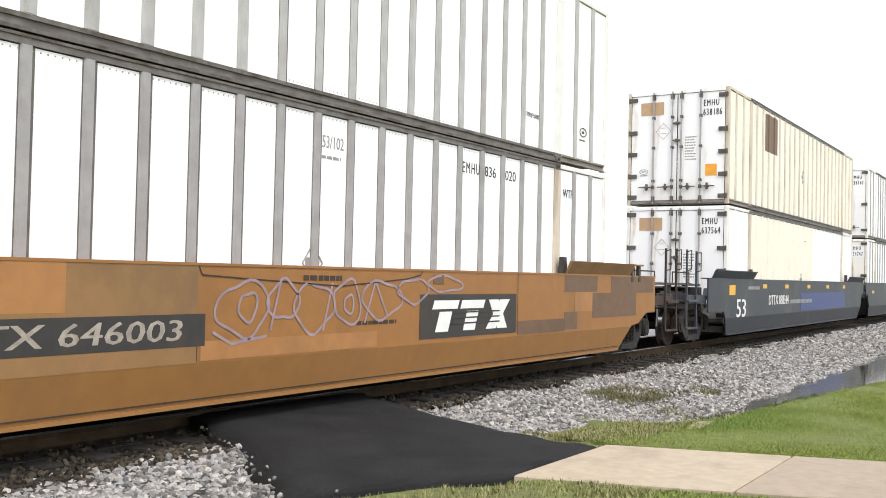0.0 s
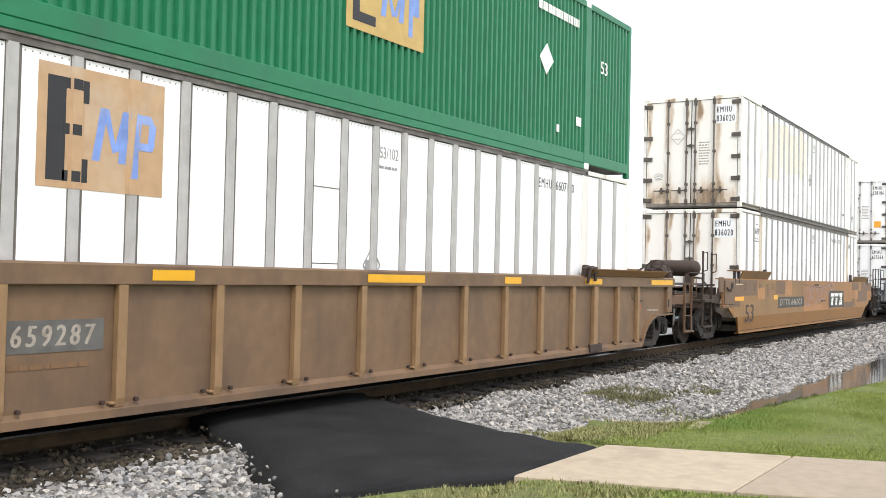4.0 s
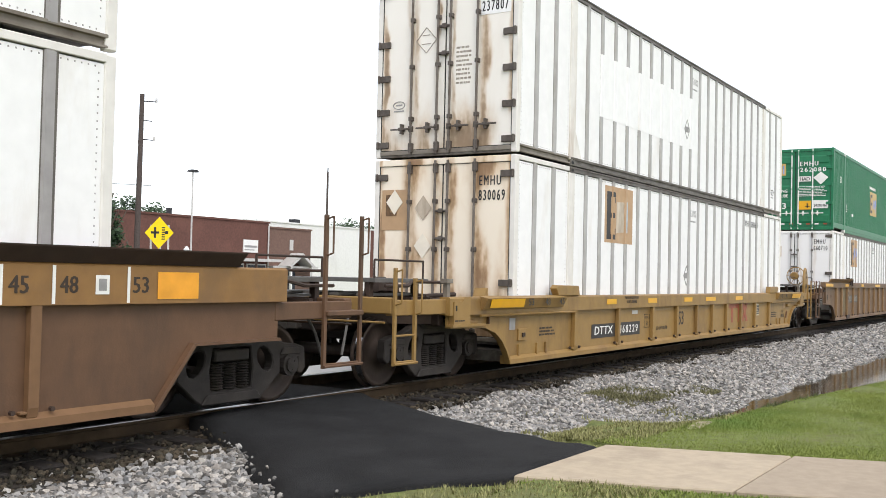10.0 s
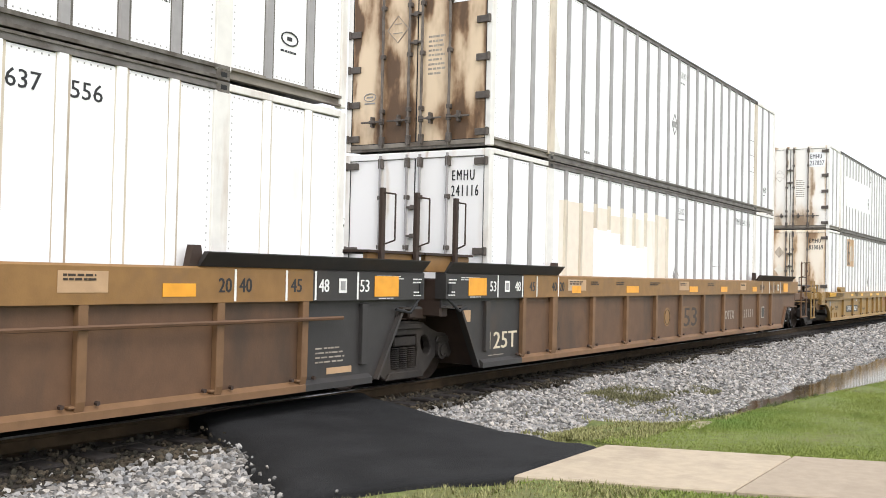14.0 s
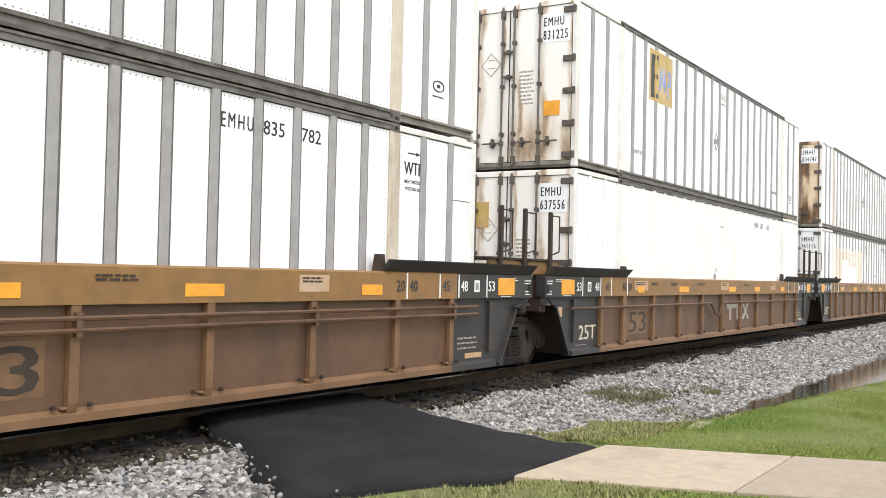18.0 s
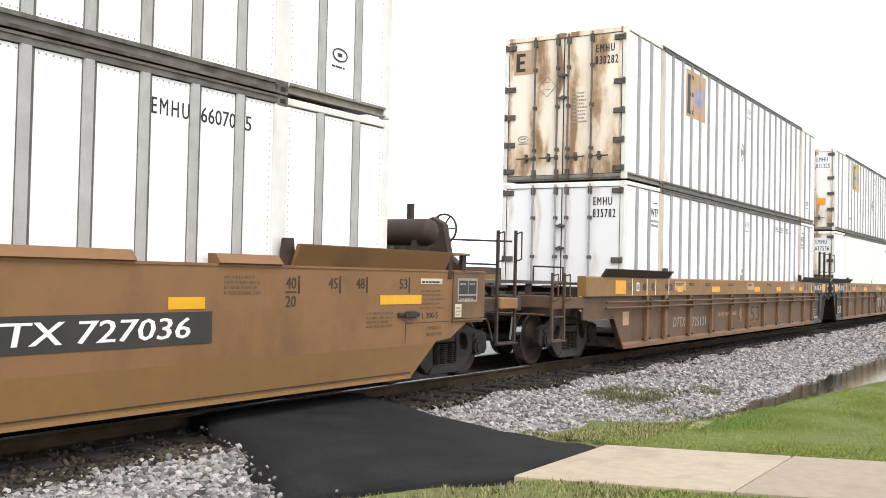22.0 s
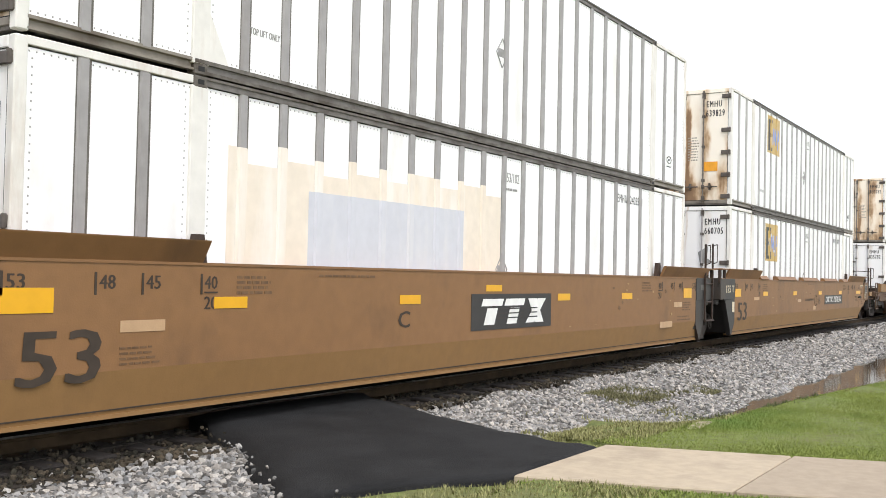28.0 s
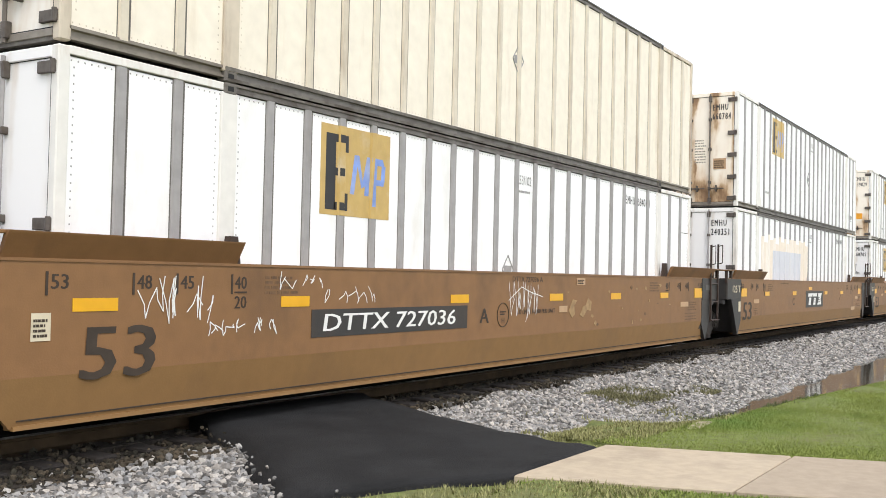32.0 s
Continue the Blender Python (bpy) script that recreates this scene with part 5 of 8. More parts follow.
def brake_wheel(car, flip, x, y, z, mat, r=0.28):
    s = Shape()
    n = 20
    ring = [(x, y + r * math.cos(2 * math.pi * i / n), z + r * math.sin(2 * math.pi * i / n)) for i in range(n + 1)]
    s.tube(ring, 0.015)
    for i in range(6):
        a = math.pi / 3 * i
        s.tube([(x + 0.05, y, z), (x, y + r * math.cos(a), z + r * math.sin(a))], 0.011)
    s.cyl((x - 0.02, y, z), (x + 0.16, y, z), 0.05, 10)
    if flip:
        s.mirror(LEN)
    part("brake_wheel", s, mat, car)


def coupled_end(car, flip, mat, gear, chord_top, extras=()):
    """Draft gear, platform, ladders and coupler beyond the body of a single end."""
    def put(name, s, m, label="", bevel=0.0):
        if flip:
            s.mirror(LEN)
        return part(name, s, m, car, label, bevel)

    put("centre_sill", Shape().box(-3.15, 0.2, -0.33, 0.33, 0.70, 1.10), gear, "", 0.02)
    put("coupler", Shape().box(-3.45, -3.15, -0.09, 0.09, 0.80, 0.96).prism([(-3.45, -0.13), (-3.62, -0.19), (-3.715, -0.10), (-3.715, 0.0), (-3.6, 0.03), (-3.62, 0.17), (-3.45, 0.14)], "z", 0.74, 1.02), M["truck_steel"], "", 0.015)
    put("end_sill", Shape().box(-3.32, -3.18, -1.40, 1.40, 0.96, 1.16), mat, "", 0.012)
    for s in (-1, 1):
        put("side_beam", Shape().box(-3.3, -2.0, s * 1.36 - 0.06, s * 1.36 + 0.06, 0.94, 1.13), mat, "", 0.01)
        put("diagonal_beam", Shape().prism([(-3.15, s * 0.33), (-3.05, s * 0.33), (-2.0, s * 1.25), (-2.0, s * 1.12)], "z", 0.8, 1.0), gear)
    deck = Shape().box(-3.25, -2.05, -1.1, 0.55, 1.34, 1.39)
    put("platform", deck, M["deck"])
    for k in range(5):
        yy = -0.95 + 0.42 * k
        put("walkway_slat", Shape().box(-3.22, -2.06, yy, yy + 0.16, 1.17, 1.20), M["deck"])
    for k, (yy, zz) in enumerate(((-1.22, 1.30), (0.95, 1.42), (1.15, 1.25))):
        put("pipework", Shape().tube([(-3.2, yy, zz), (-2.7, yy, zz), (-2.5, yy + 0.08, zz + 0.05), (-1.6, yy + 0.08, zz + 0.05)], 0.022, 6), gear)
    put("cross_brace", Shape().box(-2.75, -2.68, -1.3, 1.3, 1.06, 1.16).box(-2.3, -2.24, -1.3, 1.3, 1.06, 1.16), gear)
    put("brake_hose", Shape().tube([(-3.3, -0.75, 0.95), (-3.42, -0.8, 0.72), (-3.52, -0.82, 0.45)], 0.018, 6), M["deck"])
    put("hand_rail", Shape().tube([(-3.2, -1.05, 1.39), (-3.2, -1.05, 1.62), (-2.1, -1.05, 1.62), (-2.1, -1.05, 1.39)], 0.014, 6), gear)
    for a, b in ((-3.22, -1.0), (-3.22, 0.4), (-2.2, -1.0)):
        put("platform_leg", Shape().box(a, a + 0.08, b, b + 0.08, 1.1, 1.36), gear)
    put("end_bulkhead", Shape().box(-2.08, -1.95, -1.3, 1.3, 0.78, min(1.3, chord_top)), gear, "", 0.015)
    put("end_deck", Shape().box(-2.0, -0.35, -1.35, 1.35, 1.02, 1.10), gear)
    put("air_hose", Shape().tube([(-3.2, 0.3, 0.85), (-3.45, 0.32, 0.7), (-3.6, 0.3, 0.5), (-3.7, 0.24, 0.42)], 0.028, 8), M["rubber"])
    put("uncoupling_lever", Shape().tube([(-3.38, -1.35, 0.86), (-3.38, -0.3, 0.86), (-3.5, -0.15, 0.9)], 0.014), mat)
    put("train_pipe", Shape().tube([(-3.1, -0.55, 1.05), (-2.4, -0.6, 1.2), (-1.9, -0.95, 1.16), (-1.2, -1.0, 1.18)], 0.03, 8), gear)
    for b in (-1.15, 0.75):
        put("stop_angle", Shape().prism([(-0.46, 1.10), (-0.34, 1.10), (-0.34, 1.27), (-0.38, 1.27)], "y", b + 0.1, b + 0.3), mat)
    if "inner" in extras:
        ladder(car, flip, mat, -3.05, -2.52, -1.44, 0.46, 2.10, (0.50, 1.02), 0.02)
        put("step_board", Shape().box(-3.05, -2.52, -1.5, -1.2, 0.98, 1.14), M["ochre_chord"], "", 0.015)
    elif "tall" in extras:
        ladder(car, flip, mat, -3.42, -2.78, -1.44, 0.40, 2.08, (0.44, 0.98), 0.02)
        put("step_board", Shape().box(-3.42, -2.78, -1.5, -1.15, 0.97, 1.03), mat, "", 0.01)
    elif "short" in extras:
        ladder(car, flip, mat, -3.30, -2.86, -1.44, 0.34, 1.40, (0.38, 0.70), 0.12)
    else:
        ladder(car, flip, mat, -3.30, -2.86, -1.44, 0.42, 1.52, (0.46, 0.82))
    for name, tx, tz, bz, br in (("tank", -2.27, 1.73, 1.60, 0.29), ("high_tank", -1.55, 2.03, 2.14, 0.22)):
        if name not in extras:
            continue
        t = Shape().lathe([(0.0, -1.0), (0.10, -0.99), (0.155, -0.95), (0.185, -0.88), (0.185, 0.10), (0.155, 0.17), (0.10, 0.21), (0.0, 0.22)], (tx, 0.0, tz), 28)
        if flip:
            t.mirror(LEN)
        part("air_reservoir", t, M["brown_gear"], car, "", 0.0, True)
        for yy in (-0.75, -0.05):
            put("reservoir_cradle", Shape().prism([(tx - 0.28, 1.1), (tx + 0.28, 1.1), (tx + 0.14, tz - 0.08), (tx - 0.14, tz - 0.08)], "y", yy - 0.04, yy + 0.04), gear)
        put("valve", Shape().box(tx - 0.65, tx - 0.35, -0.2, 0.1, 1.42, 1.72).cyl((tx - 0.5, -0.05, 1.72), (tx - 0.5, -0.05, 1.9), 0.08, 10), gear, "", 0.03)
        put("pipework", Shape().tube([(tx - 0.4, -0.9, 1.36), (tx - 0.25, -0.95, 1.52), (tx, -1.05, 1.5), (tx + 0.3, -1.1, 1.3)], 0.02, 6), gear)
        put("pipework", Shape().tube([(tx - 0.2, 0.3, tz), (tx - 0.5, 0.4, 1.6), (tx - 0.7, 0.3, 1.4)], 0.022, 6), gear)
        if name == "high_tank":
            put("brake_stand", Shape().prism([(-0.95, 1.12), (0.0, 1.12), (-0.05, 1.5), (-0.18, 1.75), (-0.15, 2.2), (-0.4, 2.3), (-0.6, 2.2), (-0.7, 1.75), (-1.0, 1.5)], "x", -2.52, -2.40), gear, "", 0.02)
            put("brake_stay", Shape().box(-2.52, -2.44, 0.0, 0.08, 1.12, 2.5), gear)
            put("hand_rail", Shape().tube([(-2.46, -0.3, 1.98), (-3.02, -1.40, 1.96)], 0.014), mat)
        else:
            put("brake_stand", Shape().prism([(-0.55, 1.1), (-0.15, 1.1), (-0.12, 1.6), (-0.2, 1.78), (-0.45, 1.78), (-0.58, 1.6)], "x", -3.15, -2.85), gear, "", 0.04)
        put("gear_case", Shape().cyl((-2.5 if name == "high_tank" else -3.1, -0.35, bz), (-2.7 if name == "high_tank" else -3.25, -0.35, bz), br * 0.5, 14), gear, "", 0.02)
        brake_wheel(car, flip, -2.80 if name == "high_tank" else -3.34, -0.35, bz, mat, br)
    if "plate" in extras:
        # upright pierced plate with the hand brake, beside the ladder
        put("brake_stand", Shape().prism([(-3.22, 1.05), (-2.72, 1.05), (-2.72, 1.62), (-2.86, 1.86), (-2.97, 1.92), (-3.08, 1.86), (-3.22, 1.62)], "y", -1.36, -1.30), mat, "", 0.012)
        # dark discs on the plate stand for the shade in its holes
        put("plate_holes", Shape().cyl((-2.97, -1.363, 1.76), (-2.97, -1.366, 1.76), 0.045, 12).cyl((-2.97, -1.363, 1.62), (-2.97, -1.366, 1.62), 0.045, 12).cyl((-2.97, -1.363, 1.34), (-2.97, -1.366, 1.34), 0.08, 14), gear)
        brake_wheel(car, flip, -3.10, -1.02, 1.66, mat, 0.27)
        put("brake_housing", Shape().cyl((-3.02, -1.02, 1.66), (-2.85, -1.02, 1.66), 0.12, 14), mat, "", 0.02)


def joint_end(car, flip, mat, gear, top, rail=""):
    """Articulated end over a shared truck."""
    def put(name, s, m, label="", bevel=0.0):
        if flip:
            s.mirror(LEN)
        return part(name, s, m, car, label, bevel)

    put("centre_sill", Shape().box(-1.64, 0.2, -0.36, 0.36, 0.72, 1.12), gear, "", 0.02)
    put("end_bulkhead", Shape().box(-1.40, -1.22, -1.40, 1.40, 0.90, top - 0.06), gear, "", 0.02)
    put("end_deck", Shape().box(-1.25, -0.32, -1.40, 1.40, 1.16, 1.26), gear)
    put("end_wall", Shape().prism([(-0.44, 0.22), (-0.90, 0.98), (-0.86, 1.0), (-0.38, 0.22)], "y", -1.37, 1.37), gear)
    put("air_line", Shape().tube([(-1.5, -1.08, 1.34), (-1.1, -1.2, 1.30), (-0.75, -1.25, 1.42), (-0.4, -1.2, 1.40)], 0.016, 6), M["deck"])
    put("bearing_block", Shape().box(-1.62, -1.30, -1.12, -0.86, 0.86, 1.02), gear, "", 0.02)
    put("end_stiffener", Shape().box(-0.30, -0.18, -1.462, -1.38, 0.40, 1.10), mat, "", 0.006)
    if rail == "ladder":
        ladder(car, flip, M["brown_gear"], -1.27, -0.76, -1.53, 0.55, 2.25, (0.58, 0.98, 1.38), 0.03)
    if rail == "posts":
        for xx in ((-0.70, -1.45) if flip else (-0.96,)):
            put("handrail_post", Shape().box(xx - 0.035, xx + 0.035, -1.36, -1.30, 1.46, 2.48), M["brown_gear"], "", 0.008)
            put("grab_iron", Shape().tube([(xx, -1.36, 2.42), (xx - 0.03, -1.50, 2.40), (xx - 0.03, -1.50, 1.85), (xx, -1.36, 1.80)], 0.011), M["brown_gear"])
        put("walkway_support", Shape().box(-1.6, -0.5, -1.28, -1.20, 1.48, 1.70), M["ochre_chord"], "", 0.01)
        put("walkway_top", Shape().box(-1.66, -0.45, -1.32, -0.4, 1.70, 1.73), gear)
    put("hanging_hose", Shape().tube([(-1.25, -1.30, 1.30), (-1.35, -1.46, 1.15), (-1.1, -1.5, 0.98), (-0.85, -1.46, 1.02)], 0.018, 6), M["rubber"])
    put("walkway", Shape().box(-1.66, -1.1, -1.0, 1.0, 1.50, 1.54), gear)
    for b in (-1.15, 0.75):
        put("stop_angle", Shape().box(-0.42, -0.30, b, b + 0.4, 1.20, 1.50), mat)


def guides(car, x0, x1, z, mat, dark, high=0.20, flip=False):
    """Flared container guide along the top edge of the side, with an end bracket."""
    for s in (-1, 1):
        g = Shape().prism([(s * 1.475, z), (s * 1.44, z), (s * 1.53, z + high), (s * 1.59, z + high), (s * 1.585, z + high - 0.015)], "x", x0, x1)
        part("container_guide", g, mat, car)
        e = x1 if not flip else x0
        b = Shape().prism([(e - 0.10, z - 0.02), (e + 0.10, z - 0.02), (e + 0.05, z + high + 0.06), (e - 0.05, z + high + 0.06)], "y", s * 1.40 - 0.04, s * 1.40 + 0.04)
        part("guide_bracket", b, dark, car)
        if high > 0.2:
            o, w = (x0, -1) if not flip else (x1, 1)
            part("guide_plate", Shape().box(min(o, o + w * 0.52), max(o, o + w * 0.52), min(s * 1.30, s * 1.55), max(s * 1.30, s * 1.55), z + high - 0.03, z + high), mat, car, "", 0.006)
            for k in (0.10, 0.45):
                part("guide_leg", Shape().box(o + w * k - 0.045, o + w * k + 0.045, min(s * 1.44, s * 1.50), max(s * 1.44, s * 1.50), z - 0.10, z + high - 0.03), dark, car, "", 0.006)


def chord_marks(car, flip, z0, z1, y, ink, white_bars, orange=True):
    """Length marks 53, 48, 45, 40 and 20 painted on the top chord near an end."""
    def at(a, b):
        return (LEN - b, LEN - a) if flip else (a, b)
    m = (z0 + z1) / 2
    for word, a, b in (("53", -0.26, -0.08), ("48", 0.48, 0.66), ("45", 0.94, 1.12), ("40", 1.70, 1.88), ("20", 1.98, 2.16)):
        p, q = at(a, b)
        writing(car, word, p, q, m - 0.07, m + 0.07, M["white_ink"] if ink == "mixed" and word in ("53", "48") else M["black_ink"] if ink == "mixed" else ink, y)
    if white_bars:
        for a in (-0.05, 0.70, 1.17, 1.92):
            p, q = at(a, a + 0.03)
            plate(car, "mark_bar", p, q, z0 + 0.01, z1 - 0.01, M["white_ink"], y)
    if orange:
        p, q = at(-0.85, -0.36)
        plate(car, "reflector", p, q, z0 + 0.04, z1 - 0.05, M["orange_ink"], y)
    p, q = at(0.17, 0.31)
    plate(car, "label", p, q, m - 0.08, m + 0.08, M["white_ink"], y)
    p, q = at(0.20, 0.28)
    plate(car, "label", p, q, m - 0.05, m + 0.05, M["grey_ink"], y - 0.003)


def ribbed_car(x, rear, front, top, spans, chord_spans, gear, ribs, label, wide=(), chord_h=0.34, rib_mat=None):
    car = thing("well_car", label, "railway wagon", "container train", at=(x, YC, 0))
    ext = {"single": -2.10, "arch": -2.10, "joint": -1.42}
    xa, xb = ext[rear], LEN - ext[front]
    poly = outline(rear, front, top - chord_h + 0.02)
    for s in (-1, 1):
        y0, y1 = (-1.41, -1.38) if s < 0 else (1.38, 1.41)
        coloured(car, "side_wall", poly, y0, y1, spans)
        for a, b, m in chord_spans:
            a, b = max(a, xa), min(b, xb)
            if b > a:
                c = Shape().prism([(s * 1.485, top - chord_h), (s * 1.485, top - 0.02), (s * 1.46, top), (s * 1.32, top), (s * 1.32, top - chord_h)], "x", a, b)
                part("top_chord", c, m, car)
        for a, b, m in spans:
            a, b = max(a, -0.38), min(b, LEN + 0.38)
            if b > a:
                part("bottom_sill", Shape().prism([(s * 1.47, 0.18), (s * 1.47, 0.25), (s * 1.40, 0.30), (s * 1.30, 0.30), (s * 1.30, 0.18)], "x", a, b), M["worn_rib"] if m == brown else m, car)
        for r in ribs:
            m = next(q for a, b, q in spans if a <= r <= b)
            m = rib_mat or (M["worn_rib"] if m == brown else m)
            w = 0.085 if r in wide else 0.05
            rib = Shape().prism([(s * 1.41, top - chord_h), (s * 1.482, top - chord_h), (s * 1.478, 0.34), (s * 1.46, 0.26), (s * 1.41, 0.26)], "x", r - w, r + w)
            if s < 0:
                rib.box(r - w - 0.06, r - w, -1.47, -1.41, 0.29, 0.315)
                for dx in (-w - 0.13, w + 0.13):
                    part("bolt", Shape().cyl((r + dx, -1.475, 0.315), (r + dx, -1.44, 0.315), 0.022, 6), M["brown_gear"], car)
            part("rib", rib, m, car, "", 0.006 if s < 0 else 0.0)
    for flip, kind in ((False, rear), (True, front)):
        for s in (-1, 1):
            lip = Shape()
            for (a, b), (c, d) in zip(end_profile(kind, top)[:-1], end_profile(kind, top)[1:-1]):
                lip.add([(a, s * 1.38, b), (c, s * 1.38, d), (c, s * 1.475, d), (a, s * 1.475, b), (a + 0.03, s * 1.38, b + 0.02), (c + 0.03, s * 1.38, d + 0.03), (c + 0.03, s * 1.475, d + 0.03), (a + 0.03, s * 1.475, b + 0.02)],
                        [(0, 1, 2, 3), (7, 6, 5, 4), (0, 4, 5, 1), (1, 5, 6, 2), (2, 6, 7, 3), (3, 7, 4, 0)])
            if flip:
                lip.mirror(LEN)
            part("end_flange", lip, (spans[-1] if flip else spans[0])[2], car)
    part("well_floor", Shape().box(-0.3, LEN + 0.3, -1.3, 1.3, 0.20, 0.36), M["dark_rail"], car)
    return car


def smooth_car(x, rear, front, mats, label, gear):
    """Car with plain full-height sides, the lower third leaning inwards."""
    upper, lower = mats
    car = thing("well_car", label, "railway wagon", "container train", at=(x, YC, 0))
    top = 1.50
    poly = outline(rear, front, top)
    cut = 0.58
    up = []
    for p, q in zip(poly, poly[1:] + poly[:1]):
        if p[1] >= cut:
            up.append(p)
        if (p[1] - cut) * (q[1] - cut) < 0:
            t = (cut - p[1]) / (q[1] - p[1])
            up.append((p[0] + (q[0] - p[0]) * t, cut))
    xs = [p[0] for p in up if p[1] == cut]
    xa, xb = min(xs), max(xs)
    za, zb = poly[0], poly[-1]
    for s in (-1, 1):
        y0, y1 = (-1.485, -1.45) if s < 0 else (1.45, 1.485)
        part("side_wall", Shape().prism(up, "y", y0, y1), upper, car)
        o = s * 1.485
        q = [(xa, o, cut), (xb, o, cut), (zb[0], s * 1.40, 0.18), (za[0], s * 1.40, 0.18)]
        i = [(a, b - s * 0.04, c) for a, b, c in q]
        part("lower_side_wall", Shape().add(q + i, [(0, 1, 2, 3), (7, 6, 5, 4), (0, 4, 5, 1), (1, 5, 6, 2), (2, 6, 7, 3), (3, 7, 4, 0)]), lower, car)
        part("top_flange", Shape().box(-1.40 if rear == "joint" else -2.05, LEN - (-1.40 if front == "joint" else -2.05), min(s * 1.30, s * 1.495), max(s * 1.30, s * 1.495), top - 0.012, top + 0.014), upper, car)
        if s < 0:
            part("seam", Shape().box(za[0] + 0.05, zb[0] - 0.05, -1.4205, -1.4125, 0.234, 0.246), M["brown_ink"], car)
        part("bottom_flange", Shape().box(za[0] + 0.02, zb[0] - 0.02, min(s * 1.30, s * 1.42), max(s * 1.30, s * 1.42), 0.165, 0.20), lower, car)
    part("well_floor", Shape().box(-0.3, LEN + 0.3, -1.3, 1.3, 0.22, 0.36), M["dark_rail"], car)
    return car


SIDE = -1.488                     # where marks sit on a smooth side


def reflectors(car, spots, z=1.085, h=0.11):
    for a, b in spots:
        plate(car, "reflector", a, b, z, z + h, M["reflector"], SIDE)


def grey_joint_marks(car, flip):
    """Dark grey end with a lettered box and a pale label."""
    def at(a, b):
        return (LEN - b, LEN - a) if flip else (a, b)
    a, b = at(-1.415, -0.24)
    part("end_panel", Shape().box(a, b, -1.502, -1.285, 1.010, 1.518), M["grey_car"], car, "", 0.022)
    s = Shape().prism([(-0.49, 0.16), (-0.53, 0.17), (-1.045, 1.034), (-0.24, 1.034), (-0.24, 0.50)], "y", -1.4905, -1.385)
    if flip:
        s.mirror(LEN)
    part("end_panel", s, M["grey_car"], car)
    if not flip:
        writing(car, "125 T", -0.98, -0.34, 1.18, 1.35, M["cream_ink"], -1.504)
        plate(car, "label", -0.45, -0.27, 0.72, 0.96, M["cream_ink"], -1.4925)
    else:
        a, b = at(-0.85, -0.5)
        plate(car, "label", a, b, 1.24, 1.36, M["deck"], -1.504)


def big_53(car, x=-0.05, mat="brown_ink", z=0.50):
    writing(car, "53", x, x + 0.80, z, z + 0.44, M[mat], SIDE - 0.003, "side", 0.06)


def scuffs(car, x0, x1, count, seed):
    """Short pale scrapes and dark scratches on a plain side."""
    rnd = random.Random(seed)
    for k in range(count):
        x, z, w = rnd.uniform(x0, x1), rnd.uniform(0.64, 1.36), rnd.uniform(0.03, 0.14)
        h = w * rnd.uniform(0.12, 0.7)
        q = [(x, z), (x + w * 0.5, z - h * 0.5), (x + w, z - h * 0.1), (x + w * 0.8, z + h * 0.5), (x + w * 0.25, z + h * 0.6)]
        part("scrape", Shape().prism(q, "y", SIDE + 0.0005 - 0.0001 * k, SIDE + 0.003), M["scrape_tan"] if k % 3 else M["faint_print"], car)


def end_numbers(car, flip, ink, z=1.27):
    for word, a in (("53", -0.15), ("48", 0.72), ("45", 1.22), ("40", 1.92)):
        p = LEN - a - 0.15 if flip else a
        writing(car, word, p, p + 0.17, z, z + 0.12, ink, SIDE)
        q = p + (0.20 if flip else -0.05)
        plate(car, "mark_bar", q, q + 0.025, z - 0.05, z + 0.14, ink, SIDE)
        if word == "40":
            writing(car, "20", p, p + 0.17, z - 0.19, z - 0.07, ink, SIDE)
            plate(car, "mark_bar", p, p + 0.17, z - 0.04, z - 0.025, ink, SIDE)
    for k, a in enumerate((0.05, 2.35)):
        if k == 0 and not flip:
            continue
        p = LEN - a - 0.6 if flip else a
        bars(car, p, p + 0.55, z - 0.45 + 0.4 * k, z - 0.25 + 0.4 * k, 4, M["faint_print"], SIDE + 0.001, seed=90 + k)


def nameplate(car, word, x0, x1, z0, z1, ink="white_ink"):
    plate(car, "nameplate", x0, x1, z0, z1, M["grey_car"], SIDE)
    pad = (x1 - x0) * 0.06
    writing(car, word, x0 + pad, x1 - pad * 1.6, z0 + 0.06, z1 - 0.05, M[ink], SIDE - 0.004, "side", 0.18)


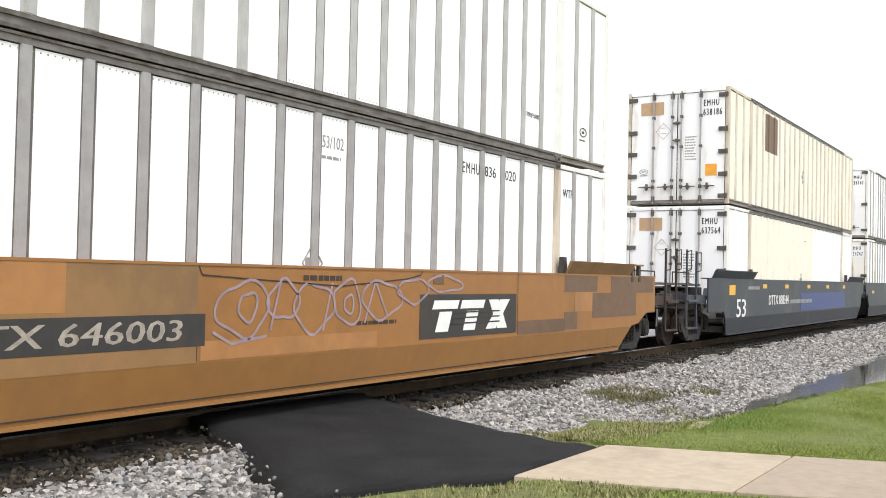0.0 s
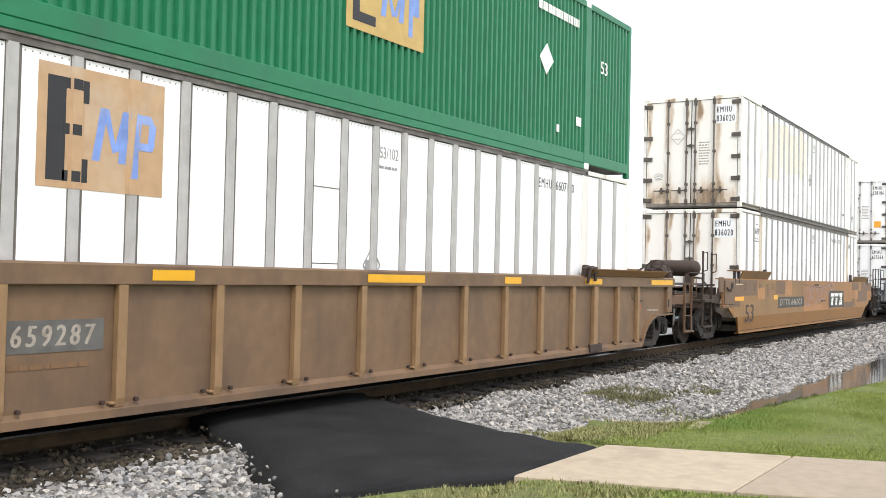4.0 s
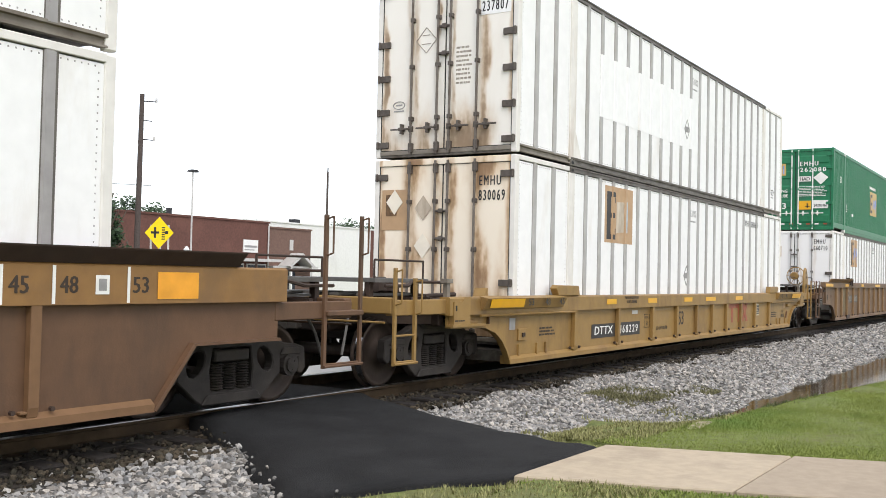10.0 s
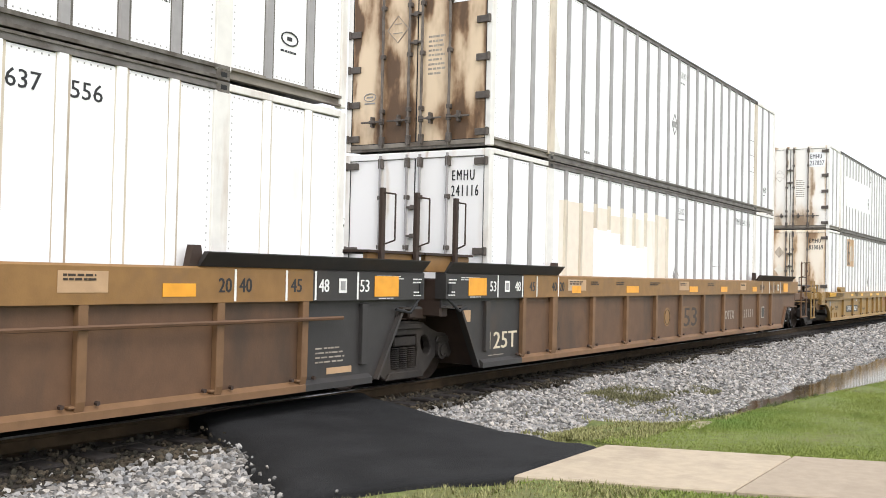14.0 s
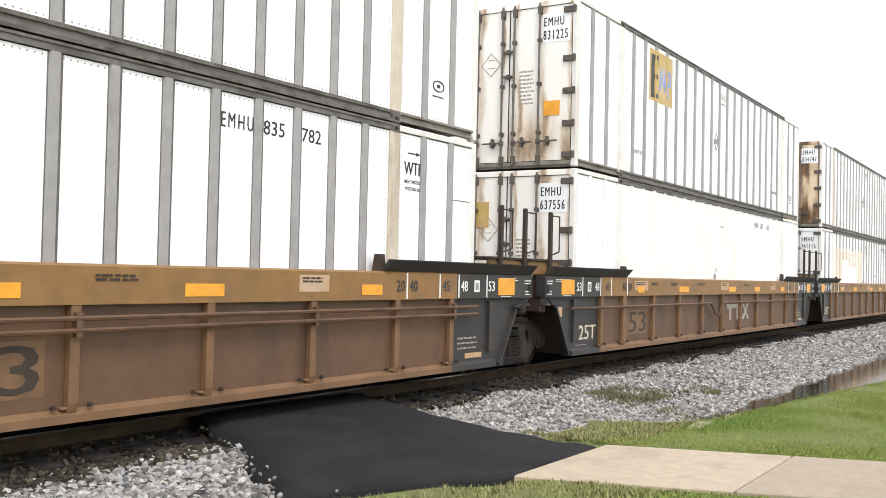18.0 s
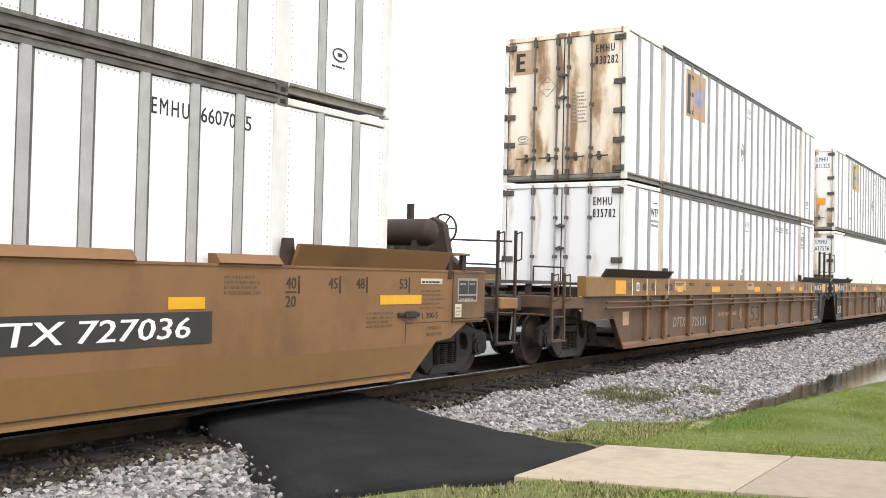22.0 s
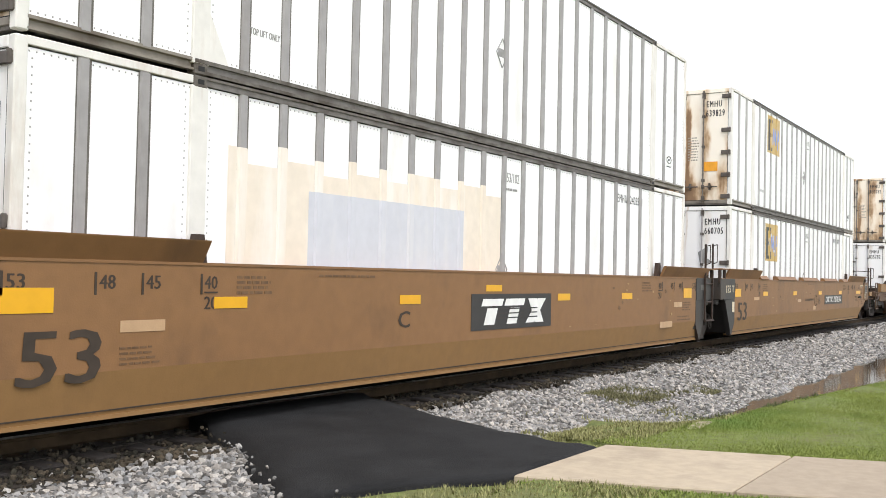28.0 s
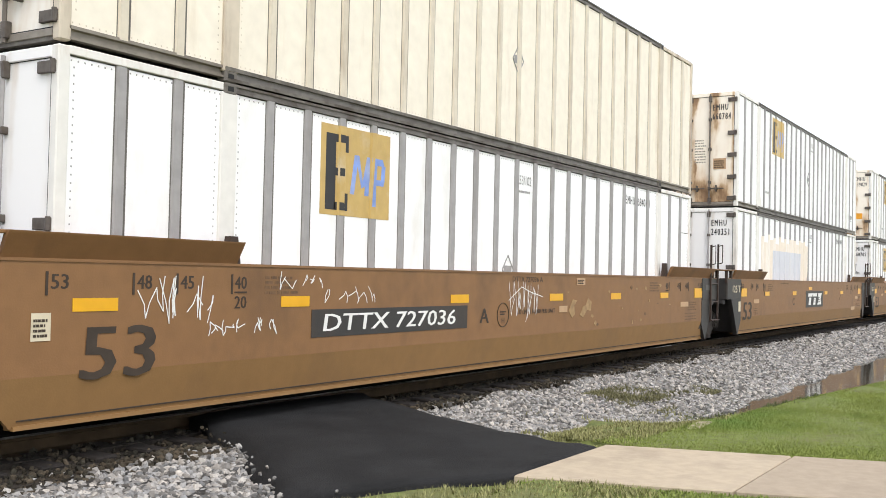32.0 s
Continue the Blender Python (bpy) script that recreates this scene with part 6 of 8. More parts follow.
def emblem(car, x0, x1, z0, z1):
    """Dark plate with three striped white shapes."""
    plate(car, "emblem_plate", x0, x1, z0, z1, M["grey_car"], SIDE)
    s, w, h = Shape(), x1 - x0, z1 - z0
    a = x0 + w * 0.65
    s.prism([(a, z0 + h * 0.14), (a + w * 0.11, z0 + h * 0.14), (a + w * 0.27, z0 + h * 0.86), (a + w * 0.16, z0 + h * 0.86)], "y", SIDE - 0.008, SIDE - 0.004)
    s.prism([(a + w * 0.13, z0 + h * 0.14), (a + w * 0.24, z0 + h * 0.14), (a + w * 0.14, z0 + h * 0.86), (a + w * 0.03, z0 + h * 0.86)], "y", SIDE - 0.0095, SIDE - 0.004)
    for k in range(2):
        a = x0 + w * (0.11 + 0.27 * k)
        s.prism([(a, z0 + h * 0.66), (a + w * 0.24, z0 + h * 0.66), (a + w * 0.26, z0 + h * 0.86), (a + w * 0.02, z0 + h * 0.86)], "y", SIDE - 0.008, SIDE - 0.004)
        s.prism([(a + w * 0.03, z0 + h * 0.14), (a + w * 0.15, z0 + h * 0.14), (a + w * 0.19, z0 + h * 0.60), (a + w * 0.07, z0 + h * 0.60)], "y", SIDE - 0.008, SIDE - 0.004)
    part("emblem_shapes", s, M["white_ink"], car)
    t = Shape()
    for k in range(3):
        z = z0 + h * (0.3 + 0.13 * k)
        t.box(x0 + w * 0.3, x0 + w * 0.8, SIDE - 0.012, SIDE - 0.010, z, z + h * 0.035)
    part("emblem_stripes", t, M["grey_car"], car)


# the train, from its head backwards: x of the rear end of each load when the clip starts
UNIT = dict(Z=43.78, A=24.23, B=0.58, C=-23.06, D=-46.575, E=-70.15, F=-89.66, G=-109.10, H=-132.86, I=-152.43, J=-172.13)
TRAIN = []
INF = 99.0
slate, grey, tan, brown, ochre, yellow = M["slate_car"], M["grey_car"], M["tan_car"], M["brown_car"], M["ochre_chord"], M["yellow_car"]

# slate grey pair at the head
car = smooth_car(UNIT["Z"], "joint", "single", (slate, slate), "slate grey well car with plain steel sides", grey)
joint_end(car, False, slate, grey, 1.5)
reflectors(car, ((0.0, 0.5),))
TRAIN.append(car)
car = smooth_car(UNIT["A"], "single", "joint", (slate, slate), "slate grey well car with faded blue patch and white lettering", grey)
coupled_end(car, False, slate, grey, 1.5, ("tall",))
joint_end(car, True, slate, grey, 1.5)
truck(car, -1.78), truck(car, LEN + 1.70)
guides(car, -1.7, 1.7, 1.5, slate, grey), guides(car, 14.4, 17.3, 1.5, slate, grey, flip=True)
plate(car, "blue_patch", 6.9, 13.8, 0.62, 1.15, M["blue_patch"], SIDE + 0.001)
writing(car, "53", 0.15, 0.98, 0.58, 1.02, M["white_ink"], SIDE - 0.004)
writing(car, "DTTX 888344", 3.2, 5.4, 0.84, 1.1, M["white_ink"], SIDE - 0.004)
bars(car, 5.6, 8.6, 0.85, 1.05, 1, M["grey_ink"], SIDE - 0.005, seed=3)
plate(car, "reflector", -0.45, 0.05, 1.12, 1.36, M["reflector"], SIDE)
reflectors(car, ((2.6, 3.0), (5.0, 5.4), (7.8, 8.2), (10.6, 11.0), (13.4, 13.8)), 1.28)
bars(car, 1.2, 2.4, 1.25, 1.4, 1, M["grey_ink"], SIDE, seed=9)
TRAIN.append(car)

# ochre car with repainted blocks and graffiti
car = smooth_car(UNIT["B"], "stepped", "stepped", (M["ochre_car"], M["ochre_low"]), "ochre well car with brown paint blocks, purple graffiti and dark nameplates", M["brown_gear"])
coupled_end(car, False, M["brown_gear"], M["brown_gear"], 1.5, ("tank", "tall"))
coupled_end(car, True, M["brown_gear"], M["brown_gear"], 1.5, ("tall",))
truck(car, -1.78), truck(car, LEN + 1.78)
guides(car, -0.6, 2.0, 1.5, M["tan_block"], grey, 0.22), guides(car, 14.2, 16.9, 1.5, M["tan_block"], grey, 0.22, True)
plate(car, "paint_block", -1.2, 6.15, 0.585, 1.488, M["tan_block"], SIDE + 0.0025)
e = SIDE + 0.0015
for a, b, c, d, m in ((-2.05, -0.6, 0.83, 1.49, "brown_patch"), (-0.6, 0.9, 1.1, 1.49, "brown_patch"), (1.0, 1.7, 1.0, 1.30, "ochre_patch"), (2.9, 3.9, 1.12, 1.49, "brown_patch"), (3.9, 4.7, 1.08, 1.49, "ochre_patch"),
                      (6.2, 9.0, 0.60, 0.78, "ochre_patch"), (12.5, 14.1, 0.60, 0.80, "brown_patch"), (14.1, 15.4, 1.22, 1.49, "brown_patch"), (14.5, 15.2, 0.9, 1.22, "ochre_patch"), (15.2, 17.2, 0.78, 1.2, "brown_patch"), (16.0, 18.1, 1.2, 1.49, "brown_patch"), (14.104, 14.6, 0.62, 0.9, "brown_patch")):
    plate(car, "paint_block", a, b, c, d, M[m], e)
plate(car, "paint_block", -1.95, -1.60, 0.86, 1.2, M["ochre_patch"], SIDE - 0.002)
part("end_box", Shape().box(-1.95, -1.15, -1.515, -1.485, 0.90, 1.47), M["brown_patch"], car, "", 0.012)
part("box_window", Shape().box(-1.52, -1.32, -1.522, -1.515, 1.26, 1.42), M["brown_gear"], car, "", 0.003)
# black plate over the frame stands for the window's inner shade
part("box_window", Shape().box(-1.49, -1.35, -1.525, -1.522, 1.29, 1.39), M["rubber"], car)
part("chain_hook", Shape().tube([(-1.88, -1.53, 1.30), (-1.84, -1.56, 1.24), (-1.62, -1.56, 1.22), (-1.58, -1.53, 1.26)], 0.02, 6), M["truck_steel"], car)
part("corner_plate", Shape().box(-2.35, -1.98, -1.50, -1.46, 1.18, 1.54), M["brown_patch"], car, "", 0.05)
big_53(car, -0.19, "brown_ink", 0.44)
nameplate(car, "DTTX 646003", 3.12, 6.25, 0.74, 1.04, "faded_ink")
emblem(car, 9.9, 12.45, 0.64, 1.20)
plate(car, "reflector", 2.64, 3.08, 0.98, 1.10, M["reflector"], SIDE)
plate(car, "reflector", -1.25, -0.30, 0.98, 1.08, M["orange_ink"], SIDE)
end_numbers(car, False, M["brown_ink"], 1.28)
bars(car, 7.66, 8.4, 1.36, 1.46, 1, M["brown_ink"], SIDE, seed=11)
bars(car, 8.6, 9.5, 0.86, 0.94, 1, M["brown_ink"], SIDE, seed=12)
plate(car, "small_plate", 10.2, 10.45, 1.33, 1.45, M["brown_patch"], SIDE)
bars(car, -1.0, -0.35, 1.36, 1.42, 1, M["cream_ink"], SIDE - 0.002, seed=13)
scrawl(car, "graffiti", [bubble(6.75, 1.08, 0.34, 0.27, 1), bubble(6.82, 1.10, 0.14, 0.14, 2), bubble(7.35, 1.15, 0.22, 0.2, 3), bubble(7.85, 1.08, 0.3, 0.26, 4), bubble(8.42, 1.12, 0.26, 0.24, 5), bubble(8.45, 1.1, 0.1, 0.1, 6), bubble(9.1, 1.15, 0.36, 0.22, 7),
                         bubble(9.75, 1.25, 0.3, 0.15, 8), bubble(10.5, 1.33, 0.4, 0.1, 9), [(6.35, 0.86), (6.6, 0.74), (7.1, 0.80)], [(7.15, 0.85), (7.3, 1.36)], [(8.0, 0.82), (8.15, 1.34)], [(8.75, 0.88), (8.95, 1.36), (9.2, 0.95)]], M["purple_paint"], SIDE - 0.0025, 0.03)
scrawl(car, "panel_seam", [[(6.15, 1.49), (6.2, 1.40), (7.0, 1.36), (8.3, 1.30), (9.6, 1.39), (9.9, 1.44), (9.95, 1.49)]], M["brown_ink"], SIDE - 0.0025, 0.016)
scrawl(car, "panel_seam", [[(6.15, 0.6), (6.15, 1.0)], [(-0.3, 0.58), (-0.3, 0.95)], [(12.5, 0.6), (12.5, 1.49)]], M["brown_ink"], SIDE - 0.0025, 0.012)
TRAIN.append(car)

# grimy brown ribbed car under the green container
RIBS_C = [-0.13, 0.85, 1.87, 3.04, 4.2, 5.36, 6.5, 7.66, 8.8, 9.95, 11.1, 12.25, 13.4, 14.3, 15.3, 16.28]
car = ribbed_car(UNIT["C"], "arch", "arch", 1.49, [(-INF, INF, M["grimy_ochre"])], [(-INF, INF, M["grimy_ochre"])], M["brown_gear"], RIBS_C, "grimy brown ribbed well car", (1.87, 14.3), 0.18, M["rib_tan"])
coupled_end(car, False, brown, M["brown_gear"], 1.45, ("short",))
coupled_end(car, True, brown, M["brown_gear"], 1.45, ("short",))
truck(car, -1.78), truck(car, LEN + 1.78)
guides(car, -1.45, 2.2, 1.49, ochre, M["brown_gear"], 0.12), guides(car, 14.0, 17.6, 1.49, ochre, M["brown_gear"], 0.12, True)
for a, b in ((-2.05, -0.86), (1.3, 1.9), (4.5, 5.0), (7.7, 8.9), (11, 11.5), (13.8, 14.5), (16.9, 18.1)):
    plate(car, "reflector", a, b, 1.345, 1.44, M["reflector"], SIDE)
for a, b in ((2.05, 2.98), (3.10, 4.05)):
    plate(car, "faded_nameplate", a, b, 0.76, 1.02, M["deck"], -1.4125)
writing(car, "DTTX", 2.18, 2.86, 0.81, 0.98, M["faded_ink"], -1.416, "side", 0.1)
writing(car, "659287", 3.16, 3.95, 0.81, 0.98, M["faded_ink"], -1.416, "side", 0.1)
bars(car, 3.14, 4.0, 0.63, 0.70, 1, M["worn_rib"], -1.414, seed=64)
writing(car, "20", 1.80, 1.97, 1.06, 1.17, M["brown_ink"], -1.4835)
writing(car, "40", 1.80, 1.97, 0.88, 0.99, M["brown_ink"], -1.4835)
writing(car, "45", 1.02, 1.17, 1.02, 1.13, M["grey_ink"], -1.414)
plate(car, "paint_block", 0.92, 1.76, 0.45, 1.28, M["olive_paint"], -1.4105)
part("label_border", Shape().tube([(0.98, -1.413, 0.60), (1.24, -1.413, 0.60), (1.24, -1.413, 0.74), (0.98, -1.413, 0.74), (0.98, -1.413, 0.60)], 0.008, 4).tube([(1.11, -1.413, 0.60), (1.11, -1.413, 0.70)], 0.006, 4), M["brown_ink"], car)
plate(car, "small_plate", -0.05, 0.10, 0.80, 0.99, M["faded_ink"], -1.413)
for flip in (False, True):
    h = Shape().prism([(2.02, 1.49), (2.42, 1.49), (2.40, 1.62), (2.02, 1.66)], "y", -1.50, -1.44).tube([(2.05, -1.53, 1.40), (2.06, -1.55, 1.62), (2.32, -1.55, 1.60), (2.35, -1.53, 1.36)], 0.03, 6)
    part("guide_latch", h.mirror(LEN) if flip else h, M["brown_gear"], car)
    h = Shape().box(1.62, 2.12, -1.50, -1.47, 0.20, 0.33)
    part("lift_lug", h.mirror(LEN) if flip else h, M["brown_gear"], car, "", 0.01)
plate(car, "small_plate", -0.92, -0.80, 0.98, 1.06, M["brick"], -1.414)
writing(car, "53", 16.05, 16.22, 1.06, 1.16, M["brown_ink"], -1.414)
for flip in (False, True):
    # slot: a raised black plate in place of the shaded opening
    for nm, sh, mm in (("end_post", Shape().box(-1.98, -1.70, -1.475, -1.41, 0.80, 1.31), M["grimy_ochre"]), ("slot", Shape().box(-1.80, -1.74, -1.48, -1.475, 0.90, 1.06), M["rubber"]),
                       ("release_valve", Shape().box(-2.25, -2.1, -1.48, -1.42, 1.16, 1.24), M["brown_gear"]), ("drain_hose", Shape().tube([(-2.5, -0.9, 1.2), (-2.3, -1.2, 1.3), (-2.0, -1.35, 1.36)], 0.03, 8), M["trim"])):
        part(nm, sh.mirror(LEN) if flip else sh, mm, car)
bars(car, 16.2, 16.7, 1.02, 1.1, 1, M["brown_ink"], -1.414, seed=61)
plate(car, "small_plate", 16.35, 16.55, 0.88, 0.97, M["red_ink"], -1.414)
bars(car, 16.9, 17.7, 0.84, 0.90, 1, M["faded_ink"], -1.414, seed=62)
TRAIN.append(car)

# ochre yellow ribbed car
RIBS_D = [1.86, 3.73, 5.47, 6.88, 8.19, 9.30, 10.4, 11.6, 12.9, 14.3]
car = ribbed_car(UNIT["D"], "arch", "arch", 1.16, [(-INF, INF, yellow)], [(-INF, INF, yellow)], M["brown_gear"], RIBS_D, "ochre yellow ribbed well car with dark nameplate", (), 0.24)
coupled_end(car, False, yellow, M["brown_gear"], 1.12, ("short",))
coupled_end(car, True, yellow, M["brown_gear"], 1.12, ("plate", "short"))
truck(car, -1.78), truck(car, LEN + 1.78)
for flip in (False, True):
    f = Shape().prism([(-1.485, 0.98), (-1.53, 0.99), (-1.60, 1.14), (-1.46, 1.17)], "x", -1.3, 1.25)
    if flip:
        f.mirror(LEN)
    part("sloped_guide", f, yellow, car)
    g = Shape().prism([(-1.575, 1.01), (-1.58, 1.01), (-1.608, 1.13), (-1.603, 1.13)], "x", -1.2, -0.2)
    part("reflector", g.mirror(LEN) if flip else g, M["reflector"], car)
    b = Shape().prism([(1.15, 1.16), (1.95, 1.16), (1.9, 1.32), (1.12, 1.33), (1.05, 1.28)], "y", -1.50, -1.38)
    part("guide_bracket", b.mirror(LEN) if flip else b, yellow, car, "", 0.01)
    r = Shape().tube([(-1.3, -1.49, 0.90), (1.8, -1.49, 0.90)], 0.018)
    part("hand_rail", r.mirror(LEN) if flip else r, yellow, car)
    for word, a in (("53", -0.1), ("48", 0.45), ("45", 0.95)):
        p = LEN - a - 0.2 if flip else a
        writing(car, word, p, p + 0.17, 1.03, 1.13, M["black_ink"], -1.61)
for flip in (False, True):
    # slot: a black plate set on, for the shade in the cut
    for nm, sh, mm in (("end_post", Shape().prism([(-2.02, 0.80), (-1.60, 0.80), (-1.60, 1.16), (-1.72, 1.16), (-1.80, 1.10), (-2.02, 1.10)], "y", -1.50, -1.41), yellow), ("flange_plate", Shape().box(-2.06, -1.20, -1.51, -1.40, 0.765, 0.80), yellow),
                       ("stop_cone", Shape().prism([(-1.92, 1.16), (-1.70, 1.16), (-1.74, 1.36), (-1.88, 1.36)], "y", -0.2, 0.05), M["brown_gear"]), ("stop_cone", Shape().prism([(-1.62, 1.16), (-1.40, 1.16), (-1.44, 1.36), (-1.58, 1.36)], "y", -0.2, 0.05), M["brown_gear"]),
                       ("chain_hook", Shape().box(-2.02, -1.94, -1.38, -1.32, 1.16, 1.40).box(-2.06, -1.90, -1.40, -1.30, 1.34, 1.40), M["rail_edge"]), ("slot", Shape().box(-1.98, -1.95, -1.505, -1.50, 0.98, 1.05), M["rubber"])):
        part(nm, sh.mirror(LEN) if flip else sh, mm, car)
    bars(car, *((LEN + 1.66, LEN + 2.0) if flip else (-2.0, -1.66)), 0.84, 0.87, 1, M["brown_ink"], -1.502, seed=150)
for a, b in ((3.11, 3.54), (5.12, 5.59), (7.23, 7.75), (8.70, 9.40), (11.0, 11.6)):
    plate(car, "reflector", a, b, 1.0, 1.09, M["reflector"], SIDE)
writing(car, "75000 LBS MAX GROSS WEIGHT", 3.94, 4.62, 1.085, 1.135, M["brown_ink"], SIDE)
writing(car, "FOR 20 FT. CONTAINERS", 4.03, 4.53, 1.01, 1.06, M["brown_ink"], SIDE)
writing(car, "PLATE", 5.17, 5.34, 0.70, 0.745, M["brown_ink"], -1.414)
writing(car, "H", 5.22, 5.29, 0.56, 0.65, M["brown_ink"], -1.414)
part("label_border", Shape().tube([(5.12, -1.412, 0.53), (5.39, -1.412, 0.53), (5.39, -1.412, 0.78), (5.12, -1.412, 0.78), (5.12, -1.412, 0.53)], 0.006, 4), M["brown_ink"], car)
writing(car, "LD LMT 105,700", 5.79, 6.42, 0.45, 0.53, M["brown_ink"], -1.414)
plate(car, "tag_holder", 4.49, 4.76, 0.80, 0.865, M["trim"], -1.413)
plate(car, "nameplate", 2.63, 3.66, 0.42, 0.66, M["grey_car"], -1.413)
plate(car, "nameplate", 3.80, 4.88, 0.42, 0.66, M["grey_car"], -1.413)
writing(car, "DTTX", 2.75, 3.55, 0.48, 0.62, M["white_ink"], -1.418, "side", 0.1)
writing(car, "468229", 3.84, 4.76, 0.47, 0.61, M["white_ink"], -1.418, "side", 0.1)
writing(car, "53", 7.08, 7.42, 0.52, 0.80, M["brown_ink"], -1.414)
s = Shape()
for a, b, c, d in ((10.70, 11.27, 0.80, 0.91), (10.90, 11.07, 0.46, 0.80), (11.31, 11.80, 0.80, 0.91), (11.47, 11.64, 0.46, 0.80)):
    s.box(a, b, -1.416, -1.413, c, d)
s.prism([(11.82, 0.46), (12.0, 0.46), (12.34, 0.91), (12.16, 0.91)], "y", -1.416, -1.413).prism([(12.16, 0.46), (12.34, 0.46), (12.0, 0.91), (11.82, 0.91)], "y", -1.419, -1.4165)
part("faded_red_emblem", s, M["red_ink"], car)
plate(car, "data_plate", 13.05, 13.42, 0.58, 0.87, M["cream_ink"], -1.413)
plate(car, "data_plate", 13.08, 13.39, 0.61, 0.84, M["grey_car"], -1.4165)
bars(car, 13.10, 13.37, 0.64, 0.82, 3, M["faded_ink"], -1.420, seed=72, fill=0.5)
plate(car, "small_plate", -0.33, -0.15, 0.67, 0.84, M["grey_ink"], -1.413)
part("door_plate", Shape().box(-0.08, 0.19, -1.44, -1.41, 0.50, 0.68), yellow, car, "", 0.01)
part("handle", Shape().box(0.02, 0.10, -1.46, -1.44, 0.56, 0.62), M["brown_gear"], car)
bars(car, 0.65, 1.25, 0.55, 0.70, 3, M["brown_ink"], -1.413, seed=16)
bars(car, 14.7, 15.3, 0.5, 0.66, 3, M["brown_ink"], -1.413, seed=17)
writing(car, "NW13SF", 15.76, 16.12, 0.47, 0.57, M["brown_ink"], -1.413)
writing(car, "L-T3-02", 15.76, 16.03, 0.60, 0.66, M["brown_ink"], -1.413)
for a, b, c, d, m in ((16.05, 16.22, 0.72, 0.90, "tan_plate"), (17.55, 17.8, 0.98, 1.1, "cream_ink")):
    plate(car, "label", a, b, c, d, M[m], -1.413 if a < 17 else -1.487)
part("lift_pocket", Shape().box(16.32, 16.66, -1.47, -1.41, 0.76, 0.84), yellow, car, "", 0.012)
for a in (16.62, 16.92):
    part("stiffener", Shape().add([(a, -1.45, 0.64), (a + 0.03, -1.45, 0.62), (a + 0.17, -1.45, 0.44), (a + 0.13, -1.45, 0.43), (a, -1.41, 0.64), (a + 0.03, -1.41, 0.62), (a + 0.17, -1.41, 0.44), (a + 0.13, -1.41, 0.43)], [(0, 1, 2, 3), (7, 6, 5, 4), (0, 4, 5, 1), (1, 5, 6, 2), (2, 6, 7, 3), (3, 7, 4, 0)]).mirror(33.0) if a < 16.7 else Shape().box(-1.0, -0.97, -1.45, -1.41, 0.78, 0.9), brown, car)
for r in (-0.05, 0.55, 0.85):
    part("stiffener", Shape().box(r - 0.02, r + 0.02, -1.44, -1.41, 0.28, 0.45).box(LEN - r - 0.02, LEN - r + 0.02, -1.44, -1.41, 0.28, 0.45), yellow, car)
TRAIN.append(car)

# brown three-unit ribbed set with grey joints
RIBS = [0.82, 1.86, 3.38, 4.90, 6.43, 7.93, 9.43, 10.95, 12.47, 14.05, 15.3]


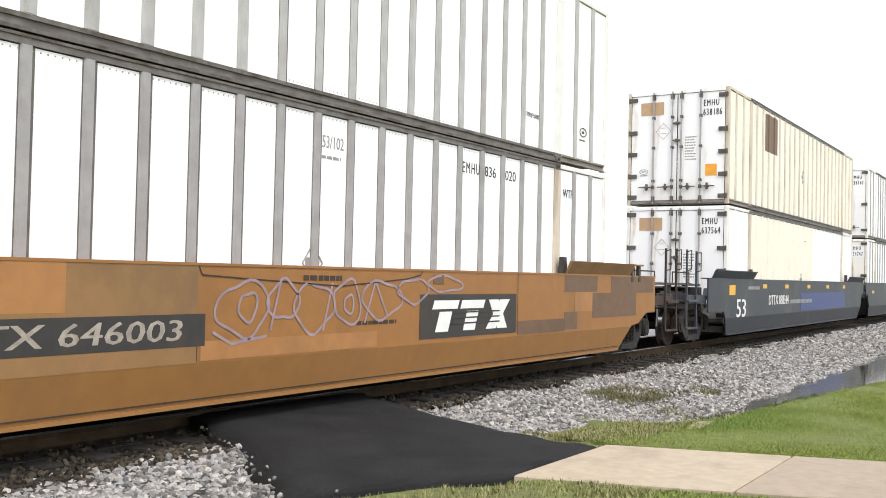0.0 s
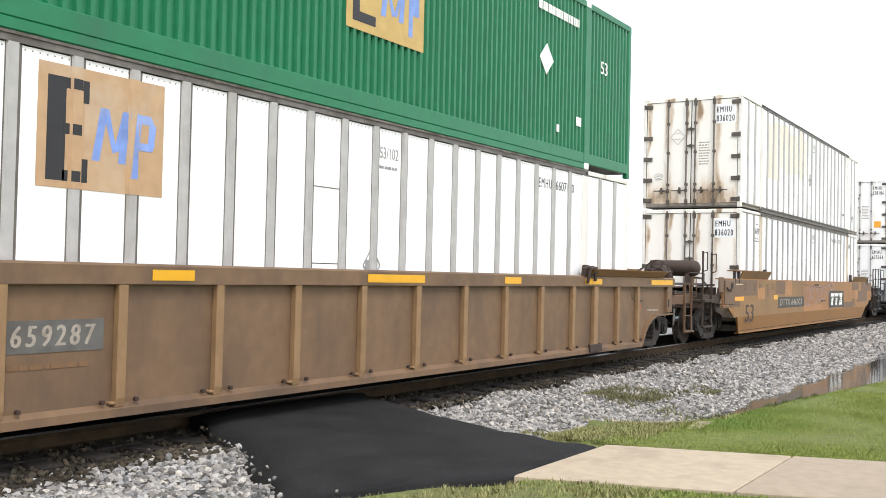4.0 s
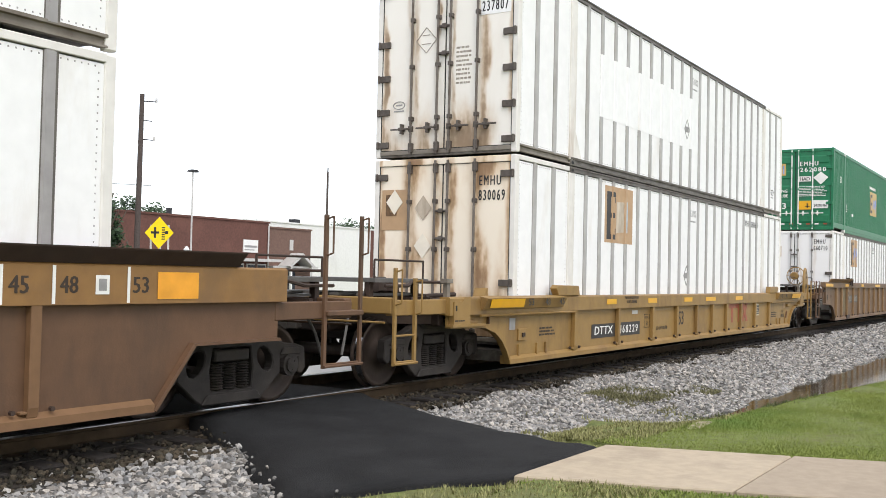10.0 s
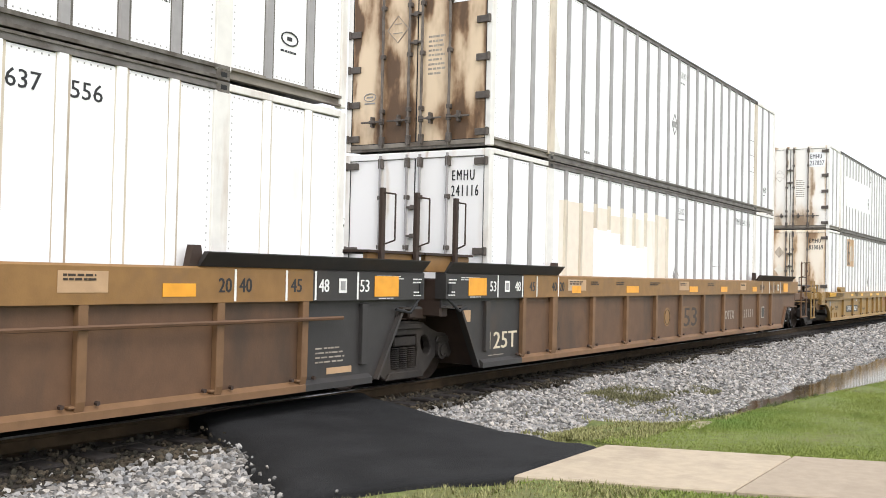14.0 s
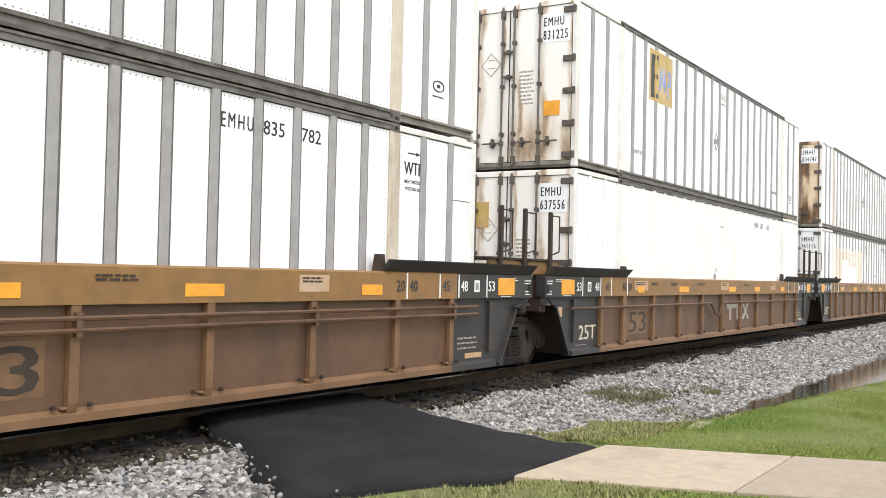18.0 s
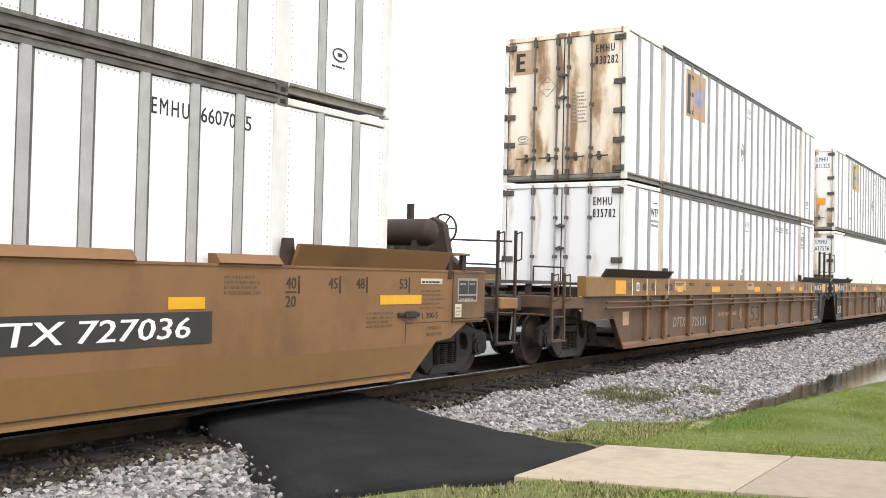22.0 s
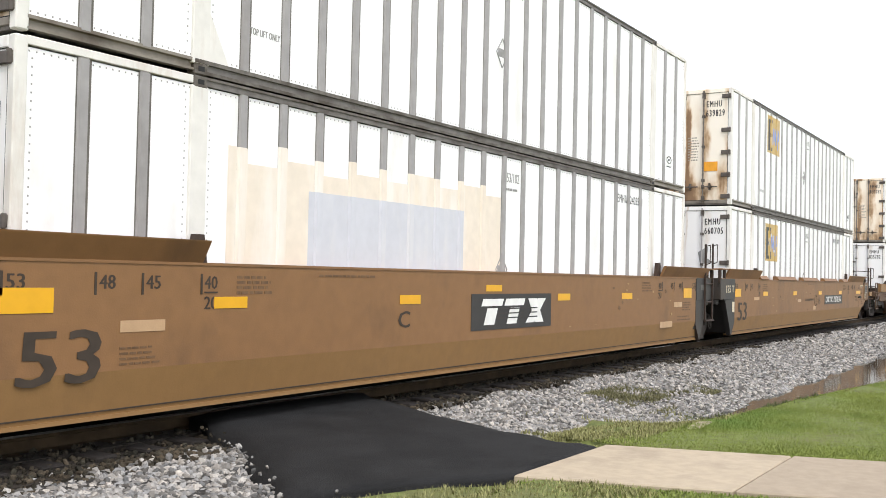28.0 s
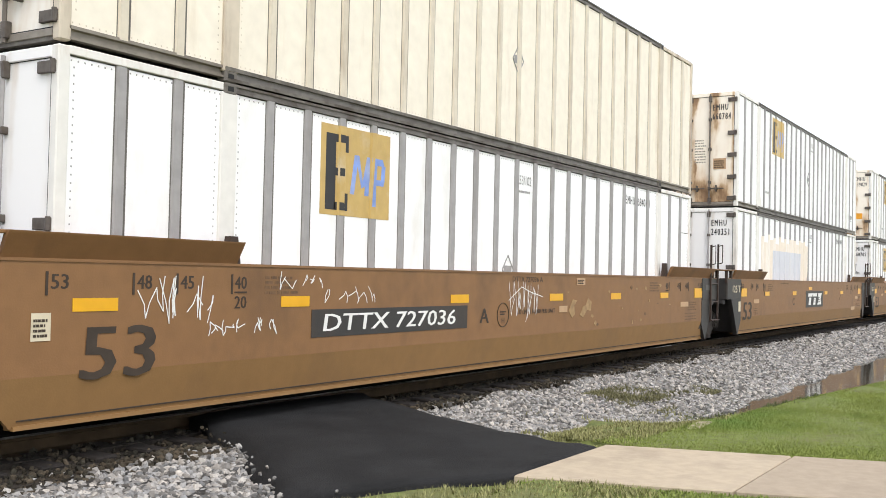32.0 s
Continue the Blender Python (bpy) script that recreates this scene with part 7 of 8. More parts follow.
def ribbed_unit(key, rear, front, label):
    g0, g1 = (0.78 if rear == "joint" else -INF), (15.34 if front == "joint" else INF)
    c0, c1 = (0.76 if rear == "joint" else -INF), (15.40 if front == "joint" else INF)
    spans = [s for s in ((-INF, g0, grey), (g0, g1, brown), (g1, INF, grey)) if s[1] > s[0]]
    chords = [s for s in ((-INF, c0, grey), (c0, c1, ochre), (c1, INF, grey)) if s[1] > s[0]]
    car = ribbed_car(UNIT[key], rear, front, 1.48, spans, chords, M["brown_gear"], RIBS, label, (1.86,), 0.34)
    for flip, kind in ((False, rear), (True, front)):
        if kind == "joint":
            joint_end(car, flip, grey, M["brown_gear"], 1.46, "posts")
        else:
            coupled_end(car, flip, brown, M["brown_gear"], 1.45, ("tall",) if flip else ())
        if kind == "joint":
            for k, (a, b, c, d) in enumerate(((-1.36, -1.16, 1.34, 1.42), (-1.36, -1.18, 1.18, 1.26), (-1.05, -0.40, 1.385, 1.44), (-0.80, -0.45, 1.155, 1.18))):
                p, q = (LEN - b, LEN - a) if flip else (a, b)
                bars(car, p, q, c, d, 2 if k < 3 else 1, M["white_ink"], SIDE, seed=130 + k, fill=0.4)
            for nm, sh in (("hook", Shape().box(-1.38, -1.30, -1.50, -1.484, 1.20, 1.34)),):
                part(nm, sh.mirror(LEN) if flip else sh, M["rubber"], car)
        chord_marks(car, flip, 1.14, 1.47, SIDE, "mixed" if kind == "joint" else M["brown_ink"], True)
    guides(car, -1.40, 1.95, 1.48, grey if rear == "joint" else M["brown_gear"], M["brown_gear"], 0.14)
    guides(car, 13.75, 17.55, 1.48, grey if front == "joint" else M["brown_gear"], M["brown_gear"], 0.14, True)
    for a, b, m in ((2.3, 3.0, "tan_plate"), (2.45, 2.8, "orange_ink"), (4.8, 5.4, "orange_ink"), (7.7, 8.3, "tan_plate"), (8.35, 8.9, "orange_ink"), (10.6, 11.1, "orange_ink"), (12.2, 12.7, "tan_plate"), (13.3, 13.7, "orange_ink")):
        plate(car, "reflector" if m == "orange_ink" else "paint_block", a, b, 1.20 if m == "orange_ink" else 1.24, 1.32 if m == "orange_ink" else 1.42, M[m], SIDE if m == "orange_ink" else SIDE + 0.001)
    for k, (a, b) in enumerate(((2.35, 2.95), (3.2, 3.55), (4.3, 4.75), (6.0, 6.6), (7.75, 8.2), (9.6, 10.1), (12.25, 12.65))):
        bars(car, a, b, 1.34, 1.41, 2, M["brown_ink"], SIDE - 0.004, seed=20 + k)
    if rear == "joint":
        writing(car, "125T", -0.15, 0.70, 0.42, 0.66, M["cream_ink"], -1.414)
        bars(car, -0.15, 0.3, 0.33, 0.35, 1, M["faded_ink"], -1.414, seed=31)
        plate(car, "label", -0.85, -0.66, 0.82, 0.98, M["tan_plate"], -1.414)
    if front == "joint":
        bars(car, 15.55, 16.08, 0.46, 0.66, 4 if key == "F" else 3, M["faded_ink"], -1.414, seed=32, fill=0.34)
        plate(car, "label", 15.75, 16.2, 0.33, 0.40, M["tan_plate"], -1.414)
    return car


car = ribbed_unit("E", "joint", "single", "brown ribbed well car with dark grey rear end")
truck(car, -1.70), truck(car, LEN + 1.78)
plate(car, "paint_block", 8.12, 9.14, 0.44, 0.90, M["worn_rib"], -1.4105)
writing(car, "53", 8.22, 9.10, 0.47, 0.87, M["brown_ink"], -1.4145)
writing(car, "DTTX", 11.2, 11.95, 0.55, 0.75, M["faded_ink"], -1.414, "side", 0.1, 0.11)
writing(car, "725131", 12.6, 13.6, 0.55, 0.75, M["faded_ink"], -1.414, "side", 0.1, 0.11)
part("roundel", Shape().cyl((7.2, -1.411, 0.70), (7.2, -1.414, 0.70), 0.19, 20), M["ochre_chord"], car)
part("roundel_ring", Shape().tube([(7.2 + 0.15 * math.cos(a * 0.314), -1.415, 0.70 + 0.15 * math.sin(a * 0.314)) for a in range(21)], 0.008, 4), M["brown_ink"], car)
writing(car, "A", 1.92, 2.03, 0.62, 0.75, M["brown_ink"], -1.4835)
plate(car, "small_plate", 14.45, 14.75, 0.50, 0.80, M["faded_ink"], -1.413)
plate(car, "small_plate", 14.49, 14.71, 0.53, 0.77, M["grey_car"], -1.4165)
TRAIN.append(car)
car = ribbed_unit("F", "joint", "joint", "brown ribbed middle well car with grey ends")
truck(car, -1.70)
plate(car, "paint_block", 2.11, 3.14, 0.43, 0.87, M["worn_rib"], -1.4105)
writing(car, "53", 2.21, 3.10, 0.46, 0.84, M["brown_ink"], -1.4145)
s = Shape()
for k, a in enumerate((8.43, 9.05)):
    s.box(a, a + 0.6, -1.417, -1.413, 0.80, 0.90).box(a + 0.2, a + 0.38, -1.417, -1.413, 0.52, 0.80)
s.prism([(9.7, 0.52), (9.88, 0.52), (10.34, 0.90), (10.16, 0.90)], "y", -1.417, -1.413).prism([(10.16, 0.52), (10.34, 0.52), (9.88, 0.90), (9.7, 0.90)], "y", -1.420, -1.4175)
part("faded_emblem", s, M["faded_ink"], car)
part("air_pipe", Shape().tube([(-0.53, -1.51, 0.95), (6.9, -1.51, 0.95), (7.2, -1.51, 0.72), (7.5, -1.51, 0.66), (7.8, -1.51, 0.95), (15.9, -1.51, 0.95)], 0.022), brown, car)
TRAIN.append(car)
car = ribbed_unit("G", "single", "joint", "brown ribbed well car with two side pipes")
truck(car, -1.78), truck(car, LEN + 1.70)
for z in (1.03, 0.93):
    part("air_pipe", Shape().tube([(-1.3, -1.515, z), (15.9, -1.515, z)], 0.022), brown, car)
s = Shape()
for u in (0.9, 1.86, 3.38, 6.43, 9.43, 12.47, 15.3):
    s.box(u - 0.03, u + 0.03, -1.53, -1.48, 0.88, 1.08)
part("pipe_clamp", s, brown, car)
plate(car, "paint_block", 8.15, 9.19, 0.41, 0.86, M["worn_rib"], -1.4105)
writing(car, "53", 8.25, 9.15, 0.44, 0.83, M["brown_ink"], -1.4145)
writing(car, "DTTX", 2.45, 3.2, 0.48, 0.68, M["faded_ink"], -1.414, "side", 0.1)
writing(car, "725131", 3.66, 4.60, 0.46, 0.66, M["faded_ink"], -1.414, "side", 0.1)
writing(car, "LD. LMT. 117,600 PER UNIT", 5.55, 7.0, 0.62, 0.72, M["tan_plate"], -1.414)
part("roundel", Shape().cyl((7.4, -1.411, 0.66), (7.4, -1.414, 0.66), 0.2, 20), M["ochre_chord"], car)
part("roundel_ring", Shape().tube([(7.4 + 0.16 * math.cos(a * 0.314), -1.415, 0.66 + 0.16 * math.sin(a * 0.314)) for a in range(21)], 0.008, 4), M["brown_ink"], car)
plate(car, "small_plate", -0.3, 0.0, 0.6, 0.85, M["tan_plate"], -1.413)
TRAIN.append(car)

# tan three-unit set with plain sides
car = smooth_car(UNIT["H"], "joint", "stepped", (tan, M["tan_low_lit"]), "tan well car with plain sides and raised guide caps", M["brown_gear"])
joint_end(car, False, grey, grey, 1.5)
coupled_end(car, True, M["brown_gear"], M["brown_gear"], 1.5, ("high_tank", "inner"))
truck(car, -1.70), truck(car, LEN + 1.78)
grey_joint_marks(car, False)
guides(car, -0.95, 1.95, 1.5, tan, M["brown_gear"], 0.24), guides(car, 14.2, 17.2, 1.5, tan, M["brown_gear"], 0.24, True)
for a, b in ((2.1, 2.85), (3.9, 6.0), (6.96, 9.04), (10.05, 12.1), (13.1, 14.0)):
    part("guide_cap", Shape().prism([(-1.50, 1.505), (-1.53, 1.52), (-1.46, 1.61), (-1.36, 1.61), (-1.36, 1.505)], "x", a, b), tan, car)
big_53(car, 0.03)
scuffs(car, 3.2, 9.0, 16, 1)
end_numbers(car, False, M["brown_ink"]), end_numbers(car, True, M["brown_ink"])
plate(car, "reflector", -0.2, 0.30, 1.08, 1.27, M["reflector"], SIDE)
reflectors(car, ((2.4, 2.85), (5.75, 6.2), (9.2, 9.65), (12.5, 12.95), (15.76, 16.64)))
part("lashing_hook", Shape().box(16.12, 16.56, -1.53, -1.487, 0.93, 0.985).box(16.22, 16.46, -1.55, -1.53, 0.915, 1.0), M["truck_steel"], car, "", 0.01)
writing(car, "L 200-5", 16.66, 17.03, 0.90, 0.975, M["brown_ink"], SIDE)
nameplate(car, "DTTX 727036", 10.1, 13.05, 0.76, 1.06)
writing(car, "B", 9.2, 9.45, 0.80, 0.99, M["brown_ink"], SIDE - 0.002)
writing(car, "LD LMT 116,800 PER UNIT", 7.27, 8.46, 0.89, 0.97, M["brown_ink"], SIDE - 0.002)
part("roundel", Shape().tube([(8.78 + 0.17 * math.cos(a * 0.314), SIDE, 0.90 + 0.17 * math.sin(a * 0.314)) for a in range(21)], 0.006, 4), M["brown_ink"], car)
for a, b, c, d in ((6.3, 6.75, 0.88, 0.96), (8.4, 8.75, 0.62, 0.74), (1.5, 2.0, 0.98, 1.06)):
    plate(car, "faded_plate", a, b, c, d, M["tan_plate"], SIDE)
part("end_box", Shape().box(17.38, 18.20, -1.512, -1.485, 0.87, 1.495), M["tan_dull"], car, "grimy raised end panel", 0.012)
for yv in (1.48, 0.85):
    part("box_edge", Shape().box(17.36, 18.22, -1.52, -1.486, yv, yv + 0.022), M["tan_dull"], car)
plate(car, "label", 16.62, 17.12, 1.33, 1.40, M["cream_ink"], SIDE)
bars(car, 16.64, 17.10, 1.345, 1.385, 1, M["brown_ink"], SIDE - 0.004, seed=66)
bars(car, 16.62, 17.2, 1.02, 1.29, 5, M["faint_print"], SIDE + 0.001, seed=67, fill=0.35)
plate(car, "data_plate", 17.47, 17.98, 1.10, 1.41, M["faded_ink"], SIDE - 0.025)
for a, b, c, d in ((17.50, 17.72, 1.20, 1.38), (17.74, 17.95, 1.20, 1.38), (17.50, 17.95, 1.125, 1.18)):
    plate(car, "data_plate", a, b, c, d, M["grey_car"], SIDE - 0.029)
    bars(car, a + 0.02, b - 0.03, d - 0.055, d - 0.02, 1, M["faded_ink"], SIDE - 0.0325, seed=int(a * 100))
plate(car, "label", 17.41, 17.57, 0.90, 1.07, M["cream_ink"], SIDE - 0.025)
bars(car, 17.43, 17.55, 0.92, 1.05, 3, M["faded_ink"], SIDE - 0.029, seed=68)
bars(car, 7.63, 8.56, 1.40, 1.47, 1, M["faint_print"], SIDE, fill=0.4, seed=41)
bars(car, 16.78, 17.2, 0.68, 0.83, 2, M["faint_print"], SIDE + 0.001, seed=42)
part("panel_seam", Shape().box(16.30, 17.30, -1.4875, -1.484, 0.845, 0.855).box(16.30, 16.31, -1.4875, -1.484, 0.60, 0.845), M["brown_ink"], car)
TRAIN.append(car)

car = smooth_car(UNIT["I"], "joint", "joint", (tan, M["tan_low_lit"]), "tan middle well car with dark emblem plate", M["brown_gear"])
joint_end(car, False, grey, grey, 1.5), joint_end(car, True, grey, grey, 1.5, "ladder")
truck(car, -1.70)
grey_joint_marks(car, False), grey_joint_marks(car, True)
guides(car, -0.95, 1.90, 1.5, tan, M["brown_gear"], 0.22), guides(car, 14.25, 17.1, 1.5, tan, M["brown_gear"], 0.22, True)
big_53(car, -0.05)
scuffs(car, 9.8, 15.0, 14, 2)
end_numbers(car, False, M["brown_ink"]), end_numbers(car, True, M["brown_ink"])
plate(car, "reflector", -0.2, 0.28, 1.08, 1.28, M["reflector"], SIDE)
plate(car, "reflector", 15.6, 16.1, 1.08, 1.28, M["reflector"], SIDE)
reflectors(car, ((2.05, 2.5), (5.15, 5.6), (9.55, 10.0), (12.2, 12.7)))
reflectors(car, ((7.25, 7.7),), 1.235, 0.09)
emblem(car, 6.85, 9.30, 0.70, 1.20)
writing(car, "C", 5.12, 5.38, 0.80, 1.0, M["brown_ink"], SIDE - 0.002)
for a, b, c, d in ((0.95, 1.45, 0.90, 1.0), (15.0, 15.5, 0.9, 1.0), (14.2, 14.9, 0.5, 0.62)):
    plate(car, "faded_plate", a, b, c, d, M["tan_plate"], SIDE)
bars(car, 0.95, 1.4, 0.62, 0.8, 4, M["faint_print"], SIDE, fill=0.4, seed=43)
bars(car, 15.2, 16.1, 0.42 + 0.2, 0.75, 2, M["faint_print"], SIDE, fill=0.4, seed=44)
bars(car, 3.6, 4.7, 1.40, 1.46, 1, M["faint_print"], SIDE, fill=0.4, seed=45)
TRAIN.append(car)

car = smooth_car(UNIT["J"], "stepped", "joint", (tan, M["tan_low_lit"]), "tan well car with white scratched graffiti", M["brown_gear"])
joint_end(car, True, grey, grey, 1.5, "ladder")
coupled_end(car, False, M["brown_gear"], M["brown_gear"], 1.5, ("tall",))
truck(car, -1.78), truck(car, LEN + 1.70)
grey_joint_marks(car, True)
guides(car, -0.60, 1.95, 1.5, tan, M["brown_gear"], 0.22), guides(car, 14.25, 17.1, 1.5, tan, M["brown_gear"], 0.22, True)
big_53(car, 0.14, z=0.52)
scuffs(car, 9.0, 14.5, 18, 3)
end_numbers(car, False, M["brown_ink"]), end_numbers(car, True, M["brown_ink"])
plate(car, "reflector", 15.9, 16.45, 1.08, 1.28, M["reflector"], SIDE)
reflectors(car, ((0.06, 0.52), (2.6, 3.05), (5.92, 6.38), (8.86, 9.33), (11.3, 11.75), (13.8, 14.25)))
nameplate(car, "DTTX 727036", 3.09, 6.35, 0.75, 1.05)
writing(car, "A", 6.68, 6.94, 0.80, 1.0, M["brown_ink"], SIDE - 0.002)
part("roundel", Shape().tube([(7.35 + 0.17 * math.cos(a * 0.314), SIDE, 0.90 + 0.17 * math.sin(a * 0.314)) for a in range(21)], 0.006, 4), M["brown_ink"], car)
plate(car, "label", -0.32, -0.14, 0.86, 1.08, M["cream_ink"], SIDE)
bars(car, -0.30, -0.16, 0.89, 1.05, 4, M["brown_ink"], SIDE - 0.004, seed=98)
for a, b, c, d in ((9.2, 9.5, 0.9, 1.0), (15.0, 15.5, 0.9, 1.0)):
    plate(car, "faded_plate", a, b, c, d, M["tan_plate"], SIDE)
bars(car, 15.3, 16.1, 0.62, 0.80, 3, M["faint_print"], SIDE, fill=0.4, seed=47)
scrawl(car, "graffiti", scratches(0.75, 1.7, 0.95, 1.40, 6, 21) + scratches(1.5, 2.6, 0.80, 1.0, 7, 22) + scratches(2.5, 3.4, 1.26, 1.46, 5, 23) + scratches(3.3, 4.2, 1.10, 1.30, 5, 24) + scratches(7.5, 8.55, 0.82, 1.42, 8, 25)
       + [[(7.5, 1.1), (7.9, 1.3), (8.2, 1.22), (8.6, 1.15)], [(8.3, 1.3), (8.05, 0.78)]], M["white_ink"], SIDE - 0.0025, 0.011)
writing(car, "DTTX 727036 A", 7.62, 8.60, 1.375, 1.45, M["brown_ink"], SIDE - 0.001)
writing(car, "LD LMT 116,800 PER UNIT", 7.78, 9.05, 0.89, 0.965, M["brown_ink"], SIDE - 0.001)
writing(car, "H", 7.31, 7.39, 0.79, 0.86, M["brown_ink"], SIDE - 0.001)
bars(car, 7.26, 7.44, 0.90, 0.97, 2, M["brown_ink"], SIDE - 0.001, seed=70)
plate(car, "data_plate", 9.84, 10.18, 1.335, 1.445, M["tan_plate"], SIDE)
bars(car, 9.87, 10.15, 1.35, 1.43, 3, M["brown_ink"], SIDE - 0.004, seed=71)
part("scrape", Shape().prism([(9.55, 0.92), (9.68, 0.80), (9.80, 0.86), (9.76, 1.0), (9.88, 1.08), (9.70, 1.10)], "y", SIDE - 0.003, SIDE), M["scrape_tan"], car)
part("scrape", Shape().prism([(9.98, 0.84), (10.12, 0.80), (10.28, 0.92), (10.42, 0.90), (10.46, 1.05), (10.30, 1.12), (10.22, 1.0), (10.10, 0.98)], "y", SIDE - 0.003, SIDE), M["scrape_tan"], car)
for x, z, h in ((12.3, 0.62, 0.08), (13.15, 1.02, 0.05), (12.6, 0.85, 0.03)):
    plate(car, "scrape", x, x + 0.05, z, z + h, M["scrape_tan"], SIDE)
TRAIN.append(car)

# ---- the loads, lower and upper ----
T_DOOR = (0.22, 0.75, 1.30, 1.85, 2.68)
W = "worn white ribbed steel container"
loads = []


def load(*a, **k):
    b = container(*a, **k)
    loads.append(b)
    return b


load(UNIT["Z"], 0, "834747", seed=1, door="door_stained", label="worn white ribbed container at the head of the train")
load(UNIT["Z"], 1, "834747", seed=2, label="white ribbed container stacked on another")
b = load(UNIT["A"], 0, "637564", post="white", seed=3, hinges=T_DOOR, label="white container with painted posts and a cream field")
paint(b, 2.1, 9.4, 0.16, 2.79, M["cream"], "cream_field")
plate(b, "logo_panel", 0.95, 0.35, 2.28, 2.6, M["tan_plate"], 0.014, "rear")
b = load(UNIT["A"], 1, "638186", panel="cream", post="cream_post", seed=4, hinges=T_DOOR, label="cream container with brown faded logo panel")
paint(b, 3.44, 4.77, 1.70, 2.72, M["brown_patch"], "logo_panel", "brown faded square sign")
plate(b, "logo_panel", 0.95, 0.35, 2.28, 2.6, M["tan_plate"], 0.014, "rear")
plate(b, "caution_label", -0.72, -1.0, 0.72, 1.0, M["orange_ink"], 0.014, "rear")

b = load(UNIT["B"], 0, "836020", "EMHU 836 020", (11.17, 12.63), seed=5, door="door_stained", label="white ribbed container with stained doors on the ochre car")
writing(b, "WTP", 14.40, 14.80, 2.36, 2.5, M["black_ink"], -1.2775)
writing(b, "WTP", 1.42, 1.85, 2.30, 2.46, M["black_ink"], -1.2775)
plate(b, "arrow", 1.5, 1.75, 2.56, 2.58, M["black_ink"], -1.2757)
bars(b, 1.40, 1.87, 2.1, 2.24, 2, M["grey_ink"], -1.2775, seed=51)
b = load(UNIT["B"], 1, "836020", post="pale_post", seed=6, door="door_stained", hinges=T_DOOR, label="rust-streaked white ribbed container on top of the stack")
paint(b, 2.5, 7.4, 1.0, 2.79, M["tan_patch"], "faded_field", "faded tan paint field", ragged=0.3, post_mat=M["pale_post"])
paint(b, 4.0, 7.4, 0.16, 1.6, M["white"], "white_field", lift=0.003, ragged=0.35, post_mat=M["pale_post"])
b = load(UNIT["C"], 0, "660710", "EMHU 660710", post="pale_post", seed=8, label="white ribbed container under a green one")
logo(b, M["tan_plate"])
plate(b, "logo_panel", 0.98, 0.45, 1.95, 2.35, M["tan_plate"], 0.014, "rear")
loads.append(green_container(UNIT["C"], 1, "262080"))
b = load(UNIT["D"], 0, "830069", "EMHU 830069", post="pale_post", seed=10, door="door_ochre", hinges=(0.3, 0.95, 2.6), label="white ribbed container with brown-stained doors and logo")
logo(b, M["tan_plate"], False)
plate(b, "stain_patch", 1.15, 0.66, 1.75, 2.40, M["tan_plate"], 0.018, "rear")
part("dark_mark", Shape().box(0.010, 0.013, 0.98, 1.07, 1.98, 2.32).box(0.010, 0.013, 0.86, 0.98, 1.98, 2.04).box(0.010, 0.013, 0.88, 0.98, 2.12, 2.18).box(0.010, 0.013, 0.86, 0.98, 2.26, 2.32), M["faint_print"], b)
for yy, zz, mm in ((0.35, 2.1, "post"), (0.35, 1.50, "cream"), (0.9, 2.2, "cream")):
    part("placard", Shape().prism([(yy - 0.16, zz), (yy, zz - 0.2), (yy + 0.16, zz), (yy, zz + 0.2)], "x", 0.006, 0.010), M[mm], b)
b = load(UNIT["D"], 1, "237807", post="pale_post", seed=12, door="door_stained", hinges=T_DOOR, label="white ribbed container with repainted white field")
paint(b, 3.2, 8.2, 1.0, 2.1, M["white"], "white_field")
b = load(UNIT["E"], 0, "241116", "EMHU 241116", seed=14, label="white ribbed container with faded tan field")
paint(b, 2.35, 7.6, 0.9, 2.35, M["tan_patch"], "faded_field", "faded tan paint field", ragged=0.2, post_mat=M["cream_post"])
paint(b, 3.75, 4.99, 0.16, 1.93, M["white"], "white_field", lift=0.003, ragged=0.07)
paint(b, 5.0, 6.3, 0.16, 1.70, M["white"], "white_field", lift=0.003, ragged=0.07)
paint(b, 2.35, 7.6, 0.16, 0.897, M["tan_patch"], "faded_field", post_mat=M["cream_post"])
b = load(UNIT["E"], 1, "834747", seed=15, door="door_dark", hinges=T_DOOR, label="white ribbed container with dark rusty doors")
bars(b, 3.2, 3.62, 0.28, 0.36, 1, M["grey_ink"], -1.2775, seed=52)
b = load(UNIT["F"], 0, "637556", "EMHU U 637 556", (11.2, 12.8), post="white", seed=16, door="door_stained", hinges=T_DOOR, label="white container with cream painted field and posts")
paint(b, 2.1, 9.65, 0.16, 2.79, M["cream_pale"], "cream_field")
plate(b, "logo_panel", 1.05, 0.35, 1.9, 2.35, M["yellow_plate"], 0.014, "rear")
b = load(UNIT["F"], 1, "831225", seed=18, door="door_stained", hinges=T_DOOR, label="white ribbed container with bright ochre logo panel")
logo(b, M["yellow_plate"])
writing(b, "TOP LIFT ONLY", 2.66, 3.12, 0.55, 0.62, M["grey_ink"], -1.2775)
plate(b, "caution_label", -0.68, -0.98, 0.9, 1.15, M["orange_ink"], 0.014, "rear")
b = load(UNIT["G"], 0, "835782", "EMHU U 835 782", (11.17, 12.63), seed=19, label="clean white ribbed container with dark lettering")
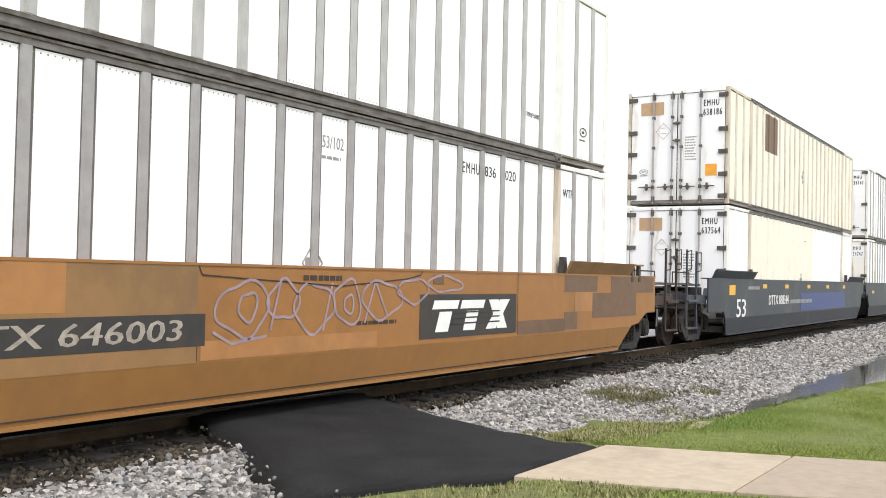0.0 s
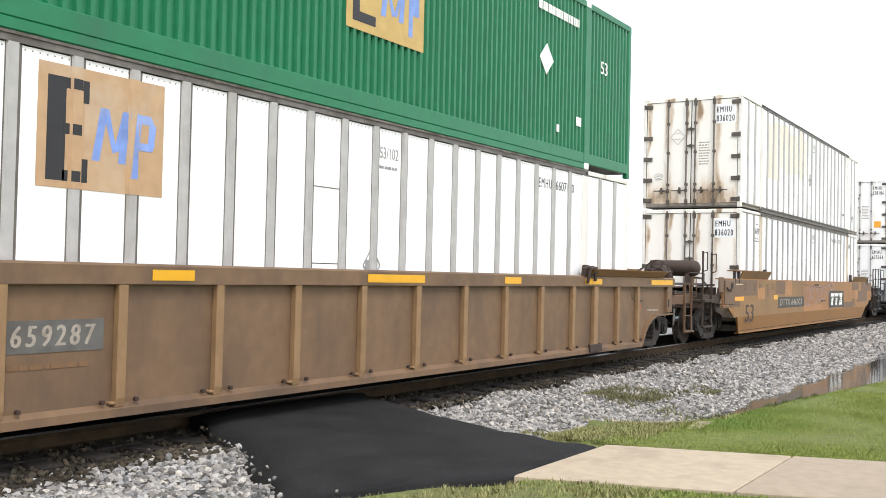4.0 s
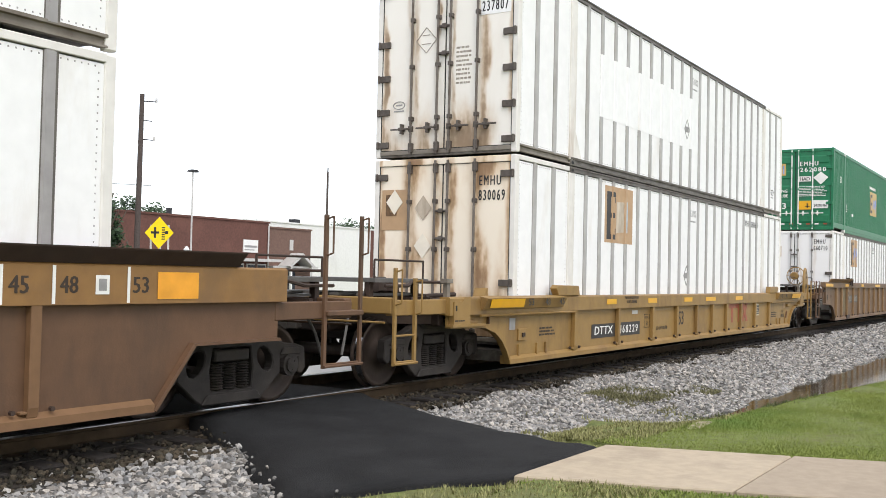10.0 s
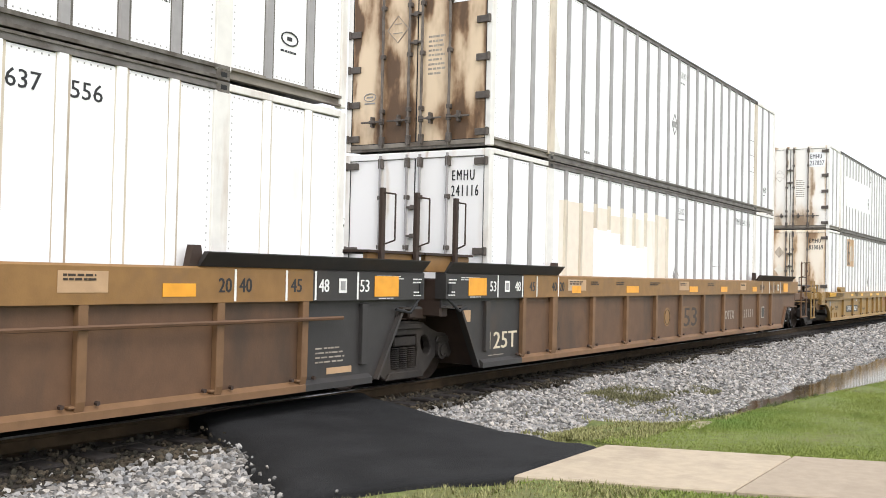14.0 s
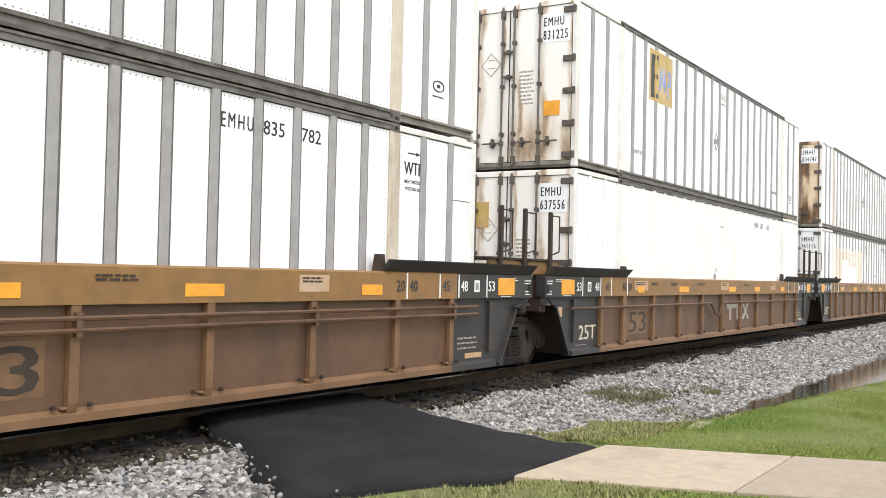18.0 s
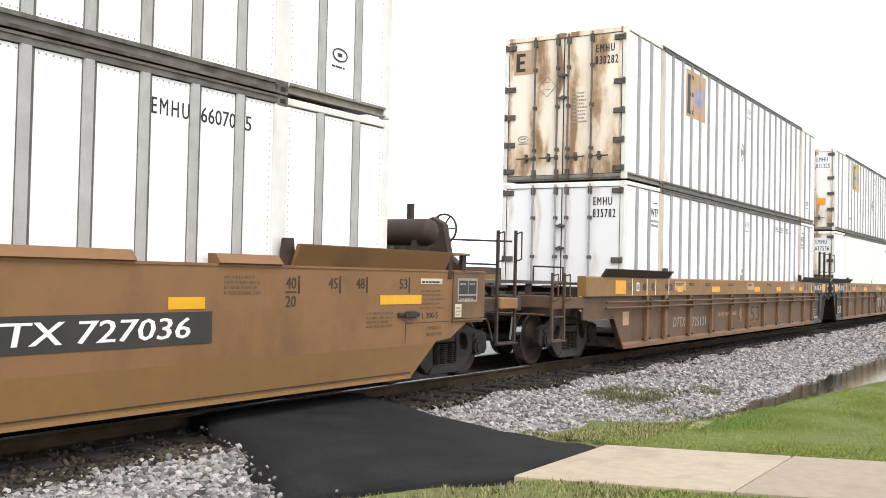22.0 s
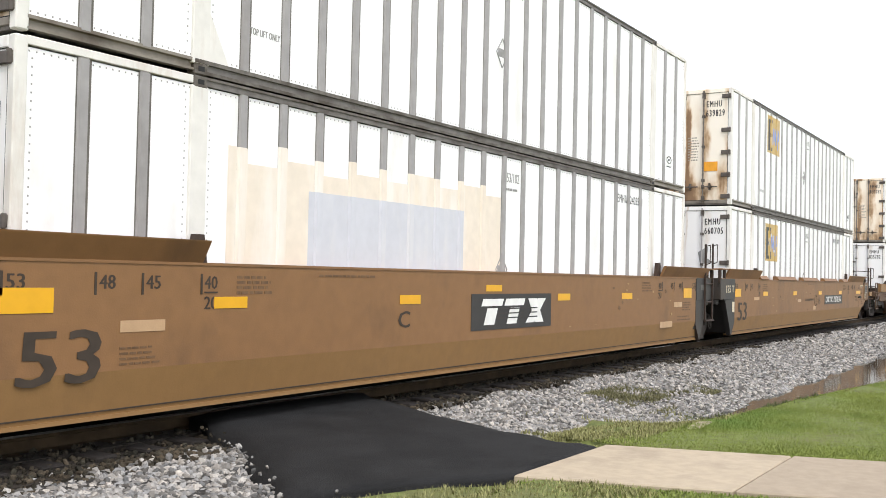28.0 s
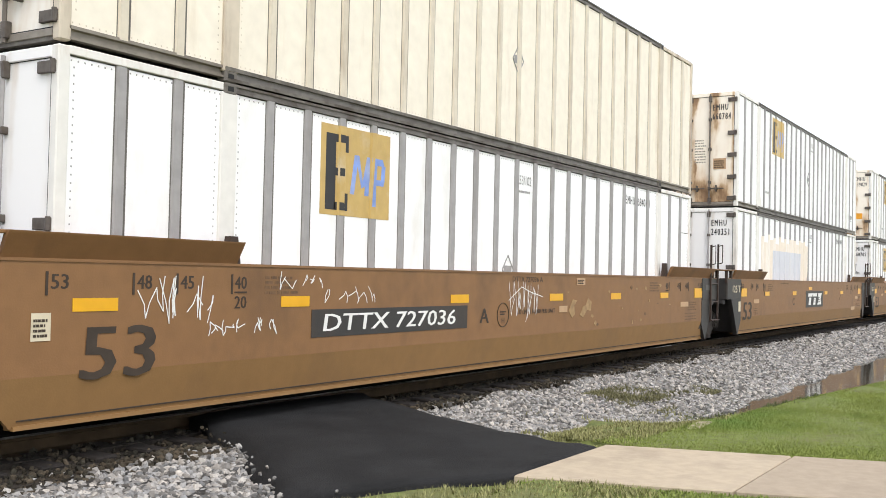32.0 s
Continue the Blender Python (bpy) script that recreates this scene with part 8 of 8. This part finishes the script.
for a in (1.42, 14.40):
    writing(b, "WTP", a, a + 0.42, 2.30, 2.46, M["black_ink"], -1.2775)
    part("arrow", Shape().prism([(a + 0.08, 2.562), (a + 0.27, 2.562), (a + 0.27, 2.545), (a + 0.36, 2.57), (a + 0.27, 2.595), (a + 0.27, 2.578), (a + 0.08, 2.578)], "y", -1.2785, -1.2757), M["black_ink"], b)
    writing(b, "WIDE TWISTLOCK", a, a + 0.44, 2.19, 2.235, M["black_ink"], -1.2775)
    writing(b, "POSITION LIFT", a + 0.03, a + 0.41, 2.10, 2.145, M["black_ink"], -1.2775)
b = load(UNIT["G"], 1, "830282", seed=21, door="door_ochre", hinges=T_DOOR, label="white ribbed container with rust-brown doors")
plate(b, "logo_panel", 1.10, 0.62, 2.14, 2.62, M["tan_plate"], 0.018, "rear")
part("dark_mark", Shape().box(0.010, 0.013, 0.96, 1.04, 2.2, 2.56).box(0.010, 0.013, 0.84, 0.96, 2.2, 2.26).box(0.010, 0.013, 0.86, 0.96, 2.35, 2.41).box(0.010, 0.013, 0.84, 0.96, 2.5, 2.56), M["brown_ink"], b)
logo(b, M["tan_plate"])
b = load(UNIT["H"], 0, "660705", "EMHU 660705", post="pale_post", seed=22, hinges=(1.5, 2.62), label="white ribbed container with scratched logo panel")
logo(b, M["yellow_plate"], x0=3.36, z0=1.63)
for a, c, w2, h2 in ((3.70, 2.05, 0.10, 0.20), (3.92, 2.30, 0.07, 0.09), (4.12, 2.18, 0.08, 0.16), (4.22, 1.88, 0.12, 0.07)):
    plate(b, "scraped_patch", a, a + w2, c, c + h2, M["lilac_patch"], -1.2835)
plate(b, "logo_panel", 1.12, 0.55, 2.1, 2.45, M["tan_plate"], 0.014, "rear")
part("scraped_patch", Shape().prism([(-0.5, 1.75), (-0.75, 1.9), (-0.72, 1.6), (-0.9, 1.5), (-0.55, 1.45)], "x", 0.008, 0.014), M["grey_ink"], b)
b = load(UNIT["H"], 1, "639829", post="pale_post", seed=24, door="door_rusty", hinges=T_DOOR, label="white ribbed container with rusty doors and ochre logo")
logo(b, M["yellow_plate"])
plate(b, "caution_label", -0.60, -0.95, 0.85, 1.08, M["orange_ink"], 0.014, "rear")
b = load(UNIT["I"], 0, "240351", "EMHU 240351", seed=26, label="white ribbed container with tan and lilac repainted fields")
paint(b, 2.4, 8.0, 0.16, 2.36, M["tan_patch"], "faded_field", "faded tan paint field", ragged=0.3)
paint(b, 3.65, 6.95, 0.16, 1.93, M["lilac_patch"], "lilac_field", "grey lilac paint field", 0.003)
b = load(UNIT["I"], 1, "660784", seed=28, door="door_rusty", hinges=T_DOOR, label="white ribbed container with rust-streaked doors")
logo(b, M["yellow_plate"])
plate(b, "caution_label", -0.68, -1.0, 0.95, 1.22, M["tan_plate"], 0.014, "rear")
bars(b, -0.70, -0.98, 0.98, 1.19, 4, M["brown_ink"], 0.0105, "rear", seed=97)
b = load(UNIT["J"], 0, "", "EMHU 684011", seed=30, label="white ribbed container with large ochre and blue logo")
logo(b, M["yellow_plate"])
b = load(UNIT["J"], 1, "", "", panel="cream", post="cream_post", seed=32, door="door_stained", hinges=T_DOOR, label="cream painted ribbed container on top of the stack")



def seam(box, x0, x1, heights, uprights=()):
    """Thin dark joints of a repaired panel."""
    for z in heights:
        part("panel_seam", Shape().box(x0, x1, -1.2772, -1.2750, z - 0.006, z + 0.006), M["seam_and_shade"], box)
    for u in uprights:
        part("panel_seam", Shape().box(u - 0.005, u + 0.005, -1.2772, -1.2750, min(heights), max(heights)), M["seam_and_shade"], box)


by_label = {b["label"]: b for b in loads}
seam(by_label["white ribbed container with large ochre and blue logo"], 15.545, 16.03, (2.06,))
seam(by_label["clean white ribbed container with dark lettering"], 15.545, 16.03, (2.06,))
seam(by_label["white ribbed container with faded tan field"], 10.57, 11.07, (1.05, 1.38))
seam(by_label["white ribbed container with dark rusty doors"], 13.61, 14.06, (1.0, 1.42, 1.80))
seam(by_label["white ribbed container under a green one"], 6.92, 7.41, (1.15, 2.0))
# ---- behind the track ----
road = part("street", Shape().box(-120, 260, 11.7, 48.6, -0.6, -0.40), M["pale_road"])
tagged(road, "pale paved street behind the railway", "street", "", "structure")


def shop(name, x0, x1, y0, y1, z1, wall, label):
    b = thing(name, label, "building", at=(x0, y0, -0.45))
    w, d, h = x1 - x0, y1 - y0, z1 + 0.45
    part("wall", Shape().box(0, w, 0, d, 0, h - 0.12), wall, b)
    part("roof", Shape().box(0.2, w - 0.2, 0.2, d - 0.2, h - 0.13, h - 0.10), M["trim"], b)
    cap = Shape().box(-0.06, w + 0.06, -0.08, 0.12, h - 0.12, h).box(-0.06, 0.14, 0.12, d, h - 0.12, h).box(w - 0.14, w + 0.06, 0.12, d, h - 0.12, h)
    part("coping", cap, wall, b)
    return b, w, h


b, w, h = shop("brick_shop", 41.3, 55.9, 50, 52.4, 5.05, M["brick"], "long red-brown brick shop with pale canopy")
part("canopy", Shape().box(0.1, w - 0.1, -1.5, 0.0, 2.55, 2.75), M["trim"], b)
for i in range(6):
    u = 0.6 + 2.35 * i
    f = part("shop_window", Shape().box(u, u + 1.9, -0.06, 0.02, 0.5, 2.3), M["stucco"] if i % 3 == 0 else M["dark_glass"], b)
    part("window_frame", Shape().box(u - 0.06, u, -0.09, 0.02, 0.4, 2.4).box(u + 1.9, u + 1.96, -0.09, 0.02, 0.4, 2.4).box(u, u + 1.9, -0.09, 0.02, 2.3, 2.4).box(u + 0.9, u + 0.96, -0.09, 0.02, 0.5, 2.3), M["trim"], f)
part("wall_sign", Shape().box(11.9, 13.4, -0.08, 0.0, 3.2, 4.1), M["stucco"], b)
part("sign_bar", Shape().box(12.0, 13.3, -0.1, -0.08, 3.55, 3.7).box(12.0, 13.0, -0.1, -0.08, 3.35, 3.42), M["grey_ink"], b)
part("downpipe", Shape().cyl((4.2, -0.08, 0), (4.2, -0.08, 4.9), 0.05, 8).cyl((14.5, -0.08, 0), (14.5, -0.08, 5.2), 0.06, 8), M["trim"], b)
part("roof_vent", Shape().cyl((6.4, 1.6, h - 0.1), (6.4, 1.6, h + 0.5), 0.2, 10).box(1.0, 1.3, 1.4, 1.7, h - 0.1, h + 0.2), M["dark_metal"], b)
b, w, h = shop("brick_shop", 56.0, 61.2, 50.4, 53, 4.75, M["brick_light"], "small pink-brown brick shop with a gabled porch")
part("porch_roof", Shape().prism([(1.4, 2.3), (2.9, 3.3), (4.4, 2.3), (4.2, 2.2), (2.9, 3.05), (1.6, 2.2)], "y", -1.2, 0.0), M["trim"], b)
part("porch_post", Shape().box(1.6, 1.75, -1.15, -1.0, 0, 2.3).box(4.05, 4.2, -1.15, -1.0, 0, 2.3), M["stucco"], b)
part("door", Shape().box(2.4, 3.4, -0.05, 0.02, 0.2, 2.2), M["dark_glass"], b)
part("canopy", Shape().box(0, w, -0.8, 0, 2.15, 2.3), M["trim"], b)
part("wall_vent", Shape().box(2.7, 3.1, -0.04, 0.0, 3.5, 4.3), M["trim"], b)
b, w, h = shop("white_building", 63.3, 80.6, 58, 75, 5.75, M["stucco"], "large plain white building with flat roof")
part("roof_unit", Shape().box(8.4, 9.2, 3, 3.8, h - 0.1, h + 0.55), M["dark_metal"], b, "", 0.05)
part("side_band", Shape().box(w - 1.1, w, -0.05, 0, 0, h - 0.15), M["brick"], b)
part("wall_lamp", Shape().box(5.6, 5.9, -0.15, 0, 3.4, 3.7), M["dark_metal"], b)
b, w, h = shop("white_building", 14.0, 40.4, 52, 66, 4.25, M["stucco"], "low white building with flat roof")
part("parapet_step", Shape().box(w - 2.2, w, -0.05, 0.4, h - 0.2, h + 0.35), M["stucco"], b)
for i in range(3):
    u = 8 + 4.0 * i
    part("window", Shape().box(u, u + 1.4, -0.05, 0.02, 1.0, 2.2), M["dark_glass"], b)

def tree(x, y, height, width, seed, label, base=-0.45, trunk=0.35, cone=False):
    rnd = random.Random(seed)
    t = thing("tree", label, "tree", at=(x, y, base))
    s = Shape().cyl((0, 0, 0), (0.1, 0, height * 0.45), 0.03 * height, 9, 0.018 * height)
    tips = []
    for i in range(9):
        a = i * 2.4 + rnd.uniform(-0.4, 0.4)
        z0 = height * rnd.uniform(0.28, 0.45)
        r = width * rnd.uniform(0.25, 0.42)
        z1 = height * rnd.uniform(0.5, 0.88)
        p = (r * math.cos(a), r * math.sin(a), z1)
        s.cyl((0.05, 0, z0), p, 0.010 * height, 6, 0.004 * height)
        tips.append(p)
    part("trunk", s, M["bark"], t)
    vs, fs = [], []
    centres = tips + [(0, 0, height * 0.8), (0, 0, height * 0.62)] + [(width * 0.4 * math.cos(i * 1.3), width * 0.4 * math.sin(i * 1.3), height * rnd.uniform(0.35, 0.75)) for i in range(9)]
    if cone:
        centres = [(width * 0.5 * (1 - k / 26) * math.cos(k * 2.4) * 0.75, width * 0.5 * (1 - k / 26) * math.sin(k * 2.4) * 0.75, height * (0.22 + 0.74 * k / 26)) for k in range(26)]
    for c in centres:
        rr = width * rnd.uniform(0.13, 0.24) * (1 - 0.55 * c[2] / height if cone else 1)
        for _ in range(420):
            d = Vector((rnd.gauss(0, 1), rnd.gauss(0, 1), rnd.gauss(0, 0.8)))
            d = d.normalized() * rr * rnd.uniform(0.45, 1.12)
            p = Vector(c) + d
            if p.z < height * trunk * 0.6:
                continue
            k = len(vs)
            u = Vector((rnd.gauss(0, 1), rnd.gauss(0, 1), rnd.gauss(0, 1))).normalized()
            w2 = u.orthogonal().normalized()
            z = 0.026 * width * rnd.uniform(0.6, 1.3)
            vs += [tuple(p + u * z), tuple(p + w2 * z * 0.6), tuple(p - u * z), tuple(p - w2 * z * 0.6)]
            fs.append((k, k + 1, k + 2, k + 3))
    many("crown", vs, fs, M["leaf"], t, "", "", "stuff")
    return t


tree(38.3, 47.2, 7.3, 4.4, 3, "leafy green street tree before the white building", cone=True, trunk=0.15)
for i, (x, y, hh, ww) in enumerate(((62, 80, 8.3, 9), (54, 84, 8.8, 9), (48, 88, 9.4, 10), (67, 78, 9.9, 7), (63, 90, 11.0, 9), (66.8, 93, 10.8, 7), (70, 92, 10.2, 8), (58, 92, 9.0, 10), (89.5, 84, 8.3, 5), (120, 88, 9.4, 9), (128, 90, 9.2, 9), (111, 86, 8.6, 7))):
    tree(x, y, hh, ww, 20 + i, "distant green tree behind the buildings", trunk=0.2)

# poles, wires and signs
pole = thing("utility_pole", "dark wooden utility pole with small brackets", "utility pole", at=(39.6, 45.4, -0.45))
part("shaft", Shape().cyl((0, 0, 0), (0.1, 0, 11.9), 0.19, 10, 0.13), M["pole_wood"], pole)
part("bracket", Shape().tube([(0.1, 0, 11.5), (0.9, -0.3, 11.55)], 0.03).tube([(0.1, 0, 10.4), (0.7, -0.2, 10.4)], 0.025).tube([(0.1, 0, 9.3), (0.8, -0.3, 9.3)], 0.025), M["dark_metal"], pole)
part("insulator", Shape().cyl((0.9, -0.3, 11.5), (0.9, -0.3, 11.75), 0.06, 8).cyl((0.8, -0.3, 9.25), (0.8, -0.3, 9.5), 0.06, 8), M["trim"], pole)
pole = thing("utility_pole", "thin dark pole beside the white building", "utility pole", at=(57.6, 46.0, -0.45))
part("shaft", Shape().cyl((0, 0, 0), (0, 0, 9.2), 0.11, 10, 0.07), M["pole_wood"], pole)
part("cap", Shape().cyl((0, 0, 9.2), (0, 0, 9.5), 0.04, 8), M["dark_metal"], pole)
pole = thing("utility_pole", "distant wooden pole with a crossarm and wires", "utility pole", at=(54.5, 72, -0.45))
part("shaft", Shape().cyl((0, 0, 0), (0, 0, 10.4), 0.14, 8, 0.10), M["pole_wood"], pole)
part("crossarm", Shape().box(-1.0, 1.0, -0.06, 0.06, 9.4, 9.55), M["pole_wood"], pole)
part("wire", Shape().tube([(1.0, 0, 9.5), (4, -1, 9.2), (8, -2, 9.3)], 0.02).tube([(-1.0, 0, 9.5), (-6, 1, 9.1), (-14, 3, 9.6)], 0.02), M["dark_metal"], pole)
lamp = thing("street_lamp", "tall thin street lamp with a flat head", "street lamp", at=(46.5, 48.2, -0.45))
part("shaft", Shape().cyl((0, 0, 0), (0, 0, 8.2), 0.07, 8, 0.045), M["trim"], lamp)
part("lamp_head", Shape().prism([(-0.35, 8.18), (0.35, 8.18), (0.22, 8.32), (-0.22, 8.32)], "y", -0.2, 0.2), M["dark_metal"], lamp)
lamp = thing("street_lamp", "short dark street lamp with a white globe", "street lamp", at=(44.6, 46.6, -0.45))
part("shaft", Shape().cyl((0, 0, 0), (0, 0, 2.9), 0.06, 8, 0.05), M["dark_metal"], lamp)
part("globe", Shape().lathe([(0.02, -0.02), (0.16, 0.0)], (0, 0, 2.9), 4).cyl((0, 0, 2.9), (0, 0, 3.12), 0.12, 10, 0.19).cyl((0, 0, 3.12), (0, 0, 3.32), 0.19, 10, 0.06), M["lamp_globe"], lamp)

sign = thing("warning_sign", "yellow diamond crossing sign with a yellow plate below", "traffic sign", at=(23.2, 25.5, -0.40))
sign.rotation_euler, sign.scale = (0, 0, radians(-68)), (0.94, 0.94, 0.94)
part("post", Shape().box(-0.35, -0.30, -0.02, 0.03, 0, 3.5).box(0.30, 0.35, -0.02, 0.03, 0, 3.5), M["trim"], sign)
part("diamond", Shape().prism([(-0.54, 3.22), (0, 2.66), (0.54, 3.22), (0, 3.78)], "y", -0.05, -0.04), M["sign_yellow"], sign)
mk = Shape().box(-0.30, 0.0, -0.054, -0.051, 3.19, 3.27).box(-0.19, -0.11, -0.054, -0.051, 3.04, 3.42).box(0.22, 0.34, -0.054, -0.051, 3.18, 3.28)
for k in range(6):
    mk.box(0.10, 0.22, -0.054, -0.051, 2.98 + 0.08 * k, 3.02 + 0.08 * k)
part("symbol", mk, M["black_ink"], sign)
part("plate", Shape().box(-0.46, 0.46, -0.05, -0.04, 1.86, 2.62), M["sign_yellow"], sign)
tx = Shape().box(-0.40, -0.2, -0.054, -0.051, 2.46, 2.50).box(0.2, 0.40, -0.054, -0.051, 2.06, 2.10)
for k, (a, bb) in enumerate(((-0.1, 0.4), (-0.38, 0.0), (-0.38, 0.15))):
    tx.box(a, bb, -0.054, -0.051, 2.44 - 0.24 * k, 2.52 - 0.24 * k)
part("plate_lettering", tx, M["brown_ink"], sign)


# ---- grass ----
def blades(name, spots, mat, high, label, seed, lean=0.5):
    rnd = np.random.RandomState(seed)
    n = len(spots)
    h = rnd.uniform(*high, n)
    a = rnd.uniform(0, 2 * np.pi, n)
    w = rnd.uniform(0.004, 0.009, n) * (1 + h * 4)
    d = np.stack([np.cos(a), np.sin(a), np.zeros(n)], 1)
    side = np.stack([-np.sin(a), np.cos(a), np.zeros(n)], 1)
    tip = spots + d * (h * rnd.uniform(0.1, lean, n))[:, None] + np.array([0, 0, 1]) * h[:, None]
    pts = np.stack([spots - side * w[:, None], spots + side * w[:, None], tip], 1)
    return many(name, pts.reshape(-1, 3).tolist(), np.arange(3 * n).reshape(-1, 3).tolist(), mat, None, label, "grass")


def grow():
    rnd = np.random.RandomState(3)
    lawn, dry = [], []
    for x0, x1, y0, y1, n in ((8.95, 14, 1.2, 4.5, 110000), (14, 24, 1.4, 3.4, 80000), (24, 45, 1.2, 3.0, 40000), (5.0, 8.4, 1.6, 3.9, 24000)):
        p = np.stack([rnd.uniform(x0, x1, n), rnd.uniform(y0, y1, n)], 1)
        edge = np.interp(p[:, 0], [8.9, 10.5, 11.5, 12.7, 15.3, 20.2, 26], [4.0, 4.1, 3.85, 3.62, 3.44, 2.9, 2.62]) + 0.07 * np.sin(p[:, 0] * 2.3)
        edge = np.where(p[:, 0] < 7.25, 3.75 + 0.1 * np.sin(p[:, 0] * 7), edge)
        west = 7.23 + SKEW * (3.78 - p[:, 1])
        path = (p[:, 0] > west - 0.03 * np.abs(np.sin(p[:, 1] * 11))) & (p[:, 0] < west + 1.885 + 0.03 * np.abs(np.sin(p[:, 1] * 9)))
        p = p[(p[:, 1] < edge) & ~path]
        lawn.append(p)
    for x0, x1, y0, y1, n in ((8.9, 12.6, 3.7, 5.1, 30000), (12.7, 15.7, 5.30, 6.15, 9000), (14.9, 17.0, 5.0, 5.6, 4500), (12.0, 17, 3.5, 4.0, 4000), (17, 24, 2.7, 3.4, 2000), (4.4, 7.9, 2.6, 4.75, 34000), (12.0, 14.5, 4.4, 5.0, 3000), (10, 20, 4.6, 6.8, 500)):
        p = np.stack([rnd.uniform(x0, x1, n), rnd.uniform(y0, y1, n)], 1)
        clump = np.sin(p[:, 0] * 4.1) * np.sin(p[:, 1] * 5.3 + p[:, 0]) > rnd.uniform(-1, 0.6, n)
        left, right = crossing_edges(p[:, 1])
        west = 7.23 + SKEW * (3.78 - p[:, 1])
        clump &= ((p[:, 0] < left) | (p[:, 0] > right)) & ((p[:, 0] < west) | (p[:, 0] > west + 1.9) | (p[:, 1] > 3.82))
        dry.append(p[clump])
    lawn, dry = np.concatenate(lawn), np.concatenate(dry)
    # tufts that hang over the water on both banks
    u = np.concatenate([rnd.uniform(12.2, 18, 5200), rnd.uniform(18, 40, 3000)])
    bank = np.column_stack([u, np.interp(u, [12.2, 12.7, 15.3, 20.2, 26, 40], [3.80, 3.66, 3.48, 2.94, 2.66, 2.4]) + rnd.normal(0.04, 0.10, len(u))])
    v = rnd.uniform(11.8, 17.5, 2600)
    bank = np.concatenate([bank, np.column_stack([v, np.interp(v, [11.8, 13, 17.5], [4.25, 4.42, 4.55]) + rnd.normal(0, 0.10, len(v))])])
    bank = bank[np.sin(bank[:, 0] * 3.7) + np.sin(bank[:, 0] * 9.1) + 1.2 * np.sin(bank[:, 0] * 1.31 + 1) + rnd.normal(0, 0.7, len(bank)) > 0.9]

    def z(p):
        return np.array([max(ground_height(a, b), float(bed_height(b, a)) if b > 4.5 else -9) for a, b in p])
    blades("lawn_grass", np.column_stack([lawn, z(lawn) - 0.01]), M["grass_blade"], (0.012, 0.030), "short green mown lawn grass", 4, 0.9)
    blades("bank_weeds", np.column_stack([bank, np.maximum(z(bank), -0.52) - 0.01]), M["bank_blade"], (0.02, 0.09), "dark green weeds along the ditch", 8, 0.7)
    stony = (dry[:, 1] > 4.9) & (dry[:, 0] > 10)
    a, b = dry[stony], dry[~stony]
    blades("gravel_weeds", np.column_stack([a, z(a) + 0.022]), M["olive_blade"], (0.02, 0.06), "dull olive weeds growing through the gravel", 6, 0.9)
    blades("weeds", np.column_stack([b, z(b) - 0.01]), M["dry_blade"], (0.015, 0.06), "sparse yellowish weeds in gravel and soil", 5, 0.9)


grow()
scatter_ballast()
# timber ties, each a piece of the track
tie_mesh = Shape().box(-0.115, 0.115, -1.44, 1.30, -0.34, -0.150).mesh("tie", M["tie"], 0.015)
for i in range(150):
    u = -2.0 + 0.52 * i
    if 7.2 < u < 10.3:
        continue
    piece("tie", tie_mesh, track, u, YC + 0.03 * math.sin(i * 7.3), 0.004 * math.sin(i * 3.1))
plate_mesh = Shape().box(-0.09, 0.09, -0.17, 0.17, -0.152, -0.140).mesh("tie_plate", M["rail"])
for i in range(60):
    u = -2.0 + 0.52 * i
    if 7.2 < u < 10.3:
        continue
    piece("tie_plate", plate_mesh, track, u, YC - 0.755)


# ---- what moves: the train rolls along, the wheels turn ----
def travel(t):
    """Metres gone since the clip's start."""
    i = min(int(t), 31)
    f = t - i
    p = [TRAVEL[max(0, min(32, k))] for k in (i - 1, i, i + 1, i + 2)]
    if i == 0:
        p[0] = 2 * p[1] - p[2]
    if i == 31:
        p[3] = 2 * p[2] - p[1]
    return p[1] + 0.5 * f * (p[2] - p[0] + f * (2 * p[0] - 5 * p[1] + 4 * p[2] - p[3] + f * (3 * (p[1] - p[2]) + p[3] - p[0])))


def motions():
    for ob in TRAIN + loads:
        x, y, z = ob.location
        walk(ob, [(float(t), pose(x + TRAVEL[t], y, z)) for t in range(33)])
    for ob, dx in WHEELS:
        start = math.degrees(hash_free(ob.name))
        walk(ob, [(i / 10, pose(dx, 0, WHEEL_R, 0, start + math.degrees(travel(i / 10) / WHEEL_R), 0)) for i in range(321)])


def hash_free(name):
    return sum(ord(c) for c in name) * 0.37


motions()
